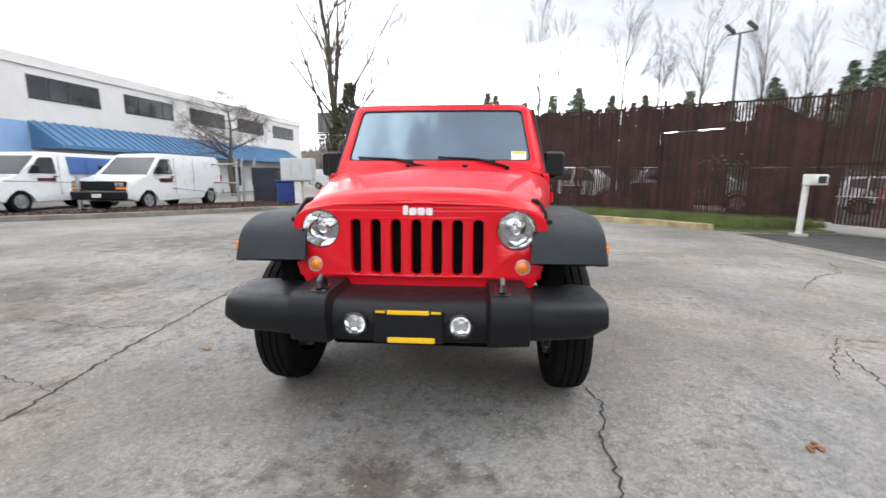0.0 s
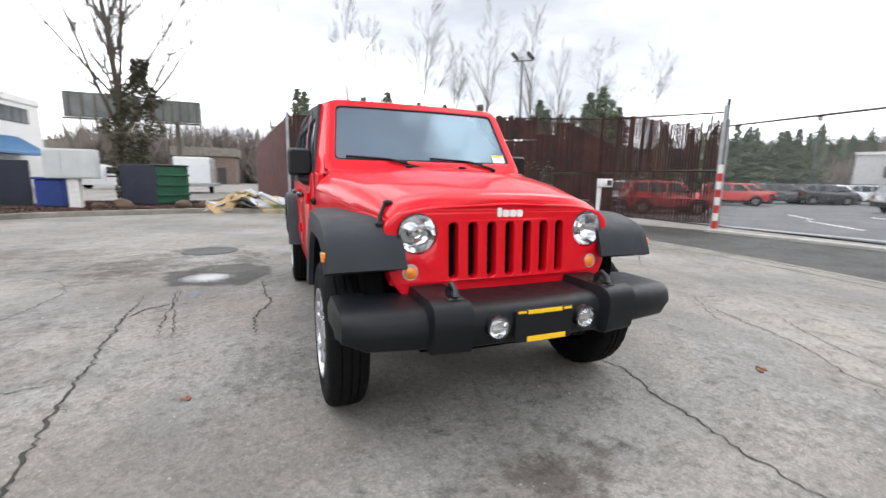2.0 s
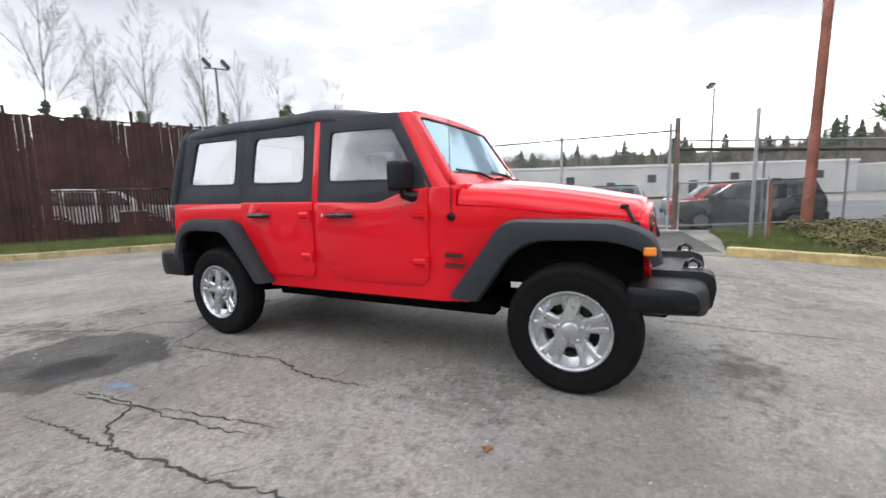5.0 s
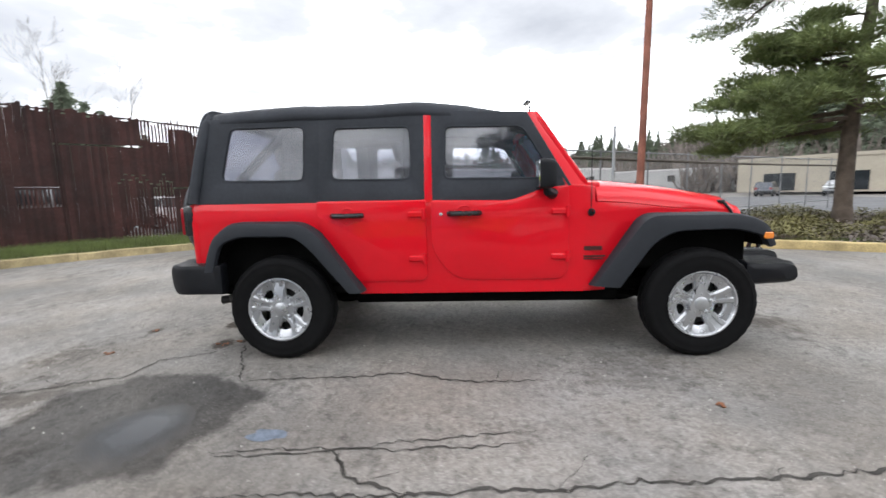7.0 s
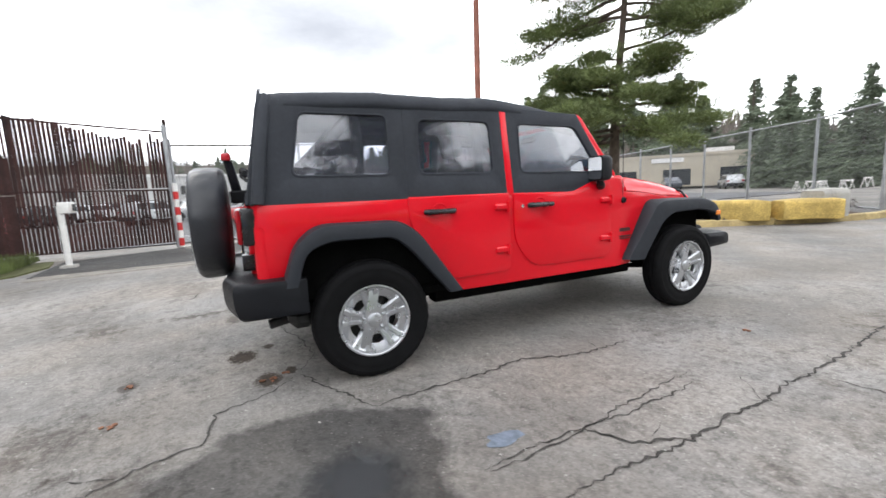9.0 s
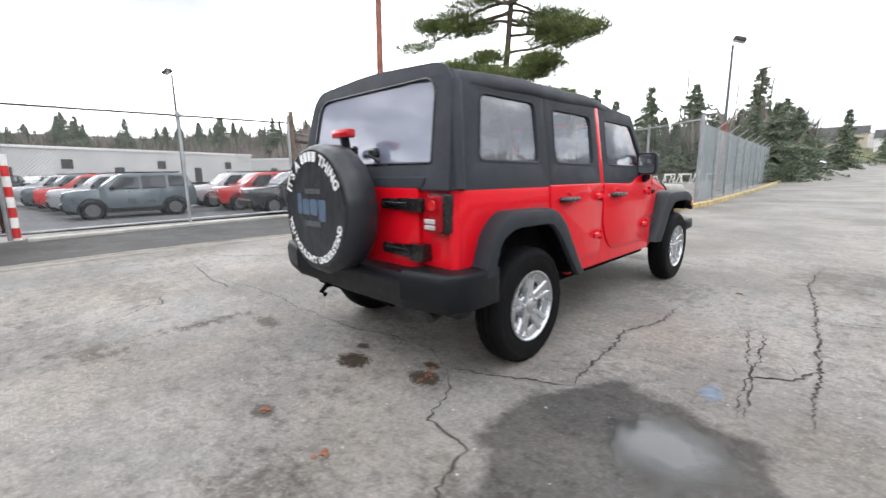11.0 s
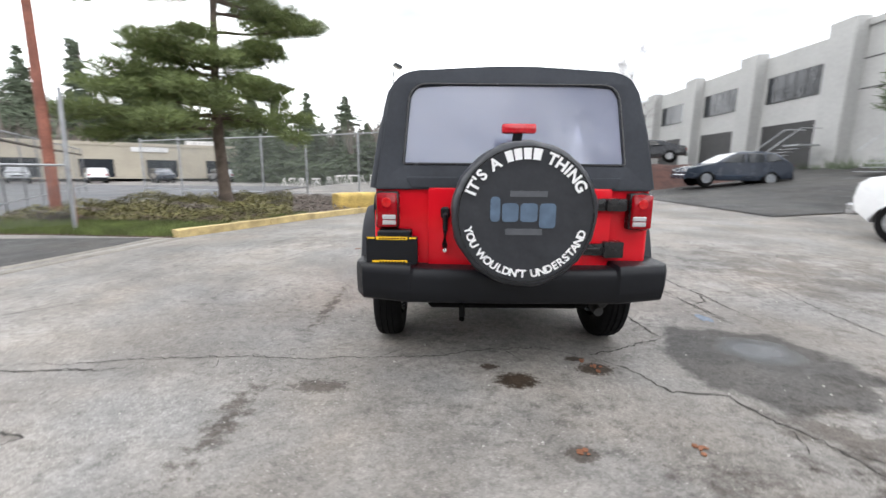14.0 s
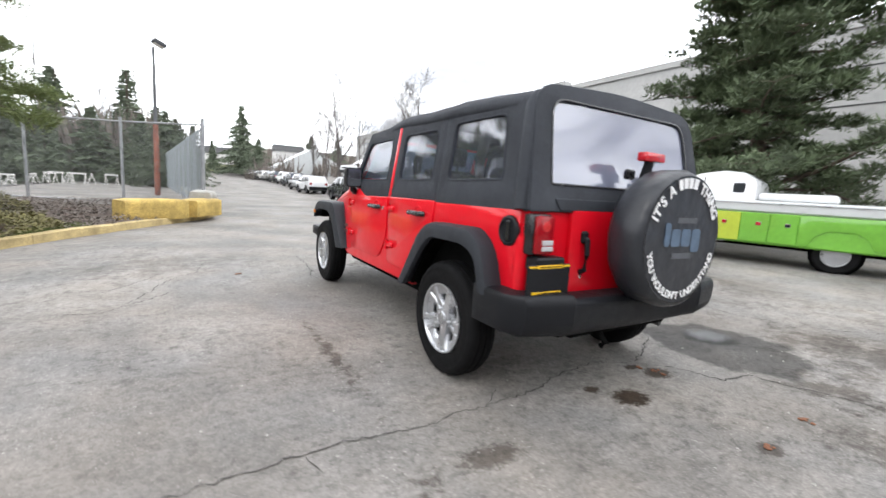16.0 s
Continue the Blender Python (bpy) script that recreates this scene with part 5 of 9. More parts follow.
def wire_fence(name, label, pts, top, rails, base=0.05, post_gap=3.2, post_r=0.035, extra=0.0, material="steel", arms=0.0):
    f = thing(name, label, "fence", at=(*pts[0], 0))
    sets, posts = [], []
    for a, b in zip(pts, pts[1:]):
        va, vb = Vector(a), Vector(b)
        n = max(1, round((vb - va).length / post_gap))
        posts += [va.lerp(vb, k / n) for k in range(n)]
        sets.append(wires(a, b, base, top))
        for z in rails:
            bm = bmesh.new()
            tube(bm, [(*a, z), (*b, z)], 0.024, 8)
            part("rail", bm, material, f)
    posts.append(Vector(pts[-1]))
    for p in posts:
        bm = bmesh.new()
        tube(bm, [(p.x, p.y, -0.5), (p.x, p.y, top + extra + 0.08)], post_r, 10)
        if arms:
            tube(bm, [(p.x, p.y, top), (p.x - arms, p.y, top + 0.32)], 0.02, 6)
        part("post", bm, material, f)
    tagged(part("woven_wire", merge_arrays(sets), "wire", f, "woven wire mesh"), kind="stuff")
    return f


SLAT = {}


def slat_mesh(h):
    h = round(h, 2)
    if h not in SLAT:
        bm = boxed(-0.0375, 0.0375, -0.004, 0.004, 0.0, h)
        SLAT[h] = finish(bm)
        SLAT[h].materials.append(M["slat"])
    return SLAT[h]


brown = thing("slatted_fence", "tall brown slatted fence with gaps and broken slats", "fence", at=(*FENCE_N[0], 0))
rnd = random.Random(17)
dist = 0.0
tops = {0: 3.55, 1: 3.35, 2: 3.15, 3: 3.0}
for k, (a, b) in enumerate(zip(FENCE_N, FENCE_N[1:])):
    va, vb = Vector(a), Vector(b)
    L = (vb - va).length
    ang = math.degrees(math.atan2(vb.y - va.y, vb.x - va.x))
    n = int(L / 0.0745)
    for j in range(n):
        f = (j + 0.5) / n
        p = va.lerp(vb, f)
        top = tops[k] + (tops[k + 1] - tops[k]) * f + rnd.choice((0, 0, 0, 0.02, -0.02, 0.06))
        u = dist + f * L
        spans = [(0.18, top, 1.0)]
        jag = rnd.choice((0.0, 0.0, 0.04, 0.08, 0.16)) * (0.6 if u > 3 else 0.3)
        if 3.3 < u < 6.3 or 1.0 < u < 1.5:
            low = 0.95 if 4.6 < u < 5.3 else 0.62 + 0.12 * rnd.random()
            spans = [(0.18, low, 1.0), (low, 1.55, rnd.choice((0.62, 0.70, 0.78, 0.95))), (1.58, top - jag, 1.0)]
        elif 6.95 < u < 7.7:
            spans = [(0.18, 1.06, 1.0), (1.06, 1.50, rnd.choice((0.55, 0.62, 0.9))), (1.53, top - jag, 1.0)]
        elif 7.7 < u < 8.85:
            spans = [(0.18, 2.52, 1.0), (2.555, top - jag, 1.0)]
        elif 8.85 < u < 10.0:
            cut = 1.45 + 0.4 * rnd.random()
            spans = [(0.18, 0.45 + 0.3 * rnd.random(), 0.8), (0.5, cut, 0.96 if u < 9.55 else rnd.choice((0.62, 0.72, 0.85))), (cut + 0.03, 2.52 if u < 9.4 else 2.7, 1.0), (2.555 if u < 9.4 else 2.7, top - jag, 0.72 if u > 9.4 else 1.0)]
        elif 10.0 < u <= 11.9:
            edge = min(3.05, 3.3 - (u - 10.0) * 0.55)
            spans = [(0.18, 1.46, 1.0), (1.49, edge, 1.0), (edge, top - jag * 0.4, 0.56)]
        elif u > 11.9:
            hi = top - max(0.0, (u - 12.4) * 0.22) * rnd.uniform(0.7, 1.2) if u < 14.4 else top - rnd.choice((0.1, 0.2, 0.3))
            slim = 0.80
            spans = [(0.15, 0.78, slim), (0.80, 1.52, slim * rnd.choice((1.0, 1.0, 0.8))), (1.55, max(hi, 2.0), rnd.choice((0.78, 0.86, 0.95)))]
        else:
            spans = [(0.18, top - jag, rnd.choice((1.0, 1.0, 1.0, 0.95, 0.86)))]
        if rnd.random() < 0.005:
            spans = spans[:1]
        tilt = rnd.uniform(-0.12, 0.12) + (rnd.choice((-0.3, 0.3)) if rnd.random() < 0.03 else 0.0)
        for z0, z1, slim in spans:
            if z1 - z0 < 0.1:
                continue
            ob = new("slat", slat_mesh(round((z1 - z0) * 50) / 50))
            ob.parent = brown
            ob.matrix_parent_inverse = brown.matrix_basis.inverted()
            ob.matrix_basis = pose(p.x, p.y, z0, 0, tilt, ang) @ Matrix.Translation((0, rnd.uniform(-0.006, 0.006), 0)) @ Matrix.Diagonal((slim, 1, 1, 1))
    for j in range(max(1, round(L / 3.0)) + (1 if k == 2 else 0)):
        q = va.lerp(vb, j / max(1, round(L / 3.0)))
        bm = bmesh.new()
        tube(bm, [(q.x, q.y, -0.1), (q.x, q.y, tops[k] + 0.12)], 0.04, 10)
        part("post", bm, "steel" if j + k == 0 else "slat", brown)
    for z0, z1 in ((tops[k] - 0.04, tops[k + 1] - 0.04), (1.55, 1.5)):
        bm = bmesh.new()
        tube(bm, [(*(va + Vector((0, 0.05))), z0), (*(vb + Vector((0, 0.05))), z1)], 0.022, 8)
        part("rail", bm, "slat", brown)
    dist += L

side = thing("slatted_side_fence", "reddish brown slatted fence running back from the corner", "fence", at=(-0.5, 15.6, 0))
vs, fs = [], []
for j in range(230):
    f = j / 230
    x, y = -0.52 - 1.7 * f, 15.7 + 19.0 * f
    top = 3.5 + 0.04 * rnd.uniform(-1, 1)
    i = len(vs)
    vs += [(x, y, 0.1), (x - 0.006, y + 0.070, 0.1), (x - 0.006, y + 0.070, top), (x, y, top), (x - 0.01, y, 0.1), (x - 0.016, y + 0.07, 0.1), (x - 0.016, y + 0.07, top), (x - 0.01, y, top)]
    fs += [(i, i + 1, i + 2, i + 3), (i + 4, i + 7, i + 6, i + 5), (i + 3, i + 2, i + 6, i + 7), (i, i + 3, i + 7, i + 4)]
tagged(part("slats", from_arrays(vs, fs), "slat_red", side, "reddish brown slats"), kind="stuff")
for j in range(7):
    bm = bmesh.new()
    tube(bm, [(-0.45 - 1.7 * j / 6, 15.6 + 19.0 * j / 6, -0.1), (-0.45 - 1.7 * j / 6, 15.6 + 19.0 * j / 6, 3.66)], 0.045, 10)
    part("post", bm, "steel", side)

gatef = wire_fence("chain_link_gate", "long galvanised chain-link gate fence with a top cable", [(9.57, 5.35), (9.95, 2.15), (10.19, -0.89)], 2.62, (0.12,), 0.10, 3.3, 0.036, 0.08)
bm = bmesh.new()
tube(bm, [(9.57, 5.35, 2.62), (9.95, 2.15, 2.68), (10.19, -0.89, 2.72)], 0.026, 6)
part("top_cable", bm, "bark_dark", gatef)
bm = boxed(9.86, 10.04, 2.09, 2.21, 2.64, 2.72, 0.01)
part("pulley", bm, "steel", gatef)
bm = bmesh.new()
tube(bm, [(9.50, 5.42, -0.1), (9.50, 5.42, 3.12)], 0.055, 12)
gp = part("gate_post", bm, "steel", gatef, "tall galvanised gate post")
for j in range(8):
    part("tape_band", lathe(bmesh.new(), [(0.062, 0.0), (0.062, 0.2)], 16, pose(9.43, 5.33, 0.05 + j * 0.2)), "red_stripe" if j % 2 == 0 else "white_stripe", gp)
part("tape_core", lathe(bmesh.new(), [(0.05, 0.0), (0.058, 0.01), (0.058, 1.66), (0.0, 1.67)], 16, pose(9.43, 5.33, 0)), "white_stripe", gp)
for x, y, z in ((10.19, -0.89, 3.05), (10.05, -0.72, 2.9)):
    bm = bmesh.new()
    tube(bm, [(x, y, -0.1), (x, y, z)], 0.07 if z > 3 else 0.04, 12)
    part("end_post", bm, "grey_wood" if z > 3 else "steel", gatef, "weathered brown end post" if z > 3 else "galvanised end post")
wire_fence("lot_fence", "galvanised chain-link fence with three rails round the sales lot", [(10.19, -0.89), (13.08, -5.33), (17.4, -11.9), (24.0, -22.0)], 2.45, (2.44, 0.12), 0.1, 2.7, 0.030, material="wire")
bm = bmesh.new()
tube(bm, [(10.19, -0.89, 2.22), (13.08, -5.33, 2.16), (17.4, -11.9, 2.10), (24.0, -22.0, 2.1)], 0.05, 8)
beam = thing("gate_beam", "dark steel gate beam along the fence", "beam", at=(10.19, -0.89, 0))
part("beam", bm, "bark_dark", beam)
wire_fence("yard_fence", "tall chain-link yard fence with white posts", [(1.86, -11.15), (4.2, -13.0), (6.9, -14.2), (12.0, -16.4), (18.0, -19.0)], 2.85, (2.84, 0.15), 0.1, 2.7, 0.045, 0.05)
grey = thing("road_fence", "grey slatted fence along the road with barbed-wire arms", "fence", at=(1.9, -11.2, 0))
vs, fs = [], []
for j in range(300):
    f = j / 300
    x, y = 1.90 + 1.9 * f, -11.2 - 26.0 * f
    i = len(vs)
    h0 = height(x, y)
    vs += [(x, y, h0 + 0.15), (x + 0.005, y - 0.068, h0 + 0.15), (x + 0.005, y - 0.068, h0 + 2.75), (x, y, h0 + 2.75)]
    fs.append((i, i + 1, i + 2, i + 3))
tagged(part("slats", from_arrays(vs, fs), "mesh_grey", grey, "blue-grey slats"), kind="stuff")
for j in range(10):
    x, y = 1.86 + 1.9 * j / 9, -11.2 - 26.0 * j / 9
    bm = bmesh.new()
    h0 = height(x, y)
    tube(bm, [(x - 0.03, y, -0.1), (x - 0.03, y, h0 + (3.05 if j == 0 else 2.8))], 0.045, 10)
    tube(bm, [(x - 0.03, y, h0 + 2.75), (x - 0.38, y, h0 + 3.05)], 0.02, 6)
    part("post", bm, "steel", grey)

pg = thing("pipe_gate", "galvanised pipe gate standing open beside the vans", "gate", at=(-10.3, 17.6, 0))
GA, GB = Vector((-10.3, 17.6)), Vector((-12.0, 20.6))
for p, top in ((GA, 2.12), (GA.lerp(GB, 0.12), 2.08), (GB, 2.08)):
    bm = bmesh.new()
    tube(bm, [(p.x, p.y, -0.05), (p.x, p.y, top)], 0.05 if p is GA else 0.03, 10)
    part("post", bm, "steel", pg)
for z in (0.25, 1.15, 2.05):
    bm = bmesh.new()
    tube(bm, [(*GA, z), (*GB, z)], 0.026, 8)
    part("rail", bm, "steel", pg)

pole = thing("utility_pole", "tall rust-red steel pole on a concrete footing", "pole", at=(9.28, -3.54, 0))
bm = bmesh.new()
tube(bm, [(9.28, -3.54, 0.1), (9.34, -3.66, 6.0), (9.41, -3.80, 12.5)], [0.112, 0.095, 0.075], 14)
part("shaft", bm, "rust_pole", pole)
part("footing", boxed(9.03, 9.53, -3.79, -3.29, 0.0, 0.30, 0.03), "bark_dark", pole, "dark weathered footing")
bm = bmesh.new()
tube(bm, [(7.78, -2.25, -0.1), (7.70, -2.25, 2.75)], 0.038, 10)
sp = thing("steel_post", "leaning galvanised steel post on the island", "post", at=(7.78, -2.25, 0))
part("shaft", bm, "steel", sp)
bm = bmesh.new()
tube(bm, [(8.05, -2.6, -0.1), (8.05, -2.62, 1.25)], 0.03, 8)
sp = thing("steel_post", "short rusty post beside the tall pole", "post", at=(8.05, -2.6, 0))
part("shaft", bm, "rust_pole", sp)

wire_fence("short_fence", "low chain-link panel with a pipe rail beside the tall pole", [(10.12, -0.98), (8.06, -2.56)], 1.30, (1.30,), 0.08, 2.6, 0.022)


def flood_pole(label, x, y, top, heads, material):
    t = thing("lamp_post", label, "lamp post", at=(x, y, 0))
    bm = bmesh.new()
    tube(bm, [(x, y, -0.2), (x, y, top * 0.5), (x, y, top)], [0.11, 0.09, 0.065], 10)
    if len(heads) > 1:
        tube(bm, [(x - 0.5, y + 0.35, top - 0.05), (x + 0.5, y - 0.35, top - 0.05)], 0.04, 6)
    part("shaft", bm, material, t)
    for dx, dy, tilt in heads:
        m = pose(x + dx, y + dy, top + 0.22, 0, tilt, math.degrees(math.atan2(dy or 0.1, dx or 0.1)))
        h = part("flood_lamp", boxed(-0.30, 0.30, -0.24, 0.24, -0.10, 0.12, 0.04, m), "lamp_black", t, "black box floodlight head")
        part("lamp_glass", boxed(-0.25, 0.25, -0.19, 0.19, -0.115, -0.10, 0.0, m), "lit_lamp", h)
    return t


flood_pole("steel lamp post with two floodlights behind the fence", 14.6, 23.5, 9.1, ((-0.40, 0.28, -48), (0.42, -0.30, 46)), "lamp_grey")
flood_pole("slim lamp post with one head in the sales lot", 35.5, -4.1, 8.6, ((0.3, 0.2, 25),), "lamp_grey")
lp = flood_pole("grey lamp post with a rusty foot beyond the yard fence", 3.67, -22.4, 7.6, ((-0.25, -0.1, 20),), "lamp_grey")
bm = bmesh.new()
tube(bm, [(3.67, -22.4, -0.2), (3.67, -22.4, 3.7)], [0.135, 0.118], 10)
part("sleeve", bm, "rust_pole", lp, "rust-brown lower sleeve")
flood_pole("slim lamp post far across the sales lot", 60.0, 30.0, 9.0, ((0.4, 0.2, 25), (-0.4, -0.2, -25)), "lamp_grey")

kp = thing("keypad_post", "white gate keypad post with a small box head", "post", at=(7.05, 6.95, 0.0))
bm = bmesh.new()
tube(bm, [(7.05, 6.95, 0.0), (7.08, 6.96, 1.20)], 0.055, 12)
part("stem", bm, "white_stripe", kp)
part("box_head", boxed(7.00, 7.38, 6.80, 6.98, 1.06, 1.28, 0.02, seg=2), "white_stripe", kp, "white metal box")
part("keypad", boxed(7.18, 7.33, 6.785, 6.80, 1.10, 1.24, 0.01), "door_dark", kp, "dark keypad recess")
part("footing", boxed(6.93, 7.17, 6.83, 7.07, -0.02, 0.06, 0.01), "concrete", kp)


def barrier(label, ax, ay, bx, by, w, h, mats):
    t = thing("concrete_barrier", label, "barrier", "barriers at the corner", at=(ax, ay, 0))
    a, b = Vector((ax, ay)), Vector((bx, by))
    L, ang = (b - a).length, math.degrees(math.atan2(by - ay, bx - ax))
    bm = bmesh.new()
    rings = []
    for u in np.linspace(0, L, 8):
        e = 0.03 if u in (0, L) else 0.0
        rings.append([(u, y, z) for y, z in rounded([(-w / 2 + e, 0.0), (w / 2 - e, 0.0), (w / 2 - e, h * 0.85), (w * 0.40, h - e), (-w * 0.40, h - e), (-w / 2 + e, h * 0.85)], 0.03, 2)])
    loft(bm, rings)
    for v in bm.verts:
        v.co += Vector((1, 1, 1)) * 0.02 * noise.noise(v.co * 2.1 + Vector((ax, 0, 0)))
    bmesh.ops.transform(bm, matrix=pose(ax, ay, 0.12, 0, 0, ang), verts=bm.verts)
    part("block", bm, mats, t)
    return t


barrier("chipped yellow concrete barrier block on the kerb", 3.62, -6.45, 2.42, -7.35, 0.52, 0.47, "yellow_block")
barrier("yellow and bare concrete barrier block on the kerb", 2.30, -7.45, 1.68, -8.55, 0.52, 0.46, "yellow_block")
barrier("bare grey concrete barrier block at the corner", 2.02, -8.25, 1.85, -8.95, 0.60, 0.66, "concrete")


# ---- buildings ----
def facade(t, ax, ay, bx, by, turned=False):
    """A thick wall from a to b, its outer face on that line; returns a map from (along, out, up)."""
    a, b = Vector((ax, ay, 0)), Vector((bx, by, 0))
    d = (b - a).normalized()
    n = Vector((-d.y, d.x, 0)) if turned else Vector((d.y, -d.x, 0))
    L = (b - a).length

    def at(u, w, z):
        return a + d * u + n * w + Vector((0, 0, z))
    return at, L


def slab(at, u0, u1, w0, w1, z0, z1):
    bm = bmesh.new()
    c = [at(u, w, z) for z in (z0, z1) for u, w in ((u0, w0), (u1, w0), (u1, w1), (u0, w1))]
    v = [bm.verts.new(p) for p in c]
    for f in ((0, 3, 2, 1), (4, 5, 6, 7), (0, 1, 5, 4), (1, 2, 6, 5), (2, 3, 7, 6), (3, 0, 4, 7)):
        bm.faces.new([v[i] for i in f])
    return bm


def window_unit(at, t, u0, u1, z0, z1, panes, frame_mat="door_dark", glass_mat="window_dark"):
    w = part("window", slab(at, u0, u1, -0.02, 0.03, z0, z1), frame_mat, t)
    step = (u1 - u0) / panes
    for k in range(panes):
        part("pane", slab(at, u0 + k * step + 0.05, u0 + (k + 1) * step - 0.05, 0.03, 0.045, z0 + 0.06, z1 - 0.06), glass_mat, w)
    return w


office = thing("office_building", "white two-storey building with a blue metal awning", "building", at=(-21.8, 17, 0))
at, L = facade(office, -18.85, 44.0, -23.5, 4.0, True)
part("wall", slab(at, 0, L, -9.0, 0.0, 0.0, 6.85), "white_wall", office, "white painted walls")
part("parapet", slab(at, -0.05, L, -9.1, 0.10, 6.6, 7.1), "white_wall", office, "pale parapet band")
part("blue_plinth", slab(at, L - 13.8, L, 0.0, 0.04, 0.0, 3.9), "blue_wall", office, "blue painted lower wall")
for k in range(7):
    u = L - 13.9 - 3.85 - k * 5.25
    if u > 0.5:
        window_unit(at, office, u, u + 3.7, 5.05, 6.2, 4)
aw = bmesh.new()
u0, u1 = 3.0, L - 13.85
pr = [at(u0, 0.0, 3.95), at(u0, 1.9, 2.75), at(u0, 1.9, 2.58), at(u0, 0.0, 2.58)]
qr = [at(u1, 0.0, 3.95), at(u1, 1.9, 2.75), at(u1, 1.9, 2.58), at(u1, 0.0, 2.58)]
loft(aw, [pr, qr])
awn = part("awning", aw, "blue_metal", office, "blue standing-seam metal awning")
for k in range(48):
    u = u0 + (u1 - u0) * (k + 0.5) / 48
    bm = bmesh.new()
    loft(bm, [[at(u - 0.02, 0.0, 3.95), at(u + 0.02, 0.0, 3.95), at(u + 0.02, 0.0, 4.02), at(u - 0.02, 0.0, 4.02)], [at(u - 0.02, 1.9, 2.75), at(u + 0.02, 1.9, 2.75), at(u + 0.02, 1.9, 2.82), at(u - 0.02, 1.9, 2.82)]])
    part("seam", bm, "blue_metal", awn)
for k in range(8):
    u = 4.0 + k * 3.1
    window_unit(at, office, u, u + 1.9, 0.5, 2.1, 2)
part("door", slab(at, 2.6, 3.6, 0.0, 0.05, 0.0, 2.1), "door_dark", office)

conc = thing("concrete_building", "grey cast-concrete warehouse with piers and dark windows", "building", at=(-22.5, -20, 1.7))
at, L = facade(conc, -22.6, 6.0, -22.6, -66.0)
part("wall", slab(at, 0, L, 0.0, 14.0, 0.0, 9.3), "grey_wall", conc, "cast concrete wall")
part("parapet", slab(at, 0, 24.6, -0.12, 0.3, 9.2, 9.55), "grey_wall", conc)
for z in (5.9, 7.5):
    part("joint", slab(at, 0, 24.6, -0.025, 0.01, z, z + 0.06), "door_dark", conc)
for k in range(6):
    u = 24.6 + k * 7.4
    part("pier", slab(at, u, u + 1.7, -0.75, 0.1, 0.0, 9.75 - 0.1 * k), "grey_wall", conc, "projecting concrete pier")
    flip = lambda a, b, c: at(a, -b, c)
    window_unit(flip, conc, u + 2.0, u + 7.0, 6.1, 7.9, 6)
    part("dock_opening", slab(at, u + 2.0, u + 7.0, -0.03, 0.05, 1.6, 4.6), "door_dark", conc, "dark loading dock opening")
for u in (18.2, 25.2):
    st = part("stair", slab(at, u, u + 1.2, -2.4, -1.2, 2.9, 3.0), "steel", conc, "outside steel stair")
    for j in range(8):
        part("tread", slab(at, u, u + 1.2, -2.4 - 0.26 * (j + 1), -2.4 - 0.26 * j, 2.9 - 0.19 * (j + 1), 2.94 - 0.19 * (j + 1)), "steel", st)
    for uu in (u, u + 1.16):
        bm = bmesh.new()
        tube(bm, [at(uu, -1.2, 3.9), at(uu, -2.4, 3.9), at(uu, -4.5, 2.3)], 0.025, 6)
        part("handrail", bm, "steel", st)

wh = thing("warehouse", "long low pale warehouse across the sales lot", "building", at=(70, 10, 0))
at, L = facade(wh, 84.0, -28.0, 60.0, 26.0)
part("wall", slab(at, 0, L, 0.0, 14.0, 0.0, 4.7), "lot_wall", wh)
part("roof_edge", slab(at, -0.1, L + 0.1, -0.15, 14.0, 4.7, 5.0), "white_wall", wh)
for k in range(9):
    u = 5 + k * 6.3
    part("door" if k % 2 else "window", slab(at, u, u + 1.3, -0.06, 0.02, 0.0 if k % 2 else 2.2, 2.4 if k % 2 else 3.4), "door_dark", wh)
wh2 = thing("warehouse", "low pale warehouse behind the lot fence", "building", at=(60, -40, 0))
at, L = facade(wh2, 62.0, -62.0, 92.0, -30.0)
part("wall", slab(at, 0, L, 0.0, 12.0, 0.0, 4.2), "lot_wall", wh2)
part("roof_edge", slab(at, -0.1, L, -0.15, 12.0, 4.2, 4.45), "white_wall", wh2)
for k in range(6):
    part("door", slab(at, 5 + k * 6.5, 6.3 + k * 6.5, -0.05, 0.02, 0.0 if k % 2 else 2.0, 2.4 if k % 2 else 3.2), "door_dark", wh2)

bei = thing("beige_building", "low beige commercial building with dark shopfronts", "building", at=(40, -50, 0))
at, L = facade(bei, 22.5, -62.0, 58.0, -36.0)
part("wall", slab(at, 0, L, 0.0, 16.0, 0.0, 4.4), "beige_wall", bei)
part("parapet", slab(at, -0.1, L, -0.12, 16.0, 4.1, 4.5), "beige_wall", bei)
for k in range(6):
    u = 3.5 + k * 6.8
    part("shopfront", slab(at, u, u + 3.4, -0.05, 0.05, 0.2, 2.4), "window_dark", bei, "dark shopfront glazing")
part("roof_unit", slab(at, 12.0, 15.5, 3.0, 5.0, 4.5, 5.2), "white_wall", bei, "white rooftop unit")
part("sign_band", slab(at, 18.0, 22.0, -0.16, -0.12, 3.4, 4.0), "white_wall", bei, "pale unreadable sign band")

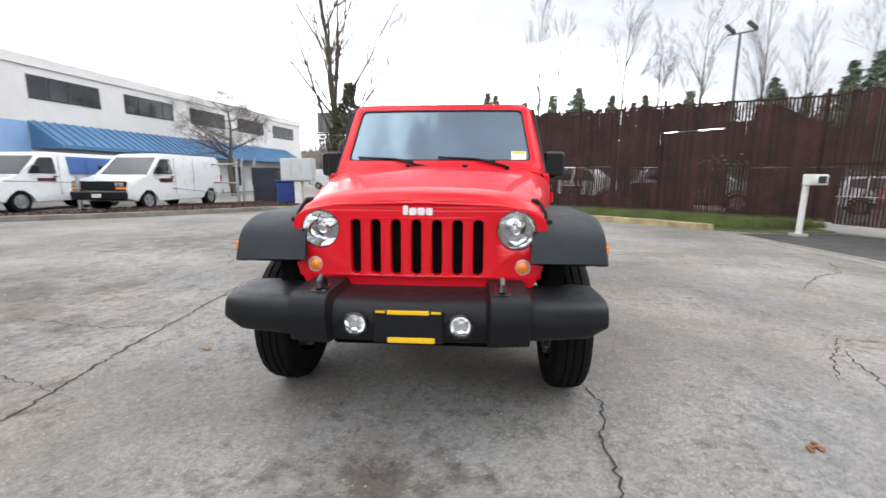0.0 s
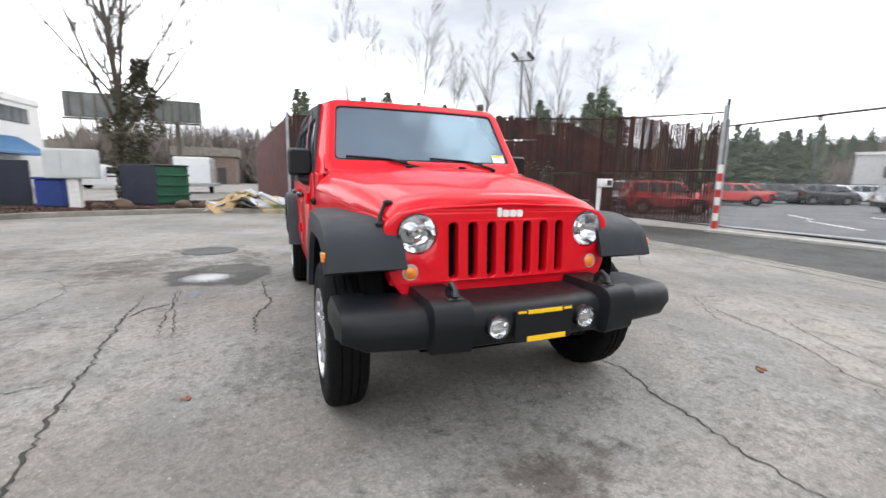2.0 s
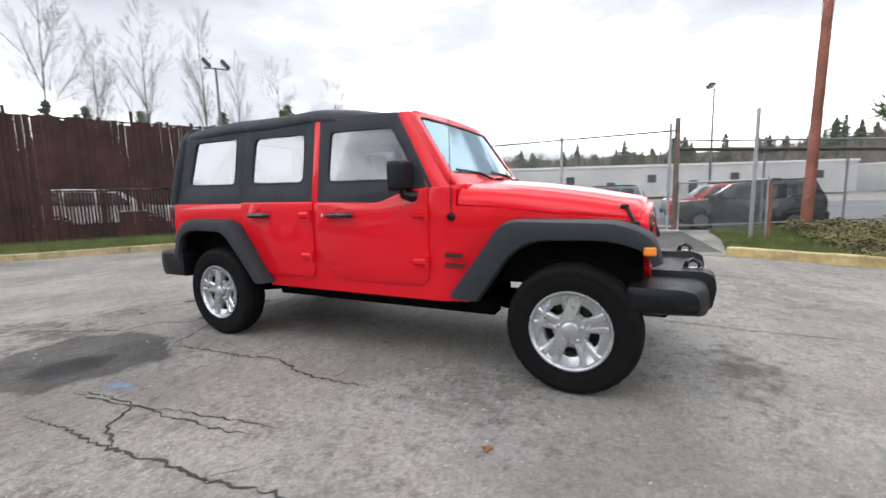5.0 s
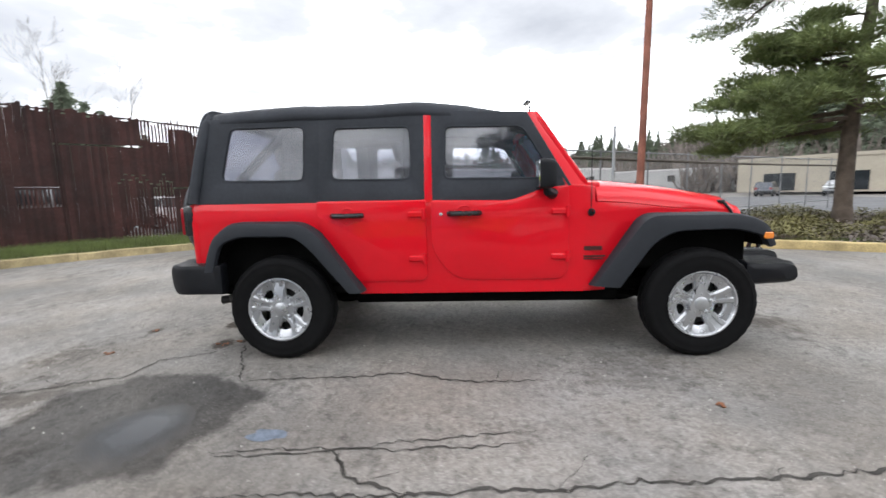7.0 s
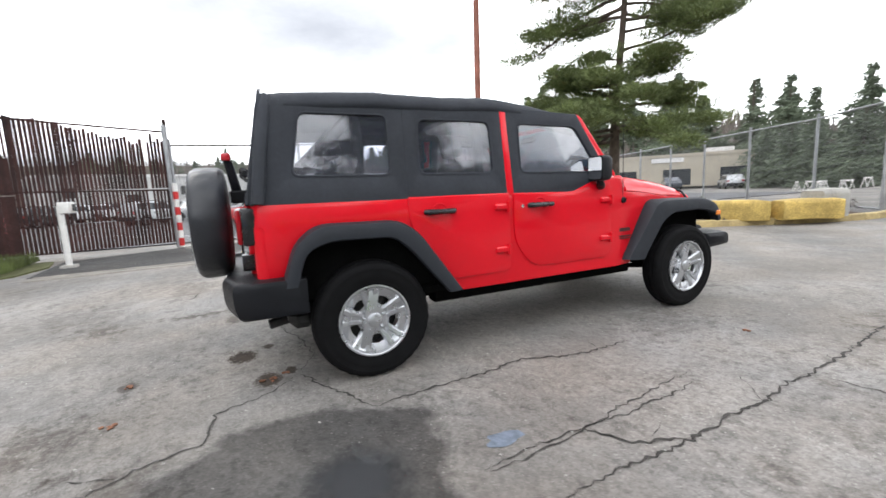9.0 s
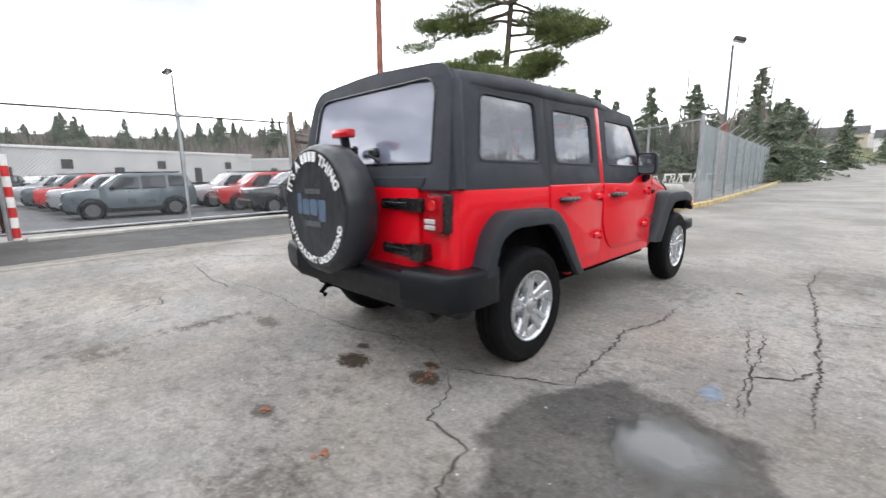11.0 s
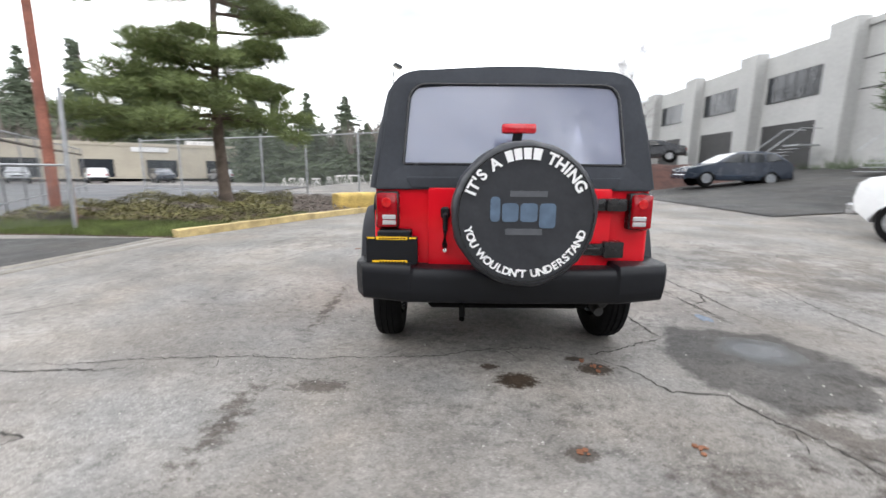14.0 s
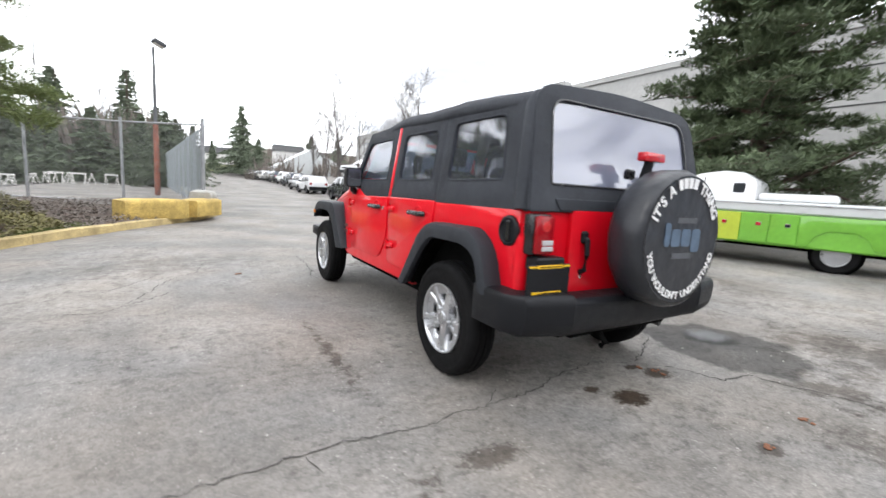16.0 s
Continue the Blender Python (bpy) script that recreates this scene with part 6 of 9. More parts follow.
hs = thing("gabled_house", "pale grey gabled shed on the hillside", "building", at=(-18, -84, height(-18, -84)))
h0 = height(-18, -84) - 1.0
bm = bmesh.new()
prism(bm, [(-27.0, h0), (-12.0, h0), (-12.0, h0 + 2.6), (-19.5, h0 + 6.8), (-27.0, h0 + 2.6)], "y", -90.0, -82.0)
part("wall", bm, "box_grey", hs)
part("door", boxed(-15.2, -13.2, -82.0, -81.9, h0, h0 + 2.0), "blue_panel", hs, "bright blue door")
for k, (x, y, w, d, h) in enumerate(((-6, -150, 9, 6, 4), (6, -165, 12, 6, 5), (-26, -140, 9, 6, 5), (-22, 150, 14, 8, 5), (20, 160, 10, 7, 5), (10, -150, 8, 5, 4))):
    t = thing("distant_house", "small distant house on the hillside", "house", "distant houses", at=(x, y, height(x, y)))
    z = height(x, y) - 0.6
    part("wall", boxed(x - w / 2, x + w / 2, y - d / 2, y + d / 2, z, z + h), "beige_wall" if k % 2 else "white_wall", t)
    bm = bmesh.new()
    prism(bm, [(y - d / 2 - 0.3, z + h), (y + d / 2 + 0.3, z + h), (y, z + h + 2.2)], "x", x - w / 2 - 0.3, x + w / 2 + 0.3)
    part("roof", bm, "door_dark", t, "dark pitched roof")

shed = thing("grey_shed", "long low grey shed below the wooded rise", "building", at=(-9, 72, 0))
part("wall", boxed(-15.0, -6.5, 74.0, 80.0, -0.2, 4.3, 0.02), "grey_wood", shed)
part("roof", boxed(-15.4, -6.1, 73.6, 80.4, 4.3, 5.6, 0.05), "kerb_stain", shed, "dull grey flat roof")
for k in range(3):
    part("door", boxed(-14.4 + k * 2.6, -13.2 + k * 2.6, 73.94, 74.0, 0.0, 2.6), "door_dark", shed, "dark shed doorway")
for x0, x1, y, z0, z1 in ((-24.5, -16.6, 64.5, 8.2, 11.2), (-15.9, -10.0, 66.5, 8.4, 11.2)):
    bb = thing("billboard", "weathered back of a large roadside signboard", "billboard", "roadside signboards", at=((x0 + x1) / 2, y, 0))
    part("panel", boxed(x0, x1, y, y + 0.35, z0, z1, 0.03), "billboard", bb)
    for k in range(6):
        x = x0 + (x1 - x0) * (k + 0.5) / 6
        part("stringer", boxed(x - 0.06, x + 0.06, y - 0.14, y, z0, z1), "bark_dark", bb)
    part("catwalk", boxed(x0, x1, y - 0.9, y, z0 - 0.3, z0 - 0.15), "bark_dark", bb)
    bm = bmesh.new()
    tube(bm, [((x0 + x1) / 2, y + 0.3, -0.2), ((x0 + x1) / 2, y + 0.3, z0)], 0.3, 10)
    part("column", bm, "bark_dark", bb)


# ---- the red off-road car ----
car = thing("off_road_car", "bright red off-road car with black soft top, parked on asphalt", "car", at=(0, 1.5, 0))


def body_x(y, z):
    x = 0.832 if y > 0.8 else 0.832 - (0.8 - y) * 0.197
    return x - max(0.0, z - 1.04) * 0.10


def on_side(s, lift=0.0):
    return lambda u, v, w: (s * (body_x(u, v) + lift + w), u, v)


def on_soft(s, lift=0.0):
    return lambda u, v, w: (s * (0.822 - (v - 1.13) * 0.150 + lift + w), u, v)


# tub: red side walls, back wall, floor
SIDE = [(0.64, 0.475), (0.80, 0.472), (2.37, 0.472), (2.64, 0.85), (2.77, 0.945), (3.22, 0.945), (3.37, 0.88), (3.435, 0.66), (3.56, 0.655),
        (3.56, 1.137), (2.0, 1.128), (1.29, 1.112), (1.07, 1.19), (0.90, 1.205), (0.80, 1.205), (0.72, 1.19), (0.72, 1.085), (0.43, 1.066),
        (0.2, 1.03), (-0.26, 0.99), (-0.37, 0.985), (-0.37, 0.70), (-0.22, 0.80), (-0.12, 0.93), (0.26, 0.945), (0.375, 0.885)]
SIDE_CUTS = ((0, 0.8), (1, 1.04), (0, 0.2))
for s in (-1, 1):
    part("body_side", plate(SIDE, [], 0.04, 0.004, on_side(s, -0.024), 35, SIDE_CUTS), "red", car, "glossy red painted side panel")
bm = bmesh.new()
prism(bm, rounded([(-0.80, 0.60), (0.80, 0.60), (0.80, 1.137), (-0.80, 1.137)], 0.01), "y", 3.565, 3.600)
for s in (-1, 1):
    tube(bm, [(s * 0.788, 3.556, 0.60), (s * 0.788, 3.556, 1.0), (s * 0.780, 3.556, 1.137)], 0.044, 16)
part("back_panel", bm, "red", car)
part("floor_pan", boxed(-0.76, 0.76, 0.62, 3.5, 0.46, 0.52, 0.01), "dark", car, "dark underbody floor")
bm = bmesh.new()
for s in (-1, 1):
    box(bm, s * 0.62 - 0.06, s * 0.62 + 0.06, 0.5, 2.45, 0.36, 0.47, 0.02)
    box(bm, s * 0.45 - 0.05, s * 0.45 + 0.05, -0.5, 3.6, 0.40, 0.50, 0.02)
box(bm, -0.30, 0.30, 0.7, 1.5, 0.30, 0.47, 0.03)
box(bm, -0.45, 0.05, 2.55, 3.35, 0.36, 0.50, 0.05)
part("underframe", bm, "dark", car, "black ladder chassis and skid plates")
for y in (0.0, 2.946):
    bm = bmesh.new()
    tube(bm, [(-0.70, y, 0.365), (0.70, y, 0.365)], 0.042, 12)
    lathe(bm, [(0.0, -0.14), (0.08, -0.12), (0.135, -0.04), (0.135, 0.04), (0.08, 0.12), (0.0, 0.14)], 16, pose(0.18 if y < 1 else 0.0, y, 0.36, 90))
    part("axle", bm, "dark", car, "dark live axle")
    for s in (-1, 1):
        bm = bmesh.new()
        tube(bm, [(s * 0.55, y + 0.08, 0.36), (s * 0.58, y + 0.12, 0.78)], 0.03, 8)
        part("damper", bm, "dark", car, "dark damper")
        bm = bmesh.new()
        tube(bm, [(s * 0.50, y, 0.33), (s * 0.45, y + (0.8 if y < 1 else -0.8), 0.42)], 0.024, 8)
        part("control_arm", bm, "dark", car, "dark control arm")
bm = bmesh.new()
tube(bm, [(-0.52, 2.9, 0.36), (-0.55, 3.35, 0.40), (-0.58, 3.56, 0.37)], 0.032, 10)
box(bm, -0.72, -0.28, 3.28, 3.45, 0.34, 0.48, 0.05)
part("exhaust", bm, "alloy_dark", car, "dull steel exhaust pipe")
part("engine_bay", boxed(-0.58, 0.58, -0.30, 0.62, 0.62, 0.94, 0.04), "dark", car, "dark engine bay")
for s in (-1, 1):
    part("wheel_well", boxed(*sorted((s * 0.68, s * 0.77)), 2.46, 3.5, 0.52, 1.0, 0.02), "dark", car, "black rear wheel well")
    part("wheel_well", boxed(*sorted((s * 0.61, s * 0.71)), -0.36, 0.60, 0.60, 0.88, 0.02), "dark", car, "black front wheel well")

# bonnet
HY = [-0.372, -0.362, -0.33, -0.24, -0.08, 0.10, 0.30, 0.50, 0.70]
HT = [1.056, 1.074, 1.092, 1.108, 1.140, 1.172, 1.200, 1.222, 1.238]
HE = [0.990, 0.992, 0.998, 1.004, 1.016, 1.031, 1.056, 1.081, 1.097]
rings = []
for y, tp, ed in zip(HY, HT, HE):
    hw = body_x(y, 1.0) - 0.004
    half = [(0, tp + 0.022), (0.16, tp + 0.021), (0.30, tp + 0.014), (0.42, tp + 0.002), (hw * 0.80, tp - 0.014), (hw - 0.075, ed + 0.70 * (tp - ed)),
            (hw - 0.03, ed + 0.45 * (tp - ed)), (hw - 0.008, ed + 0.20 * (tp - ed)), (hw, ed)]
    sweep = 0.036 * max(0.0, min(1.0, (-y - 0.05) / 0.3))
    ring = [(-x, y + sweep * (x / hw) ** 2, z) for x, z in half[::-1]] + [(x, y + sweep * (x / hw) ** 2, z) for x, z in half[1:]]
    ring += [(x * 0.985, y + 0.004, z - 0.014) for x, _, z in ring[::-1]]
    rings.append(ring)
bonnet = part("bonnet", loft(bmesh.new(), rings), "red", car, "glossy red bulged bonnet", 50)
for s in (-1, 1):
    bm = bmesh.new()
    tube(bm, [(s * 0.572, -0.250, 1.066), (s * 0.598, -0.268, 1.046), (s * 0.620, -0.290, 1.004), (s * 0.628, -0.310, 0.960)], [0.012, 0.009, 0.009, 0.012], 8)
    box(bm, s * 0.572 - 0.022, s * 0.572 + 0.018, -0.275, -0.225, 1.048, 1.074, 0.008)
    box(bm, s * 0.628 - 0.02, s * 0.628 + 0.02, -0.335, -0.285, 0.945, 0.98, 0.008)
    part("bonnet_latch", bm, "black_plastic", bonnet, "black rubber bonnet latch")
bm = bmesh.new()
for s in (-1, 1):
    box(bm, s * 0.2 - 0.02, s * 0.2 + 0.02, 0.60, 0.66, 1.252, 1.268, 0.006)
part("washer_jets", bm, "black_plastic", bonnet)
bm = boxed(-0.735, 0.735, 0.66, 0.84, 1.08, 1.228, 0.02, seg=2)
cowl = part("cowl", bm, "red", car, "red scuttle panel under the windscreen")
bm = bmesh.new()
for k in range(9):
    box(bm, -0.13 + k * 0.03, -0.115 + k * 0.03, 0.70, 0.76, 1.225, 1.234)
part("vent", bm, "black_plastic", cowl, "black scuttle vent slots")

# grille panel, slots and lamps
GR = rounded([(-0.612, 0.968), (-0.600, 0.74), (-0.52, 0.622), (0.52, 0.622), (0.600, 0.74), (0.612, 0.968), (0.560, 1.014), (0.40, 1.044), (0.0, 1.058), (-0.40, 1.044), (-0.560, 1.014)], 0.05)
slots = [rrect(-0.298 + k * 0.0985 - 0.0315, -0.298 + k * 0.0985 + 0.0315, 0.704, 0.984, 0.028) for k in range(7)]
lamp_holes = [circle(s * 0.471, 0.928, 0.094, 32) for s in (-1, 1)] + [circle(s * 0.504, 0.752, 0.040, 20) for s in (-1, 1)]


def on_grille(u, v, w):
    return (u, -0.392 - w + (v - 0.62) * 0.045 - 0.03 * (1 - (u / 0.612) ** 2) + 0.03, v)


grille = part("grille", plate(GR, slots + lamp_holes, 0.06, 0.008, on_grille), "red", car, "red grille panel with seven upright slots", 40)
part("grille_mesh", boxed(-0.36, 0.36, -0.354, -0.346, 0.66, 1.03), "dark", grille, "black mesh behind the slots")
for s in (-1, 1):
    m = pose(s * 0.471, -0.372, 0.928, 90)
    lamp = part("headlight", lathe(bmesh.new(), [(0.095, 0.010), (0.093, 0.024), (0.090, 0.026), (0.089, 0.020)], 36, m), "black_gloss", grille, "round clear headlight")
    part("reflector", lathe(bmesh.new(), [(0.090, 0.020), (0.078, 0.0), (0.055, -0.03), (0.028, -0.045), (0.027, -0.02), (0.018, -0.012), (0.0, -0.010)], 36, m), "chrome", lamp, "chrome reflector bowl")
    part("glass", lathe(bmesh.new(), [(0.091, 0.022), (0.075, 0.036), (0.045, 0.045), (0.0, 0.050)], 36, m), "lens", lamp)
    m = pose(s * 0.504, -0.384, 0.752, 90)
    turn = part("turn_lamp", lathe(bmesh.new(), [(0.031, 0.0), (0.029, 0.014), (0.020, 0.020), (0.0, 0.022)], 24, m), "amber", grille, "round amber turn lamp")
    part("bezel", lathe(bmesh.new(), [(0.040, 0.000), (0.039, 0.010), (0.033, 0.013), (0.029, 0.010)], 24, m), "white_lens", turn)
bm = bmesh.new()
for cx, cw, ch in ((-0.055, 0.024, 0.046), (-0.020, 0.036, 0.034), (0.020, 0.036, 0.034), (0.058, 0.032, 0.034)):
    prism(bm, rounded([(cx - cw / 2, 0.998), (cx + cw / 2, 0.998), (cx + cw / 2, 0.998 + ch), (cx - cw / 2, 0.998 + ch)], 0.010), "y", -0.394, -0.376)
part("badge", bm, "white_print", grille, "small silver badge shapes")

# front bumper
FB = [(-0.868, -0.545, -0.32, 0.545, 0.620, 0.03), (-0.850, -0.625, -0.29, 0.512, 0.648, 0.03), (-0.76, -0.675, -0.30, 0.480, 0.656, 0.035), (-0.520, -0.690, -0.36, 0.466, 0.656, 0.035),
      (-0.508, -0.728, -0.36, 0.456, 0.690, 0.03), (-0.345, -0.742, -0.36, 0.452, 0.690, 0.03), (-0.328, -0.700, -0.36, 0.456, 0.656, 0.03), (0.0, -0.708, -0.36, 0.454, 0.654, 0.03)]
rings = []
for x, y0, y1, z0, z1, r in FB + [(-f[0], *f[1:]) for f in FB[-2::-1]]:
    rings.append([(x, a, b) for a, b in rounded([(y0 + 0.02, z0 + 0.02), (y0, z1 - 0.09), (y0 + 0.015, z1 - 0.02), (y0 + 0.07, z1), (y1, z1), (y1, z0)], [r, 0.02, 0.03, r, 0.01, 0.01], 3)])
fb = part("front_bumper", loft(bmesh.new(), rings), "black_plastic", car, "grained black plastic front bumper", 40)
bm = bmesh.new()
box(bm, -0.40, 0.40, -0.55, -0.34, 0.40, 0.50, 0.03)
part("air_dam", bm, "dark", fb)
for s in (-1, 1):
    m = pose(s * 0.222, -0.716, 0.566, 90)
    fog = part("fog_lamp", lathe(bmesh.new(), [(0.054, -0.02), (0.053, 0.008), (0.046, 0.012), (0.043, 0.006)], 28, m), "black_gloss", fb, "round clear fog lamp in a black bezel")
    part("reflector", lathe(bmesh.new(), [(0.043, 0.006), (0.033, -0.008), (0.014, -0.014), (0.0, -0.014)], 24, m), "chrome", fog)
    part("glass", lathe(bmesh.new(), [(0.043, 0.010), (0.028, 0.017), (0.0, 0.020)], 24, m), "lens", fog)
    bm = bmesh.new()
    tube(bm, [(s * 0.395, -0.575, 0.680), (s * 0.395, -0.585, 0.725), (s * 0.395, -0.615, 0.742), (s * 0.395, -0.650, 0.725), (s * 0.395, -0.655, 0.700)], [0.016, 0.014, 0.013, 0.013, 0.018], 8)
    box(bm, s * 0.395 - 0.038, s * 0.395 + 0.038, -0.67, -0.55, 0.682, 0.696, 0.008)
    part("tow_hook", bm, "black_gloss", fb, "black steel tow hook")


def number_plate(name, x0, x1, z0, z1, y, out, parent, label):
    """A black dealer plate in a printed surround; out: the way it faces along y."""
    ya, yb = sorted((y, y + out * 0.012))
    p = part(name, boxed(x0, x1, ya, yb, z0, z1, 0.004), "black_plastic", parent, label)
    ya, yb = sorted((y + out * 0.012, y + out * 0.015))
    for za, zb in ((z1 - 0.020, z1 - 0.002), (z0 + 0.002, z0 + 0.026)):
        w = (x1 - x0)
        part("printed_band", boxed(x0 + w * 0.20, x1 - w * 0.20 if za > z0 + 0.05 else x1 - w * 0.12, ya, yb, za, zb, 0.001), "yellow", p, "yellow printed band")
        for k in range(9):
            a = x0 + w * (0.24 + k * 0.058)
            part("writing_bar", boxed(a, a + w * 0.040, min(yb, yb + out * 0.002), max(yb, yb + out * 0.002), za + 0.005, zb - 0.005), "black_plastic", p)
    for a, b in ((0.03, 0.17), (0.83, 0.97)):
        part("side_band", boxed(x0 + (x1 - x0) * a, x0 + (x1 - x0) * b, ya, yb, z1 - 0.014, z1 - 0.005), "yellow", p)
    return p


number_plate("number_plate", -0.142, 0.150, 0.487, 0.632, -0.708, -1, fb, "black dealer plate with yellow printed surround")

# wheel arch flares
FO = open_path([(0.754, 0.515), (0.41, 0.978), (0.333, 1.004), (-0.235, 0.994), (-0.40, 0.93), (-0.452, 0.785)], 0.12)
FI = open_path([(0.545, 0.500), (0.335, 0.800), (0.195, 0.880), (-0.19, 0.888), (-0.365, 0.84), (-0.405, 0.765)], 0.12)
RO = open_path([(3.475, 0.66), (3.389, 0.907), (3.255, 1.010), (2.746, 1.000), (2.62, 0.914), (2.325, 0.500)], 0.12)
RI = open_path([(3.385, 0.660), (3.329, 0.854), (3.185, 0.904), (2.80, 0.897), (2.70, 0.812), (2.435, 0.495)], 0.12)


def flare_mesh(s, outer, inner, front):
    rings = []
    for o, i in zip(resample(outer, 44), resample(inner, 44)):
        xin = (body_x(o.x, 0.9) - 0.05) if front else 0.80
        xo = 0.892 if front else 0.948
        a, b, c, d, e = o, o.lerp(i, 0.10), o.lerp(i, 0.42), o.lerp(i, 0.92), i
        ring = [(xin, a), (xo - 0.045, a), (xo - 0.012, b), (xo, c), (xo - 0.004, d), (xo - 0.03, e), (xo - 0.06, i.lerp(o, 0.25)), (xin, i.lerp(o, 0.55))]
        rings.append([(s * x, p.x, p.y) for x, p in ring])
    return loft(bmesh.new(), rings)


def liner_mesh(s, outer, inner, x0, x1):
    """A dark strip that lines the arch behind its flare."""
    rings = []
    for o, i in zip(resample(outer, 44), resample(inner, 44)):
        p, q = i.lerp(o, 0.10), i.lerp(o, 0.30)
        rings.append([(s * x, c.x, c.y) for x, c in ((x0, p), (x1, p), (x1, q), (x0, q))])
    return loft(bmesh.new(), rings)


for s in (-1, 1):
    f = part("front_flare", flare_mesh(s, FO, FI, True), "flare", car, "grained grey-black plastic wheel arch flare", 45)
    bm = boxed(s * 0.887 - 0.010, s * 0.887 + 0.010, -0.420, -0.362, 0.822, 0.866, 0.006)
    part("side_marker", bm, "amber", f, "small amber side marker lamp")
    part("arch_liner", liner_mesh(s, FO, FI, 0.58, 0.80), "dark", car, "black front wheel arch liner", 45)
    part("arch_liner", liner_mesh(s, RO, RI, 0.62, 0.86), "dark", car, "black rear wheel arch liner", 45)
    part("rear_flare", flare_mesh(s, RO, RI, False), "flare", car, "grained grey-black plastic wheel arch flare", 45)

# doors, handles and hinges
FDOOR = rounded([(1.838, 1.122), (1.840, 0.78), (1.69, 0.572), (0.955, 0.568), (0.905, 0.62), (0.905, 1.203), (1.07, 1.185), (1.29, 1.108)], [0.01, 0.10, 0.12, 0.04, 0.03, 0.01, 0.05, 0.05])
RDOOR = rounded([(1.886, 1.126), (1.886, 0.60), (1.92, 0.566), (2.375, 0.566), (2.62, 0.91), (2.65, 1.0), (2.65, 1.132)], [0.01, 0.03, 0.03, 0.02, 0.06, 0.06, 0.01])
for s in (-1, 1):
    for nm, outl, hy, hinge_y in (("front_door", FDOOR, 1.614, 0.955), ("rear_door", RDOOR, 2.437, 1.945)):
        d = part(nm, plate(outl, [], 0.03, 0.006, on_side(s, -0.006), 35, SIDE_CUTS), "red", car, "glossy red steel half door")
        x = body_x(hy, 1.03) + 0.012
        bm = bmesh.new()
        tube(bm, [(s * x, hy - 0.108, 1.033), (s * (x + 0.03), hy - 0.09, 1.033), (s * (x + 0.034), hy, 1.033), (s * (x + 0.03), hy + 0.085, 1.033), (s * x, hy + 0.108, 1.033)], [0.018, 0.019, 0.018, 0.020, 0.018], 10)
        box(bm, min(s * x, s * (x + 0.024)), max(s * x, s * (x + 0.024)), hy + 0.06, hy + 0.115, 1.014, 1.052, 0.01)
        part("handle", bm, "black_gloss", d, "black door handle")
        lm = pose(s * (x - 0.006), hy, 1.026, 0, 90 * s)
        part("handle_cup", lathe(bmesh.new(), [(0.064, -0.004), (0.062, 0.004), (0.055, 0.005), (0.050, 0.0), (0.030, -0.006), (0.0, -0.008)], 24, lm), "red", d, "red pressed handle cup")
        if nm == "front_door":
            part("lock", lathe(bmesh.new(), [(0.012, 0.0), (0.012, 0.010), (0.0, 0.012)], 12, pose(s * (x - 0.004), 1.775, 1.030, 0, 90 * s)), "chrome", d)
        for hz in (1.032, 0.722):
            bm = bmesh.new()
            xx = body_x(hinge_y, hz)
            box(bm, min(s * xx, s * (xx + 0.026)), max(s * xx, s * (xx + 0.026)), hinge_y - 0.045, hinge_y + 0.065, hz - 0.022, hz + 0.022, 0.010)
            tube(bm, [(s * (xx + 0.02), hinge_y - 0.048, hz - 0.038), (s * (xx + 0.02), hinge_y - 0.048, hz + 0.038)], 0.015, 10)
            part("hinge", bm, "red", d, "red painted outside hinge")
    bm = bmesh.new()
    for ya, yb, za, zb in ((0.668, 0.85, 0.756, 0.786), (0.645, 0.876, 0.708, 0.722), (0.66, 0.86, 0.692, 0.702)):
        x = body_x((ya + yb) / 2, 0.75)
        box(bm, min(s * x, s * (x + 0.0025)), max(s * x, s * (x + 0.0025)), ya, yb, za, zb)
    part("decal", bm, "dark_print", car, "dark printed wing decal bars")
bm = bmesh.new()
lathe(bm, [(0.026, -0.01), (0.026, 0.012), (0.018, 0.022), (0.008, 0.030), (0.006, 0.036)], 14, pose(-0.815, 0.744, 1.018, 0, -70))
tube(bm, [(-0.812, 0.744, 1.03), (-0.815, 0.744, 1.12), (-0.815, 0.746, 1.68)], [0.005, 0.003, 0.0016], 6)
part("aerial", bm, "black_plastic", car, "thin black mast aerial on the wing")

# windscreen with its red surround
def on_screen(u, v, w):
    return (u, 0.775 + v * 0.570 - w * 0.822 - 0.050 * (1 - (u / 0.742) ** 2), 1.218 + v * 0.822 + w * 0.570)


BOW = [(0, k * 0.11) for k in range(-6, 7)]


surround = part("windscreen_surround", plate(rounded([(-0.742, 0.0), (0.742, 0.0), (0.672, 0.612), (-0.672, 0.612)], [0.03, 0.03, 0.07, 0.07]),
                [rounded([(-0.684, 0.075), (0.684, 0.075), (0.630, 0.570), (-0.630, 0.570)], 0.045)], 0.055, 0.010, on_screen, 35, BOW), "red", car, "red painted windscreen surround", 40)
part("windscreen", plate(rounded([(-0.691, 0.07), (0.691, 0.07), (0.636, 0.577), (-0.636, 0.577)], 0.045), [], 0.005, 0.0, lambda u, v, w: on_screen(u, v, w + 0.014), 35, BOW), "windscreen", surround, "tinted windscreen glass")
part("seal", plate(rounded([(-0.688, 0.072), (0.688, 0.072), (0.634, 0.574), (-0.634, 0.574)], 0.045), [rounded([(-0.669, 0.092), (0.669, 0.092), (0.617, 0.556), (-0.617, 0.556)], 0.04)], 0.010, 0.0, lambda u, v, w: on_screen(u, v, w + 0.020), 35, BOW), "black_plastic", surround)
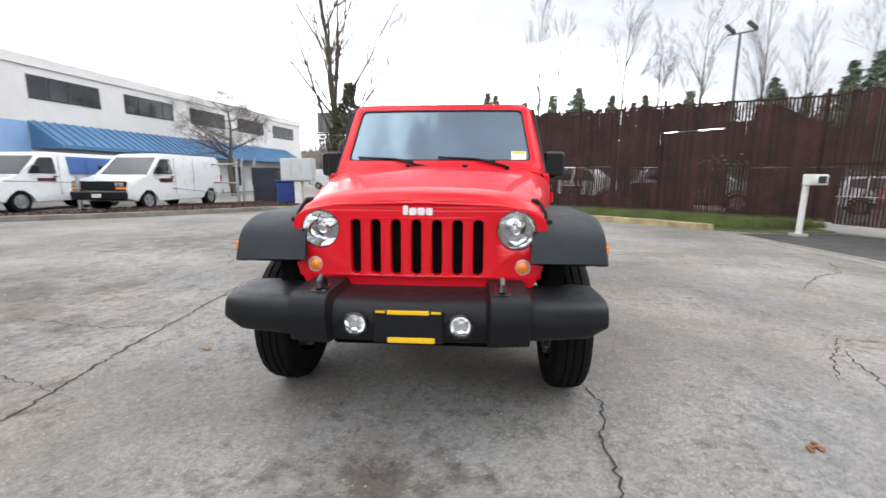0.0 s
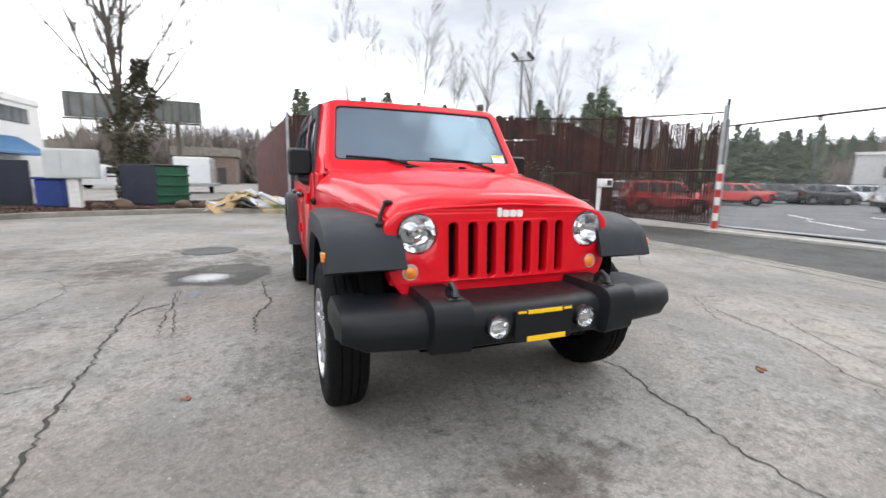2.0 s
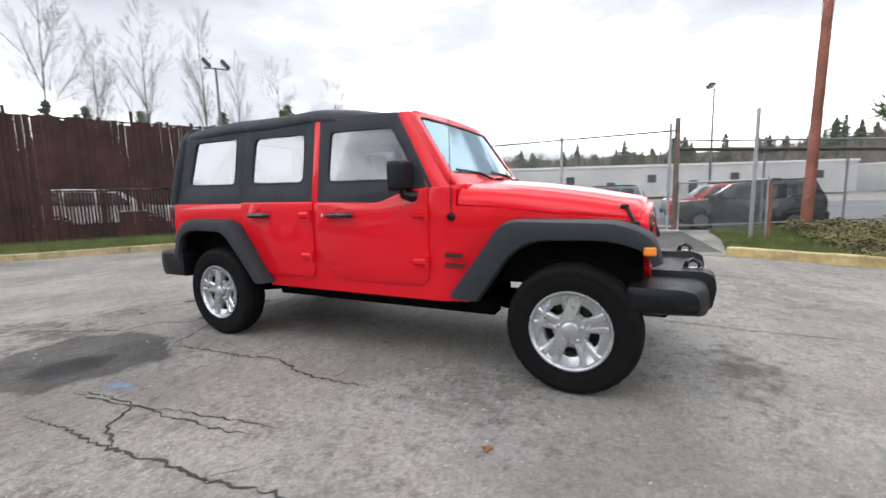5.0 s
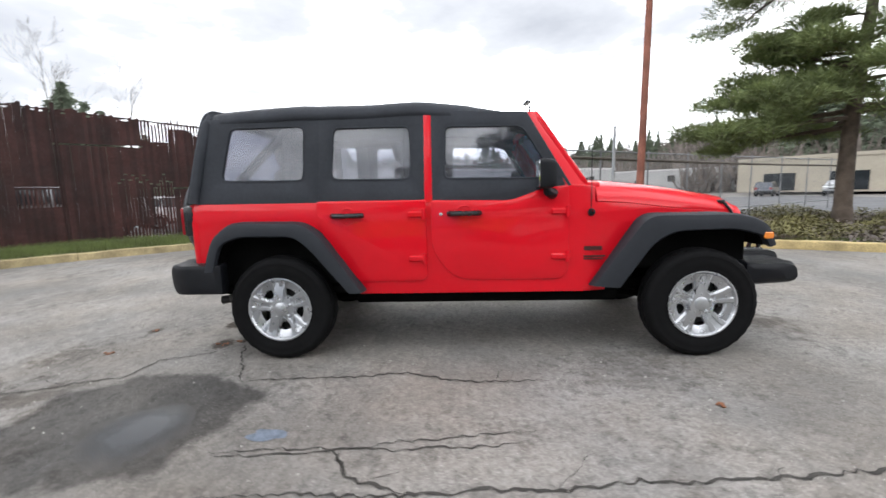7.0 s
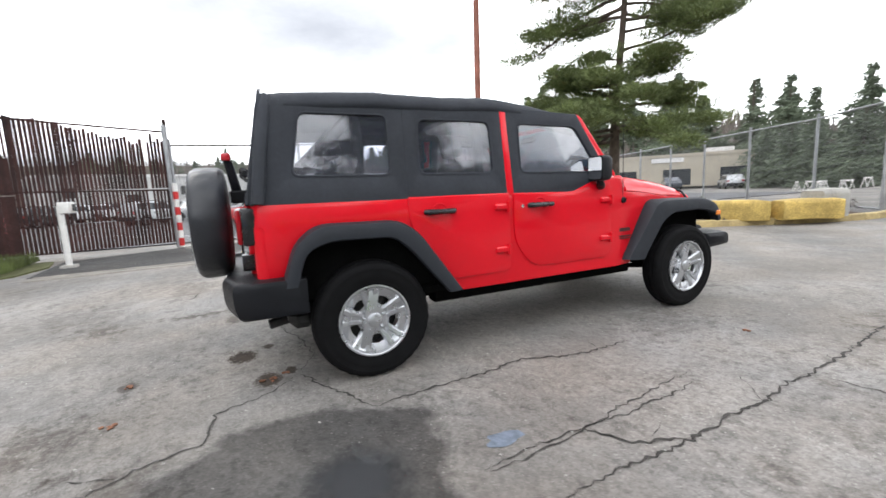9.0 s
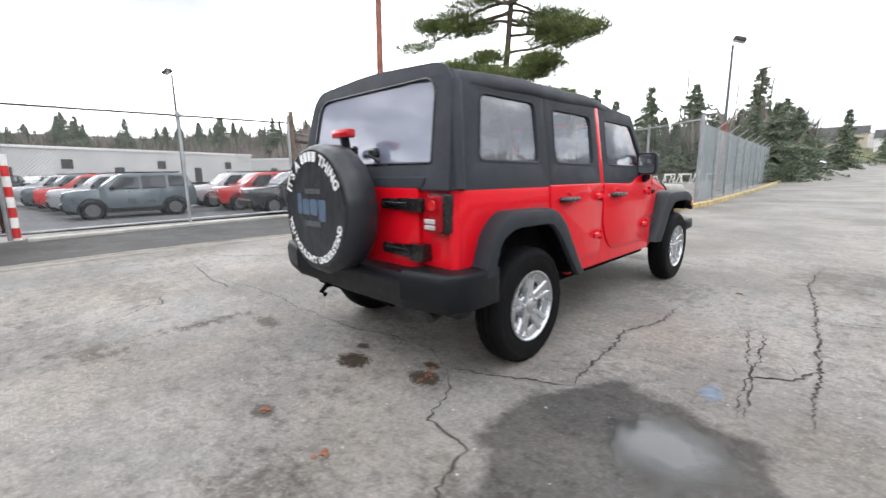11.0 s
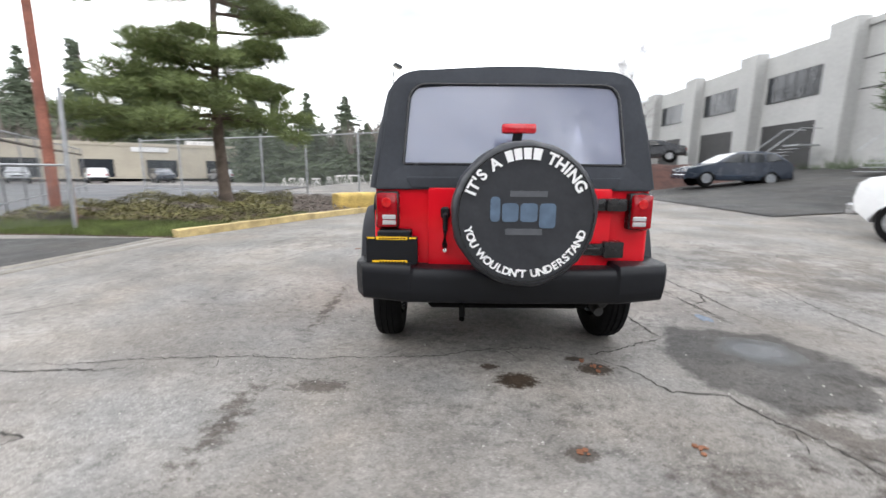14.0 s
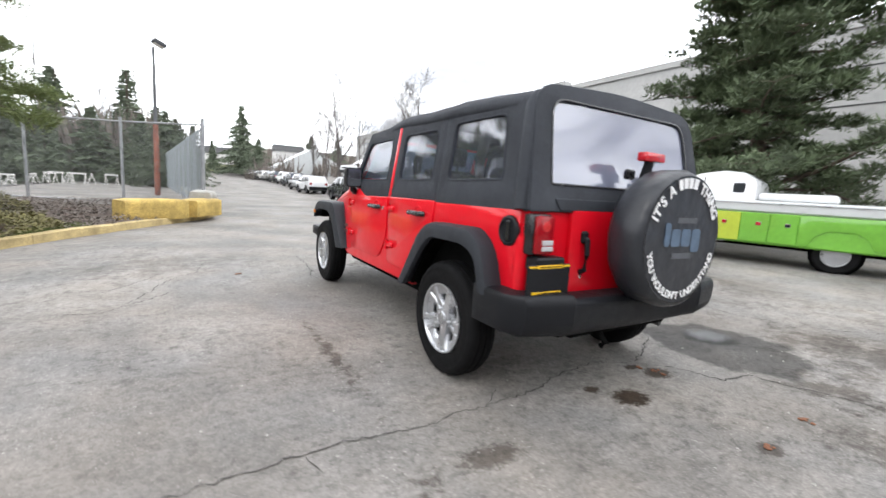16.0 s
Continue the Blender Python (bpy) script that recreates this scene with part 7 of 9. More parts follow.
for a, b in ((-0.58, -0.10), (0.02, 0.50)):
    bm = bmesh.new()
    p0, p1 = on_screen(a, 0.095, 0.032), on_screen(b, 0.02, 0.04)
    mid = on_screen((a * 0.45 + b * 0.55), 0.082, 0.045)
    tube(bm, [p1, mid], [0.010, 0.007], 6)
    tube(bm, [on_screen(a - 0.02, 0.108, 0.030), on_screen((a + b) / 2, 0.094, 0.030), on_screen(b - 0.08, 0.068, 0.032)], 0.008, 6)
    tube(bm, [on_screen(b, 0.0, 0.02), on_screen(b, 0.02, 0.048)], 0.016, 8)
    part("wiper", bm, "black_plastic", surround, "black windscreen wiper")
st = part("sticker", plate(rrect(0.535, 0.645, 0.095, 0.170, 0.004), [], 0.002, 0.0, lambda u, v, w: on_screen(u, v, w + 0.019)), "paper", surround, "white windscreen sticker with a yellow band")
part("sticker_band", plate(rrect(0.545, 0.635, 0.150, 0.166, 0.002), [], 0.002, 0.0, lambda u, v, w: on_screen(u, v, w + 0.0215)), "yellow", st)
bm = bmesh.new()
lathe(bm, [(0.0, -0.006), (0.028, -0.006), (0.028, 0.006), (0.0, 0.006)], 14, pose(0, 1.035, 1.62, 90))
box(bm, -0.11, 0.11, 1.10, 1.125, 1.575, 1.635, 0.012)
tube(bm, [(0, 1.04, 1.62), (0, 1.11, 1.61)], 0.010, 6)
part("rear_view_mirror", bm, "black_plastic", surround, "small black inside mirror")

# red side of each windscreen pillar
for s in (-1, 1):
    def on_pillar(u, v, w):
        front = 0.775 + (v - 1.218) * 0.694
        f = min(1.0, max(0.0, (u - front) / 0.10))
        return (s * ((0.738 - (v - 1.218) * 0.139) * (1 - f) + (0.822 - (v - 1.13) * 0.150) * f + w - 0.012), u, v)
    part("pillar_side", plate([(0.772, 1.205), (0.905, 1.200), (1.185, 1.715), (1.115, 1.720)], [], 0.034, 0.008, on_pillar), "red", surround, "red side of the windscreen pillar")

# outside mirrors
for s in (-1, 1):
    bm = bmesh.new()
    rings = []
    for y, k in ((1.005, 0.80), (1.03, 0.96), (1.08, 1.0), (1.115, 0.97)):
        rings.append([(s * (0.885 + 0.082 * k * a), y, 1.285 + 0.098 * k * b) for a, b in rounded([(-1, -1), (1, -1), (1, 1), (-1, 1)], 0.35)])
    loft(bm, rings)
    mir = part("door_mirror", bm, "black_plastic", car, "black plastic door mirror", 40)
    part("mirror_glass", plate(rrect(-0.070, 0.070, -0.085, 0.085, 0.025), [], 0.004, 0.0, lambda u, v, w: (s * 0.885 + u, 1.118 + w, 1.285 + v)), "chrome", mir)
    bm = bmesh.new()
    tube(bm, [(s * 0.80, 1.0, 1.155), (s * 0.85, 1.02, 1.150), (s * 0.875, 1.05, 1.165), (s * 0.88, 1.06, 1.20)], [0.040, 0.034, 0.030, 0.026], 10)
    part("mirror_arm", bm, "black_plastic", mir)

# soft top
soft = part("soft_top", bmesh.new(), "canvas", car, "black twill soft top roof")
ROOF = [(1.118, 1.694, 0.655), (1.15, 1.700, 0.668), (1.28, 1.726, 0.685), (1.60, 1.775, 0.700), (1.88, 1.806, 0.710), (1.97, 1.811, 0.712), (2.30, 1.800, 0.714), (2.66, 1.806, 0.716),
        (2.78, 1.812, 0.716), (3.10, 1.800, 0.712), (3.36, 1.788, 0.700), (3.44, 1.778, 0.684), (3.482, 1.756, 0.664), (3.500, 1.720, 0.650)]
rings = []
for y, z, hw in ROOF:
    f = min(1.0, 0.3 + max(0.0, y - 1.118) * 1.5)
    arc = [(hw + 0.034, z - 0.078), (hw + 0.030, z - 0.050), (hw + 0.008, z - 0.014), (hw - 0.030, z + 0.006 * f), (hw - 0.10, z + 0.024 * f), (hw * 0.5, z + 0.042 * f), (0, z + 0.050 * f)]
    top = [(x, y, zz) for x, zz in arc] + [(-x, y, zz) for x, zz in arc[-2::-1]]
    low = [(x * 0.985, y, zz - 0.016) for x, _, zz in top[::-1]]
    rings.append(top + low)
soft.data = finish(loft(bmesh.new(), rings), 50)
soft.data.materials.append(M["canvas"])
QUART = [(2.637, 1.132), (3.590, 1.140), (3.470, 1.735), (2.632, 1.752)]
QHOLE = rounded([(2.752, 1.287), (3.355, 1.297), (3.285, 1.672), (2.745, 1.668)], 0.05)
RSOFT = [(1.890, 1.124), (2.640, 1.132), (2.628, 1.752), (1.888, 1.748)]
RHOLE = rounded([(1.985, 1.277), (2.552, 1.287), (2.532, 1.648), (1.985, 1.642)], 0.055)
FSOFT = [(0.885, 1.208), (1.07, 1.188), (1.29, 1.110), (1.836, 1.122), (1.838, 1.744), (1.175, 1.712)]
FHOLE = rounded([(0.985, 1.262), (1.748, 1.275), (1.738, 1.634), (1.205, 1.620)], 0.05)
for s in (-1, 1):
    for nm, outl, hole, lift in (("quarter_curtain", QUART, QHOLE, 0.0), ("rear_door_curtain", RSOFT, RHOLE, 0.003), ("front_door_curtain", FSOFT, FHOLE, 0.003)):
        c = part(nm, plate(outl, [hole], 0.022, 0.006, on_soft(s, lift - 0.012)), "canvas", car, "black vinyl side curtain of the soft top")
        cx, cy = sum(p[0] for p in hole) / len(hole), sum(p[1] for p in hole) / len(hole)
        big = [(cx + (p[0] - cx) * 1.03, cy + (p[1] - cy) * 1.04) for p in hole]
        part("window", plate(big, [], 0.003, 0.0, on_soft(s, lift - 0.014)), "vinyl_window", c, "clear vinyl window")
        rim = [(cx + (p[0] - cx) * 1.022, cy + (p[1] - cy) * 1.030) for p in hole]
        part("piping", plate(rim, [hole], 0.006, 0.002, on_soft(s, lift + 0.0)), "canvas", c)
    part("door_pillar", plate([(1.838, 1.120), (1.886, 1.120), (1.884, 1.742), (1.840, 1.740)], [], 0.03, 0.008, on_soft(s, -0.012)), "red", car, "red painted centre pillar")
    bm = bmesh.new()
    tube(bm, [(s * 0.822, 3.555, 1.14), (s * 0.772, 3.515, 1.45), (s * 0.715, 3.468, 1.70), (s * 0.668, 3.455, 1.765)], [0.036, 0.038, 0.040, 0.034], 12)
    tube(bm, [(s * 0.795, 3.592, 1.142), (s * 0.758, 3.545, 1.45), (s * 0.712, 3.500, 1.68)], [0.018, 0.018, 0.016], 8)
    part("corner_seam", bm, "canvas", soft)


def on_back(u, v, w):
    return (u, 3.612 - (v - 1.14) * 0.19 + w, v)


BACK = rounded([(-0.806, 1.142), (0.806, 1.142), (0.716, 1.815), (0.0, 1.856), (-0.716, 1.815)], [0.01, 0.01, 0.15, 0.2, 0.15], 8)
BHOLE = rounded([(-0.650, 1.285), (0.650, 1.285), (0.612, 1.748), (-0.612, 1.748)], [0.02, 0.02, 0.11, 0.11], 7)
back = part("back_curtain", plate(BACK, [BHOLE], 0.022, 0.007, on_back), "canvas", car, "black vinyl back curtain of the soft top")
part("window", plate([(p[0] * 1.02, 1.505 + (p[1] - 1.505) * 1.03) for p in BHOLE], [], 0.003, 0.0, lambda u, v, w: on_back(u, v, w - 0.002)), "back_vinyl", back, "clear vinyl back window")
part("piping", plate([(p[0] * 1.012, 1.505 + (p[1] - 1.505) * 1.022) for p in BHOLE], [BHOLE], 0.006, 0.002, lambda u, v, w: on_back(u, v, w + 0.012)), "black_gloss", back)
part("sill_flap", plate(rounded([(-0.60, 1.15), (0.60, 1.15), (0.63, 1.205), (-0.63, 1.205)], 0.01), [], 0.012, 0.004, lambda u, v, w: on_back(u, v, w + 0.014)), "canvas", back)

# tailgate, spare wheel and rear lamps
gate = part("tailgate", plate(rounded([(-0.575, 0.668), (0.498, 0.668), (0.498, 1.146), (-0.575, 1.146)], 0.02), [], 0.035, 0.006, lambda u, v, w: (u, 3.612 + w, v)), "red", car, "red side-hinged tailgate")
for z0, z1 in ((1.020, 1.092), (0.742, 0.838)):
    bm = bmesh.new()
    zc = (z0 + z1) / 2
    prism(bm, rounded([(-0.655, z0), (-0.655, z1), (-0.54, z1), (-0.54, z0)], 0.008), "y", 3.60, 3.672, 0.006)
    prism(bm, rounded([(-0.54, zc - 0.036), (-0.54, zc + 0.036), (-0.28, zc + 0.028), (-0.28, zc - 0.028)], 0.008), "y", 3.628, 3.660, 0.006)
    box(bm, -0.52, -0.32, 3.656, 3.668, zc - 0.012, zc + 0.012, 0.004)
    part("gate_hinge", bm, "black_gloss", gate, "black tailgate hinge")
bm = bmesh.new()
tube(bm, [(0.405, 3.63, 0.80), (0.405, 3.66, 0.815), (0.402, 3.668, 0.90), (0.402, 3.662, 0.985), (0.402, 3.63, 1.0)], [0.016, 0.015, 0.014, 0.016, 0.018], 8)
box(bm, 0.375, 0.430, 3.625, 3.655, 0.965, 1.035, 0.012)
part("gate_handle", bm, "black_plastic", gate, "black tailgate handle")
part("gate_lock", lathe(bmesh.new(), [(0.012, 0.0), (0.012, 0.01), (0.0, 0.012)], 12, pose(0.405, 3.63, 0.775, -90)), "chrome", gate)

SP = (-0.012, 1.018)
spare_m = pose(SP[0], 3.738, SP[1], -90)
K = 1.0
prof = [(0.0, 0.0), (0.30, 0.0), (0.362, 0.012), (0.383, 0.045), (0.386, 0.12), (0.382, 0.185), (0.366, 0.215), (0.350, 0.222), (0.340, 0.220), (0.15, 0.226), (0.0, 0.228)]
bm = lathe(bmesh.new(), [(r * K, h) for r, h in prof], 72, spare_m)
for v in bm.verts:
    d = Vector((v.co.x - SP[0], 0, v.co.z - SP[1]))
    if d.length > 0.30:
        a = math.atan2(d.z, d.x)
        k = 1 + 0.017 * noise.noise(Vector((math.cos(a) * 4, math.sin(a) * 4, v.co.y * 6))) + 0.006 * math.sin(a * 23 + 3 * math.sin(a * 5))
        v.co.x, v.co.z = SP[0] + d.x * k, SP[1] + d.z * k
cover = part("spare_wheel_cover", bm, "cover", car, "black vinyl spare wheel cover with white lettering", 60)
FACE_Y = 3.967
bm = bmesh.new()
for k in range(72):
    a0, a1 = 2 * math.pi * k / 72, 2 * math.pi * (k + 1) / 72
    q = [(r * math.cos(a), r * math.sin(a)) for r, a in ((0.347 * K, a0), (0.353 * K, a0), (0.353 * K, a1), (0.347 * K, a1))]
    bm.faces.new([bm.verts.new((SP[0] - u, 3.964, SP[1] + v)) for u, v in q])
part("cover_seam", bm, "black_gloss", cover)


def letter_at(ang, r, up):
    """A letter's place on the cover: ang clockwise from the top as seen from behind."""
    def go(u, v, w):
        if up:
            rr, aa = r + v, ang
            x, z = rr * math.sin(aa) + u * math.cos(aa), rr * math.cos(aa) - u * math.sin(aa)
        else:
            rr, aa = r - v, ang
            x, z = rr * math.sin(aa) - u * math.cos(aa), rr * math.cos(aa) + u * math.sin(aa)
        return (SP[0] - x, FACE_Y + w, SP[1] + z)
    return go


WIDE = {"I": 0.5, "'": 0.4, "W": 1.45, "N": 1.1, "U": 1.1, "D": 1.1, "O": 1.15, " ": 0.7, "T": 0.95, "G": 1.1}


def arc_text(words, start, end, r, up, size, step=1.0):
    unit = sum(WIDE.get(c, 1.0) for c in words)
    pos, out = 0.0, []
    for c in words:
        wd = WIDE.get(c, 1.0)
        ang = start + (end - start) * (pos + wd / 2) / unit
        pos += wd
        if c == " ":
            continue
        out.append(lettering(c, size, 0.001, letter_at(ang, r, up)))
    return out


for words, a0, a1, r, up, size in (("IT'S A", -70, -28, 0.285, True, 0.080), ("THING", 18, 66, 0.285, True, 0.080), ("YOU WOULDN'T UNDERSTAND", 259, 104, 0.324, False, 0.057)):
    for me in arc_text(words, radians(a0), radians(a1), r, up, size):
        part("letter", me, "white_print", cover, "white printed letter", None)


def cover_bars(items, depth=0.001):
    bm = bmesh.new()
    for u0, u1, v0, v1 in items:
        box(bm, SP[0] - u1, SP[0] - u0, FACE_Y - depth, FACE_Y + depth, SP[1] + v0, SP[1] + v1)
    return bm


bm = bmesh.new()
for a0, a1 in ((-21, -14.5), (-13, -6), (-4.4, 2.6), (4.4, 12.0)):
    n = 3
    for k in range(n):
        aa, ab = radians(a0 + (a1 - a0) * k / n), radians(a0 + (a1 - a0) * (k + 1) / n)
        bm.faces.new([bm.verts.new((SP[0] - r * math.sin(a), FACE_Y + 0.001, SP[1] + r * math.cos(a))) for r, a in ((0.287, aa), (0.343, aa), (0.343, ab), (0.287, ab))])
part("printed_mark", bm, "white_print", cover, "white printed mark")
bm = bmesh.new()
for u0, u1, v0, v1 in ((-0.185, -0.135, -0.030, 0.098), (-0.125, -0.040, -0.030, 0.066), (-0.030, 0.058, -0.030, 0.066), (0.068, 0.152, -0.062, 0.066)):
    prism(bm, [(SP[0] - a, SP[1] + b) for a, b in rounded([(u0, v0), (u1, v0), (u1, v1), (u0, v1)], 0.022)], "y", FACE_Y - 0.001, FACE_Y + 0.0012)
part("printed_logo", bm, "blue_print", cover, "faded blue logo shapes")
for bar in ((-0.085, 0.105, 0.098, 0.128), (-0.105, 0.085, -0.098, -0.066)):
    part("printed_bar", cover_bars([bar]), "grey_print", cover, "faded grey printed bar")

bm = bmesh.new()
box(bm, -0.035, 0.035, 3.60, 3.72, 1.15, 1.24, 0.01)
tube(bm, [(0.01, 3.66, 1.15), (0.01, 3.70, 1.38), (0.004, 3.715, 1.46)], [0.035, 0.030, 0.028], 8)
arm = part("brake_lamp_arm", bm, "black_plastic", car, "black arm of the high brake lamp")
part("brake_lamp", boxed(-0.092, 0.096, 3.690, 3.752, 1.449, 1.502, 0.012, seg=2), "clear_red", arm, "red high brake lamp")
bm = boxed(0.015, 0.085, 3.60, 3.645, 1.345, 1.405, 0.012)
part("rear_wiper_motor", bm, "black_gloss", back, "black rear wiper motor housing")
bm = boxed(-0.20, -0.13, 3.585, 3.64, 1.325, 1.385, 0.014)
tube(bm, [(-0.20, 3.60, 1.30), (-0.17, 3.635, 1.335), (-0.10, 3.635, 1.340)], 0.012, 6)
part("rear_wiper_arm", bm, "black_gloss", back, "black folded rear wiper arm")

for s in (-1, 1):
    x0, x1 = sorted((s * 0.676, s * 0.812))
    t = part("tail_lamp", boxed(x0, x1, 3.575, 3.655, 0.908, 1.124, 0.014, seg=2), "black_gloss", car, "red tail lamp with a small clear lens in a dark housing")
    part("red_lens", boxed(x0 + 0.008, x1 - 0.008, 3.650, 3.682, 0.916, 1.116, 0.014, seg=2), "red_lens", t, "deep red lens")
    part("bright_spot", lathe(bmesh.new(), [(0.030, 0.0), (0.026, 0.005), (0.0, 0.007)], 20, pose((x0 + x1) / 2, 3.680, 1.062, -90)), "glow_lens", t, "brighter red bulb bowl")
    w0, w1 = sorted((s * 0.690, s * 0.768))
    for z0, z1 in ((0.932, 0.958), (0.963, 0.990)):
        part("white_lens", boxed(w0, w1, 3.676, 3.688, z0, z1, 0.004), "white_lens", t, "clear reversing lens")
holder = part("plate_bracket", boxed(0.60, 0.80, 3.60, 3.70, 0.83, 0.90, 0.01), "black_plastic", car, "black number plate bracket")
number_plate("number_plate", 0.562, 0.866, 0.698, 0.866, 3.690, 1, holder, "black dealer plate with yellow printed surround")
lathe_m = pose(0.826, 3.485, 1.02, 0, 90)
cap = part("fuel_filler", lathe(bmesh.new(), [(0.085, -0.005), (0.082, 0.010), (0.070, 0.014), (0.064, 0.004), (0.030, 0.004), (0.0, 0.004)], 28, lathe_m), "black_plastic", car, "round black fuel filler")
part("grip", boxed(0.828, 0.842, 3.47, 3.50, 0.965, 1.075, 0.005), "black_gloss", cap)

# rear bumper
RB = [(-0.940, 3.38, 3.58, 0.525, 0.690), (-0.932, 3.34, 3.66, 0.502, 0.706), (-0.885, 3.34, 3.735, 0.490, 0.712), (-0.600, 3.45, 3.800, 0.482, 0.712), (-0.582, 3.45, 3.790, 0.480, 0.690), (0.0, 3.45, 3.800, 0.478, 0.682)]
rings = []
for x, y0, y1, z0, z1 in RB + [(-f[0], *f[1:]) for f in RB[-2::-1]]:
    rings.append([(x, a, b) for a, b in rounded([(y0, z0), (y1 - 0.03, z0), (y1 - 0.004, z0 + 0.07), (y1, z1 - 0.04), (y1 - 0.02, z1), (y0, z1)], [0.01, 0.03, 0.03, 0.02, 0.02, 0.01], 3)])
rb = part("rear_bumper", loft(bmesh.new(), rings), "black_plastic", car, "grained black plastic rear bumper", 40)
bm = bmesh.new()
tube(bm, [(0.30, 3.60, 0.45), (0.30, 3.74, 0.45), (0.30, 3.78, 0.41), (0.30, 3.75, 0.385)], 0.018, 8)
box(bm, -0.40, 0.50, 3.50, 3.70, 0.43, 0.50, 0.02)
part("tow_loop", bm, "dark", rb, "dark rear tow loop")
part("licence_clip", boxed(-0.015, 0.012, 3.798, 3.806, 0.640, 0.655, 0.003), "paper", rb)

# wheels
rub = lathe(bmesh.new(), [(0.224, -0.094), (0.250, -0.110), (0.300, -0.116), (0.345, -0.110), (0.366, -0.096), (0.375, -0.078), (0.379, -0.052), (0.370, -0.050), (0.370, -0.042), (0.380, -0.040),
                          (0.381, -0.012), (0.371, -0.010), (0.371, 0.000), (0.381, 0.002), (0.380, 0.040), (0.370, 0.042), (0.370, 0.050), (0.379, 0.052), (0.375, 0.078), (0.366, 0.096), (0.352, 0.108), (0.345, 0.110),
                          (0.332, 0.114), (0.328, 0.112), (0.300, 0.116), (0.262, 0.113), (0.256, 0.110), (0.250, 0.110), (0.232, 0.104), (0.224, 0.094)], 96)
for v in rub.verts:
    r = math.hypot(v.co.x, v.co.y)
    k = round(math.atan2(v.co.y, v.co.x) / (2 * math.pi) * 96)
    if r > 0.36 and abs(v.co.z) > 0.045 and k % 3 == 0:
        v.co.x *= 0.988
        v.co.y *= 0.988
for v in rub.verts:
    v.co.z = v.co.z * 0.85 + 0.008
TYRE = finish(rub, 30)
TYRE.materials.append(M["rubber"])
bm = lathe(bmesh.new(), [(0.224, 0.094), (0.231, 0.100), (0.231, 0.107), (0.222, 0.108), (0.212, 0.098), (0.207, 0.070), (0.203, 0.02), (0.198, -0.085)], 64)
for k in range(5):
    a = radians(90 + 72 * k)
    rot = Matrix.Rotation(a, 4, "Z")
    rings = []
    for r, w, h, dip in ((0.030, 0.042, 0.062, 0.0), (0.070, 0.038, 0.070, 0.006), (0.110, 0.042, 0.078, 0.012), (0.160, 0.052, 0.088, 0.014), (0.190, 0.062, 0.096, 0.010), (0.206, 0.068, 0.100, 0.004)):
        rings.append([rot @ Vector((r, y, z)) for y, z in ((-w, h - 0.040), (-w, h - 0.010), (-w * 0.80, h), (-w * 0.38, h), (-w * 0.26, h - dip), (w * 0.26, h - dip), (w * 0.38, h), (w * 0.80, h), (w, h - 0.010), (w, h - 0.040))])
    loft(bm, rings)
lathe(bm, [(0.094, 0.02), (0.092, 0.060), (0.084, 0.072), (0.040, 0.074), (0.0, 0.074)], 32)
holes = []
for k in range(5):
    c = 54 + 72 * k
    quad = [(0.104, c - 14), (0.160, c - 17), (0.164, c), (0.160, c + 17), (0.104, c + 14)]
    holes.append(rounded([(r * math.cos(radians(a)), r * math.sin(radians(a))) for r, a in quad], 0.012, 3))
disc = plate(circle(0, 0, 0.212, 60), holes, 0.014, 0.003, lambda u, v, w: (u, v, 0.040 + 0.042 * min(1.0, math.hypot(u, v) / 0.21) ** 2 + w))
bm.from_mesh(disc)
bpy.data.meshes.remove(disc)
RIM = finish(bm, 35)
RIM.materials.append(M["alloy"])
bm = lathe(bmesh.new(), [(0.050, 0.066), (0.047, 0.092), (0.038, 0.098), (0.0, 0.100)], 24)
CAP = finish(bm, 35)
CAP.materials.append(M["alloy"])
NUT = finish(lathe(bmesh.new(), [(0.012, 0.06), (0.012, 0.086), (0.006, 0.092), (0.0, 0.092)], 6), 35)
NUT.materials.append(M["alloy"])
bm = lathe(bmesh.new(), [(0.0, -0.02), (0.165, -0.02), (0.165, -0.005), (0.09, -0.002), (0.0, 0.0)], 32)
box(bm, 0.08, 0.17, -0.07, 0.07, -0.05, 0.015, 0.01)
DISC = finish(bm, 35)
DISC.materials.append(M["alloy_dark"])
for s in (-1, 1):
    for y, spin in ((0.0, -18), (2.946, -12)):
        t = part("wheel", TYRE, "rubber", car, "black tyre on a silver five-spoke alloy wheel")
        t.name = "wheel"
        t.matrix_parent_inverse = Matrix.Identity(4)
        t.matrix_basis = pose(s * (0.770 if y < 1 else 0.798), y - 1.5, 0.376) @ Matrix.Rotation(radians(90 * s), 4, "Y") @ Matrix.Rotation(radians(spin), 4, "Z")
        for nm, me, lab in (("rim", RIM, "silver five-spoke alloy rim"), ("centre_cap", CAP, ""), ("brake_disc", DISC, "dark brake disc")):
            local(tagged(new(nm, me), lab), t)
        for k in range(5):
            nut = local(tagged(new("wheel_nut", NUT)), t)
            nut.matrix_basis = pose(0.068 * math.cos(radians(90 + 72 * k)), 0.068 * math.sin(radians(90 + 72 * k)), 0)

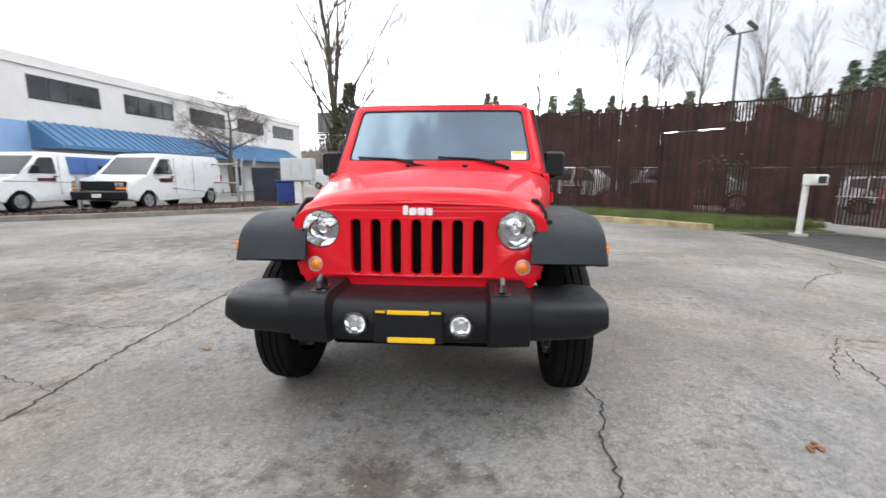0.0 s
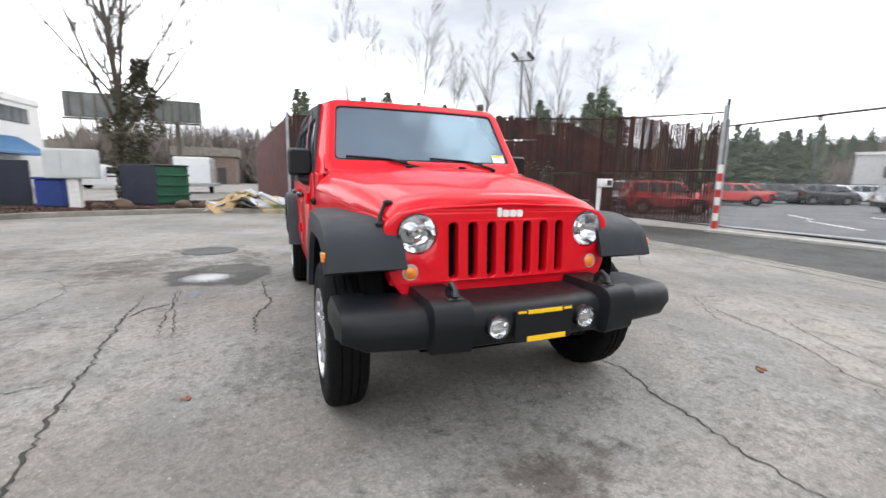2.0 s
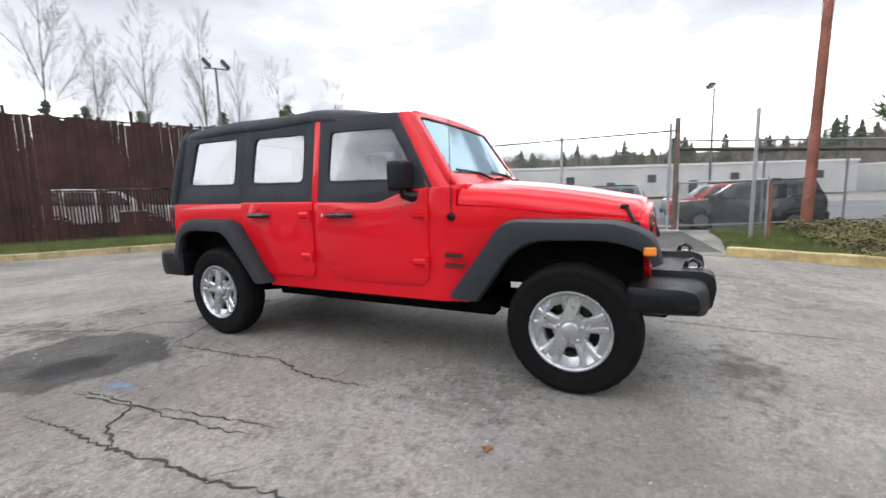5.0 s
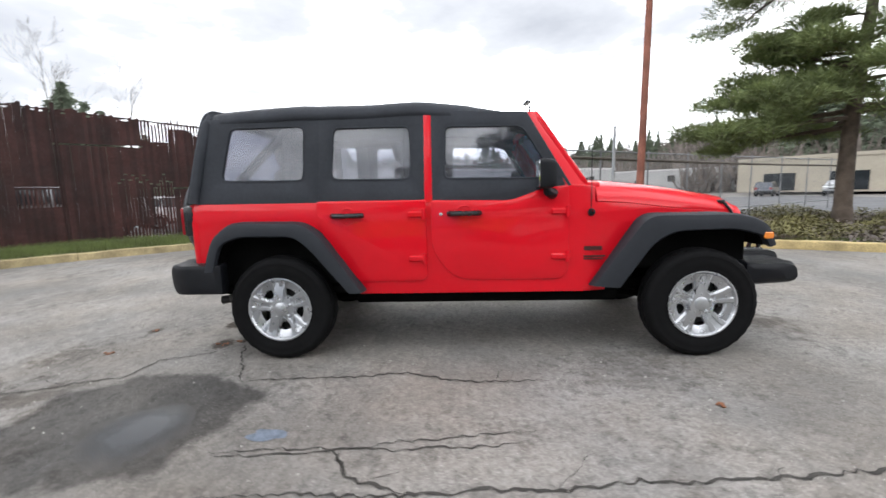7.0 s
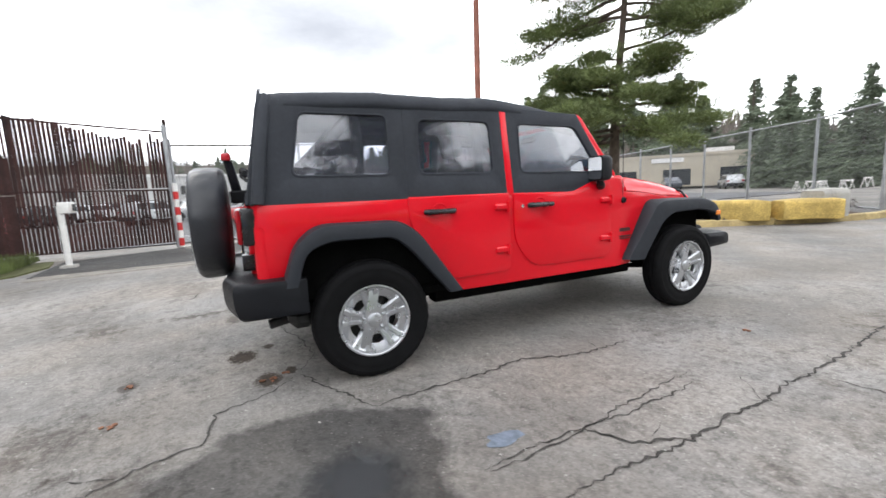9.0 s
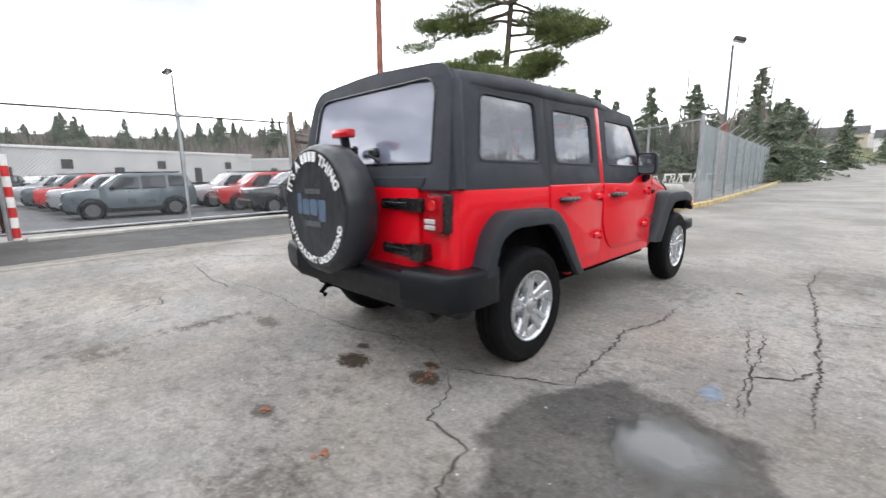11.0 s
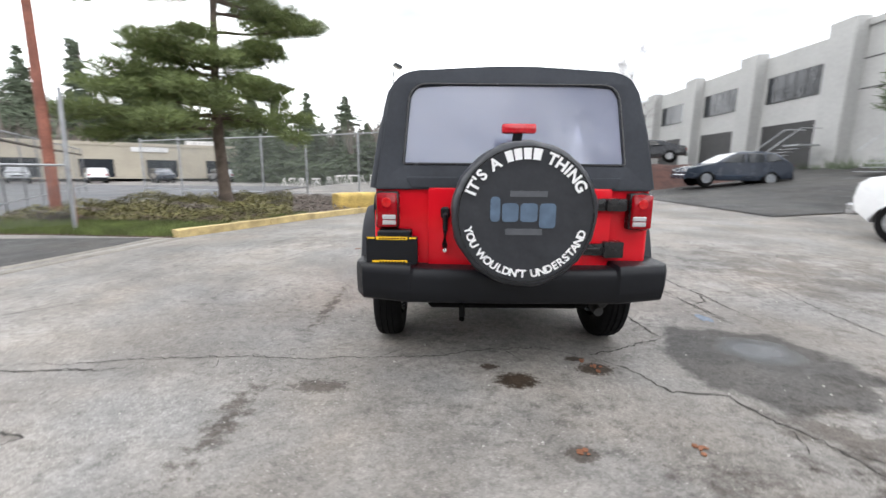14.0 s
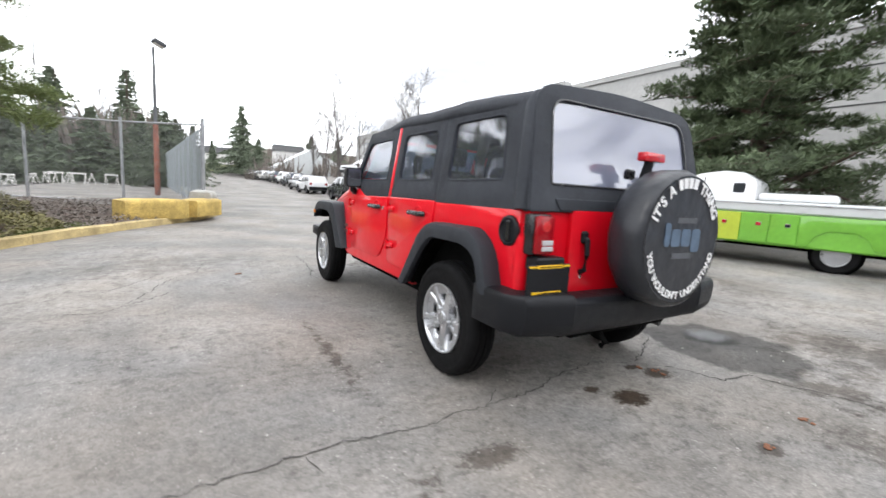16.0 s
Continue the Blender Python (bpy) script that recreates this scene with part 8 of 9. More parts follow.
# cabin
bm = boxed(-0.70, 0.70, 0.86, 1.12, 0.86, 1.16, 0.05, seg=2)
box(bm, -0.62, 0.62, 0.80, 1.02, 1.14, 1.20, 0.03)
box(bm, -0.12, 0.12, 1.05, 1.20, 0.60, 1.12, 0.03)
part("dashboard", bm, "black_plastic", car, "black dashboard")
bm = bmesh.new()
wheel_m = pose(0.36, 1.30, 1.10, 62)
for k in range(24):
    a0, a1 = 2 * math.pi * k / 24, 2 * math.pi * (k + 1) / 24
    tube(bm, [wheel_m @ Vector((0.185 * math.cos(a), 0.185 * math.sin(a), 0)) for a in (a0, a1)], 0.015, 6, False)
lathe(bm, [(0.0, 0.02), (0.06, 0.015), (0.07, -0.01), (0.0, -0.02)], 16, wheel_m)
for a in (0, 180, 270):
    tube(bm, [wheel_m @ Vector((0, 0, 0)), wheel_m @ Vector((0.18 * math.cos(radians(a)), 0.18 * math.sin(radians(a)), 0))], 0.016, 6)
tube(bm, [wheel_m @ Vector((0, 0, 0)), (0.36, 1.05, 1.0)], 0.03, 8)
part("steering_wheel", bm, "black_plastic", car, "black steering wheel")


def seat_mesh(x, y, w):
    bm = bmesh.new()
    box(bm, x - w / 2, x + w / 2, y - 0.02, y + 0.50, 0.70, 0.86, 0.05, seg=2)
    lean = Matrix.Translation((x, y + 0.50, 0.84)) @ Matrix.Rotation(radians(-14), 4, "X")
    box(bm, -w / 2 + 0.01, w / 2 - 0.01, -0.06, 0.07, -0.04, 0.56, 0.05, lean, 2)
    for hx in ((0,) if w < 0.7 else (-0.38, 0.38)):
        box(bm, hx - 0.13, hx + 0.13, -0.045, 0.045, 0.60, 0.76, 0.035, lean, 2)
        for d in (-0.06, 0.06):
            tube(bm, [lean @ Vector((hx + d, 0.01, 0.52)), lean @ Vector((hx + d, 0.01, 0.64))], 0.008, 6)
    return bm


for x, y, w in ((-0.36, 1.45, 0.52), (0.36, 1.45, 0.52), (0.0, 2.38, 1.22)):
    part("seat", seat_mesh(x, y, w), "seat", car, "dark cloth car seat")
bm = bmesh.new()
for y in (2.02, 2.92):
    tube(bm, [(-0.66, y, 0.75), (-0.645, y, 1.45), (-0.60, y, 1.655), (-0.52, y, 1.695), (0.52, y, 1.695), (0.60, y, 1.655), (0.645, y, 1.45), (0.66, y, 0.75)], 0.038, 10)
for s in (-1, 1):
    tube(bm, [(s * 0.60, 1.10, 1.60), (s * 0.575, 1.5, 1.685), (s * 0.575, 2.02, 1.692), (s * 0.575, 2.92, 1.690), (s * 0.60, 3.42, 1.20)], 0.036, 10)
part("roll_cage", bm, "seat", car, "black padded roll bars")
bm = bmesh.new()
box(bm, -0.70, 0.70, 3.0, 3.54, 0.62, 0.66)
for s in (-1, 1):
    box(bm, min(s * 0.79, s * 0.76), max(s * 0.79, s * 0.76), 0.95, 2.40, 0.55, 1.12)
    box(bm, min(s * 0.79, s * 0.76), max(s * 0.79, s * 0.76), 2.40, 3.5, 0.96, 1.12)
box(bm, -0.18, 0.18, 1.25, 2.2, 0.52, 0.90, 0.03)
part("cabin_trim", bm, "seat", car, "dark cabin trim and carpet")


# ---- other vehicles: each faces -y round its own origin ----
def arch(yc, r, n=6):
    return [(yc + r * math.cos(radians(a)), 0.34 + r * math.sin(radians(a))) for a in np.linspace(0, 180, n)]


def vehicle(name, label, category, poly, width, belt, tumble, windows, screens, wheels, wheel_r, paint, lamps, bumpers, extra=None, group="", rim="alloy", at=(0, 0, 0), turn=0.0):
    t = thing(name, label, category, group, at=at, turn=turn)
    half = width / 2

    def sx(z):
        return half - max(0.0, z - belt) * tumble - (0.04 if z < 0.5 else 0.0)
    bm = bmesh.new()
    prism(bm, poly, "x", -1, 1)
    for v in bm.verts:
        v.co.x *= sx(v.co.z)
    es = [e for e in bm.edges if abs(e.verts[0].co.x - e.verts[1].co.x) < 0.3]
    bmesh.ops.bevel(bm, geom=es, offset=0.05, segments=2, profile=0.6, affect="EDGES", clamp_overlap=True)
    lpart("body", bm, paint, t, "", 40)
    for s in (-1, 1):
        for w in windows:
            lpart("side_window", plate(rounded(w, 0.05, 3), [], 0.012, 0.003, lambda u, v, ww: (s * (sx(v) + 0.004 + ww), u, v)), "window_dark", t)
        for y0, y1, z0, z1, mat, nm, x0, x1 in lamps:
            xa, xb = sorted((s * x0, s * x1))
            lpart(nm, boxed(xa, xb, y0, y1, z0, z1, 0.02), mat, t)
        for yc in wheels:
            m = Matrix.Translation((s * (half - 0.12), yc, wheel_r)) @ Matrix.Rotation(radians(90 * s), 4, "Y")
            k = wheel_r
            wl = lpart("wheel", lathe(bmesh.new(), [(k * 0.55, -0.10), (k * 0.92, -0.11), (k, -0.08), (k, 0.08), (k * 0.92, 0.11), (k * 0.62, 0.10)], 28, m), "rubber", t)
            rm = bmesh.new()
            lathe(rm, [(k * 0.63, 0.10), (k * 0.60, 0.105), (k * 0.56, 0.06), (k * 0.2, 0.05), (k * 0.17, 0.09), (0, 0.095)], 28, m)
            for j in range(5):
                rot = m @ Matrix.Rotation(radians(72 * j), 4, "Z")
                box(rm, k * 0.12, k * 0.60, -k * 0.09, k * 0.09, 0.055, 0.09, 0.0, rot)
            local(part("rim", rm, rim), wl)
            lpart("wheel_arch", lathe(bmesh.new(), [(0.0, 0.0), (k * 1.18, 0.0), (k * 1.18, 0.02), (0.0, 0.02)], 20, Matrix.Translation((s * (half - 0.22), yc, wheel_r)) @ Matrix.Rotation(radians(90 * s), 4, "Y")), "dark", t)
    for (ya, za, yb, zb, inset) in screens:
        d = Vector((0, yb - ya, zb - za)).normalized()
        n = Vector((0, -d.z, d.y)) if (yb - ya) * 1.0 >= 0 else Vector((0, d.z, -d.y))
        bm = bmesh.new()
        wa, wb = sx(za) - inset, sx(zb) - inset
        q = [Vector((-wa, ya, za)), Vector((wa, ya, za)), Vector((wb, yb, zb)), Vector((-wb, yb, zb))]
        loft(bm, [[p + n * 0.004 for p in q], [p + n * 0.014 for p in q]])
        lpart("windscreen", bm, "window_dark", t)
    for y0, y1, z0, z1, mat in bumpers:
        lpart("bumper", boxed(-half + 0.04, half - 0.04, y0, y1, z0, z1, 0.04), mat, t)
    if extra:
        extra(t, half, sx)
    return t


SUV_POLY = [(-2.08, 0.40), (-2.11, 0.74), (-2.06, 0.99), (-1.98, 1.04), (-1.12, 1.11), (-0.98, 1.13), (-0.46, 1.60), (-0.22, 1.66), (0.9, 1.69), (1.80, 1.65), (2.00, 1.10), (2.07, 0.98), (2.07, 0.42)] + arch(1.28, 0.42) + [(0.80, 0.26), (-0.82, 0.26)] + arch(-1.28, 0.42)
SUV_WIN = ([(-0.78, 1.12), (0.18, 1.12), (0.18, 1.56), (-0.36, 1.54)], [(0.28, 1.12), (1.05, 1.12), (1.05, 1.58), (0.28, 1.57)], [(1.15, 1.14), (1.72, 1.20), (1.62, 1.56), (1.15, 1.58)])
SUV_LAMPS = ((-2.10, -1.98, 0.72, 0.90, "lens", "headlight", 0.50, 0.78), (1.98, 2.08, 0.82, 1.04, "red_lens", "tail_lamp", 0.60, 0.84))


def suv(label, paint, x, y, turn, z=None, group="cars in the sales lot", name="parked_suv"):
    def bits(t, half, sx):
        lpart("grille", boxed(-0.48, 0.48, -2.112, -2.06, 0.74, 0.88, 0.01), "black_gloss", t, "black grille")
        for s in (-1, 1):
            lpart("door_mirror", boxed(min(s * 0.88, s * 1.04), max(s * 0.88, s * 1.04), -0.72, -0.58, 1.08, 1.22, 0.03), "black_gloss", t)
            for yc in (-1.28, 1.28):
                rings = []
                for a in np.linspace(-8, 188, 13):
                    c, d = math.cos(radians(a)), math.sin(radians(a))
                    rings.append([(s * x, yc + r * c, 0.35 + r * d) for x, r in ((0.86, 0.385), (0.955, 0.385), (0.945, 0.445), (0.86, 0.455))])
                lpart("wheel_flare", loft(bmesh.new(), rings), "black_plastic", t, "black plastic wheel flare")
            lpart("sill_trim", boxed(min(s * 0.86, s * 0.925), max(s * 0.86, s * 0.925), -0.86, 0.86, 0.27, 0.42, 0.015), "black_plastic", t, "black sill trim")
            lpart("roof_rail", boxed(s * 0.66 - 0.02, s * 0.66 + 0.02, -0.1, 1.6, 1.68, 1.73, 0.01), "black_gloss", t)
    return vehicle(name, label, "car", SUV_POLY, 1.82, 1.06, 0.26, SUV_WIN, ((-0.99, 1.11, -0.43, 1.57, 0.10), (1.96, 1.12, 1.74, 1.60, 0.14)), (-1.28, 1.28), 0.35, paint, SUV_LAMPS,
                   ((-2.16, -2.0, 0.36, 0.62, "black_plastic"), (1.98, 2.13, 0.38, 0.68, "black_plastic")), bits, group, "alloy_mid", at=(x, y, height(x, y) if z is None else z), turn=turn)


# facing turn: 0 looks to -y, 180 to +y
suv("gunmetal compact off-road car parked beside the fence", "gunmetal", 18.1, 2.05, 177)
suv("silver compact off-road car in the sales lot", "silver", 21.3, 2.3, 178)
suv("red compact off-road car in the sales lot", "red_car", 24.2, 2.6, 176)
suv("dark grey compact off-road car in the sales lot", "gunmetal", 27.0, 3.0, 180)
suv("silver compact off-road car in the sales lot", "silver", 30.0, 3.4, 178)
suv("red compact off-road car parked behind the gate", "red_car", 17.9, -3.0, 175)
suv("black compact off-road car parked behind the gate", "black_paint", 14.9, -3.2, 176)
suv("pale silver compact off-road car behind the gate", "silver", 21.0, -2.8, 178)
LOT = [("red_car", 41.0, 25.2), ("black_paint", 43.8, 23.6), ("black_paint", 46.6, 21.6), ("white_paint", 49.8, 22.4), ("silver", 52.4, 21.0), ("white_paint", 55.0, 19.6), ("black_paint", 57.6, 18.0),
       ("silver", 60.0, 16.2), ("gunmetal", 51.0, 14.0), ("silver", 54.0, 11.6), ("white_paint", 57.0, 9.0), ("black_paint", 59.5, 6.4), ("silver", 62.0, 3.6), ("gunmetal", 46.0, 30.0),
       ("white_paint", 49.0, 28.6), ("silver", 52.0, 27.0), ("red_car", 55.0, 25.6), ("white_paint", 58.0, 24.0), ("gunmetal", 61.0, 22.4), ("silver", 33, 10), ("red_car", 30.9, 19.6), ("gunmetal", 40, 8)]
LOT = [(m, x * 0.88, y * 0.88) if k < 8 else (m, x, y) for k, (m, x, y) in enumerate(LOT)]
for mat in ("white_paint", "silver", "black_paint", "red_car", "gunmetal"):
    spots = [(x, y) for m, x, y in LOT if m == mat]
    names = {"white_paint": "white", "silver": "silver", "black_paint": "black", "red_car": "red", "gunmetal": "gunmetal"}
    first = suv(names[mat] + " car in a far row of the sales lot", mat, *spots[0], 60, group="far rows of the sales lot")
    for k, (x, y) in enumerate(spots[1:]):
        copy_thing(first, pose(x, y, height(x, y), 0, 0, (62, 48, 232)[k % 3]))
# behind the slatted fence
suv("white car parked behind the slatted fence", "white_paint", 5.2, 17.5, 60, group="cars behind the fence")
suv("silver car parked behind the slatted fence", "silver", 8.6, 14.2, 55, group="cars behind the fence")
suv("white car parked well behind the slatted fence", "white_paint", 18.4, 17.2, 55, group="cars behind the fence")
suv("red car seen through the fence gaps", "red_car", 17.6, 14.0, 60, group="cars behind the fence")
# along the far road and yard
suv("black car parked at the kerb, seen from behind", "black_paint", -7.7, -24.6, 4, group="cars along the road")
w1 = suv("white car parked along the road", "white_paint", -8.0, -36.8, 4, group="cars along the road")
s1 = suv("silver car parked along the road", "silver", -8.6, -43.5, 4, group="cars along the road")
d1 = suv("dark car parked along the road", "navy_paint", -9.2, -51.0, 4, group="cars along the road")
for k in range(9):
    y = -58.0 - 6.4 * k
    x = -9.6 - 0.02 * k * k
    copy_thing((w1, d1, s1)[k % 3], pose(x, y, height(x, y), 0, 0, 3))
for k in range(6):
    x, y = 24.0 + 5.0 * k, -52.5 + 3.7 * k
    copy_thing((w1, s1, d1)[k % 3], pose(x, y, height(x, y), 0, 0, 45 if k % 2 else 225))


def trestle():
    """A small white folding trestle."""
    t = thing("white_trestle", "small white plastic trestle on the lot asphalt", "trestle", "white trestles on the lot")
    lpart("top_rail", boxed(-0.45, 0.45, -0.04, 0.04, 0.70, 0.82, 0.01), "white_stripe", t)
    for sx in (-0.38, 0.38):
        for sy in (-1, 1):
            bm = bmesh.new()
            tube(bm, [(sx, 0.0, 0.74), (sx, sy * 0.24, 0.0)], 0.03, 6)
            lpart("leg", bm, "white_stripe", t)
    return t


tres = trestle()
rnd = random.Random(51)
for k in range(13):
    x, y = 7.5 + 0.75 * k + rnd.uniform(-0.3, 0.3), -35.5 - rnd.uniform(0, 2.5)
    m = pose(x, y, height(x, y), 0, 0, rnd.uniform(0, 180))
    if k == 0:
        tres.matrix_basis = m
    else:
        copy_thing(tres, m)
copy_thing(s1, pose(3.0, -69.6, height(3.0, -69.6), 0, 0, 182))
CRO = [(-2.40, 0.38), (-2.44, 0.66), (-2.30, 0.88), (-1.30, 1.06), (-1.05, 1.10), (-0.30, 1.55), (0.05, 1.66), (0.9, 1.68), (1.65, 1.58), (2.25, 1.12), (2.38, 0.95), (2.38, 0.40)] + arch(1.44, 0.42) + [(0.95, 0.26), (-0.98, 0.26)] + arch(-1.44, 0.42)
vehicle("parked_crossover", "dark crossover with alloy wheels in the upper car park", "car", CRO, 1.86, 1.06, 0.32, ([(-0.80, 1.13), (0.22, 1.13), (0.22, 1.56), (-0.20, 1.54)], [(0.30, 1.13), (1.08, 1.14), (1.05, 1.57), (0.30, 1.57)], [(1.16, 1.15), (1.88, 1.24), (1.55, 1.52), (1.16, 1.56)]),
        ((-1.05, 1.11, -0.31, 1.54, 0.12), (2.22, 1.15, 1.68, 1.55, 0.14)), (-1.44, 1.44), 0.37, "navy_paint", ((-2.42, -2.20, 0.70, 0.82, "silver", "headlight", 0.48, 0.82), (2.26, 2.40, 0.86, 1.02, "red_lens", "tail_lamp", 0.52, 0.86)),
        ((-2.48, -2.3, 0.32, 0.56, "navy_paint"), (2.28, 2.44, 0.34, 0.62, "black_plastic")), at=(-14.0, -15.6, height(-14.0, -15.6)), turn=82)
suv("cream off-road car on the upper level", "cream_paint", -12.3, -28.0, 95, 1.9, name="parked_car", group="cars on the upper level")
suv("white car on the upper level", "white_paint", -12.0, -33.0, 95, 1.85, name="parked_car", group="cars on the upper level")

CPE = [(-2.25, 0.40), (-2.28, 0.62), (-2.15, 0.78), (-1.0, 0.92), (-0.35, 1.30), (0.35, 1.36), (0.95, 1.30), (1.65, 1.00), (2.25, 0.95), (2.30, 0.60), (2.28, 0.40)] + arch(1.38, 0.40) + [(0.95, 0.22), (-0.95, 0.22)] + arch(-1.38, 0.40)
vehicle("parked_coupe", "low black coupe on the upper level", "car", CPE, 1.84, 0.92, 0.35, ([(-0.70, 0.98), (0.10, 0.98), (0.10, 1.26), (-0.32, 1.24)], [(0.18, 0.98), (1.20, 1.0), (0.80, 1.25), (0.18, 1.27)]),
        ((-1.0, 0.93, -0.38, 1.28, 0.10), (1.62, 1.01, 0.97, 1.29, 0.12)), (-1.38, 1.38), 0.33, "black_paint", ((-2.26, -2.12, 0.60, 0.72, "lens", "headlight", 0.5, 0.8), (2.22, 2.31, 0.70, 0.84, "red_lens", "tail_lamp", 0.5, 0.82)),
        ((-2.34, -2.2, 0.30, 0.55, "black_paint"), (2.2, 2.36, 0.32, 0.58, "black_paint")), at=(-13.0, -22.6, 2.0), turn=60)

gxs, gys = np.linspace(-16.5, -8.0, 26), np.linspace(-31.0, -17.2, 30)
vs, fs = [], []
for y in gys:
    for x in gxs:
        e = smoothstep(-8.0, -9.8, x) * smoothstep(-17.2, -19.6, y)
        vs.append((x, y, max(height(x, y) + 0.02, 0) + (1.75 - min(height(x, y), 1.7)) * e + 0.10 * e * noise.noise(Vector((x * 1.3, y * 1.3, 0)))))
k = len(gxs)
fs = [(j * k + i, j * k + i + 1, (j + 1) * k + i + 1, (j + 1) * k + i) for j in range(len(gys) - 1) for i in range(k - 1)]
mb = structure("ground_mulch_bank", from_arrays(vs, fs), "brick_red", "reddish bark mulch bank")
shade(mb.data, 60)

# white delivery vans
VAN = [(-2.75, 0.45), (-2.80, 0.75), (-2.70, 1.05), (-1.90, 1.22), (-1.72, 1.26), (-1.02, 1.92), (-0.75, 2.05), (2.55, 2.08), (2.72, 1.95), (2.80, 0.9), (2.78, 0.45)] + arch(1.85, 0.46) + [(1.3, 0.32), (-1.3, 0.32)] + arch(-1.85, 0.46)


def van(label, x, y, turn, side_panel):
    def bits(t, half, sx):
        lpart("grille", boxed(-0.94, 0.94, -2.835, -2.70, 0.72, 1.04, 0.02), "black_plastic", t, "black grille")
        for zz in (0.84, 0.93):
            lpart("grille_bar", boxed(-0.55, 0.55, -2.845, -2.83, zz, zz + 0.02), "alloy_dark", t)
        lpart("number_plate", boxed(-0.16, 0.16, -2.955, -2.94, 0.50, 0.62), "white_stripe", t)
        for s in (-1, 1):
            lpart("door_mirror", boxed(min(s * 1.0, s * 1.2), max(s * 1.0, s * 1.2), -1.42, -1.28, 1.30, 1.58, 0.03), "black_plastic", t)
            for yy in (-0.42, 0.72):
                lpart("door_seam", boxed(min(s * half, s * (half + 0.004)), max(s * half, s * (half + 0.004)), yy - 0.008, yy + 0.008, 0.55, 1.9), "door_dark", t)
            lpart("door_handle", boxed(min(s * half, s * (half + 0.03)), max(s * half, s * (half + 0.03)), -0.66, -0.52, 1.16, 1.22, 0.01), "black_plastic", t)
            if side_panel:
                lpart("blue_panel", plate(rounded([(0.0, 1.28), (2.3, 1.28), (2.3, 1.92), (0.0, 1.92)], 0.06), [], 0.01, 0.002, lambda u, v, w: (s * (sx(v) + 0.005 + w), u, v)), "blue_panel", t, "blue printed side panel")
            lpart("printed_bar", boxed(min(s * half, s * (half + 0.004)), max(s * half, s * (half + 0.004)), -1.25, -0.55, 1.0, 1.14), "dark_print", t)
    return vehicle("delivery_van", label, "van", VAN, 2.0, 1.22, 0.16, ([(-1.55, 1.30), (-0.52, 1.30), (-0.52, 1.86), (-1.02, 1.84)],), ((-1.72, 1.27, -1.04, 1.90, 0.12), (2.80, 1.2, 2.73, 1.85, 0.25)), (-1.85, 1.85), 0.36, "white_paint",
                   ((-2.85, -2.72, 0.86, 1.00, "silver", "headlight", 0.60, 0.90), (-2.85, -2.66, 0.75, 0.84, "amber", "turn_lamp", 0.60, 0.95), (2.74, 2.84, 0.9, 1.3, "red_lens", "tail_lamp", 0.80, 0.96)),
                   ((-2.94, -2.74, 0.42, 0.70, "black_plastic"), (2.74, 2.90, 0.45, 0.68, "black_plastic")), bits, "white vans", "silver", (x, y, 0), turn)


van("white cargo van with a black bumper parked by the verge", -12.35, 13.85, 1, False)
van("white cargo van with a blue side panel", -15.75, 12.5, 1, True)
van("white van far behind the verge", -14.5, 43.0, 80, False)

# service truck
TRK = [(-3.40, 0.55), (-3.45, 0.80), (-3.38, 1.10), (-3.22, 1.20), (-2.50, 1.31), (-2.40, 1.34), (-1.80, 1.86), (-1.50, 1.98), (-1.02, 2.06), (-0.62, 2.02), (-0.38, 1.86), (-0.34, 1.75), (-0.34, 0.50)] + [(-1.0, 0.42), (-2.16, 0.42)] + arch(-2.68, 0.46)


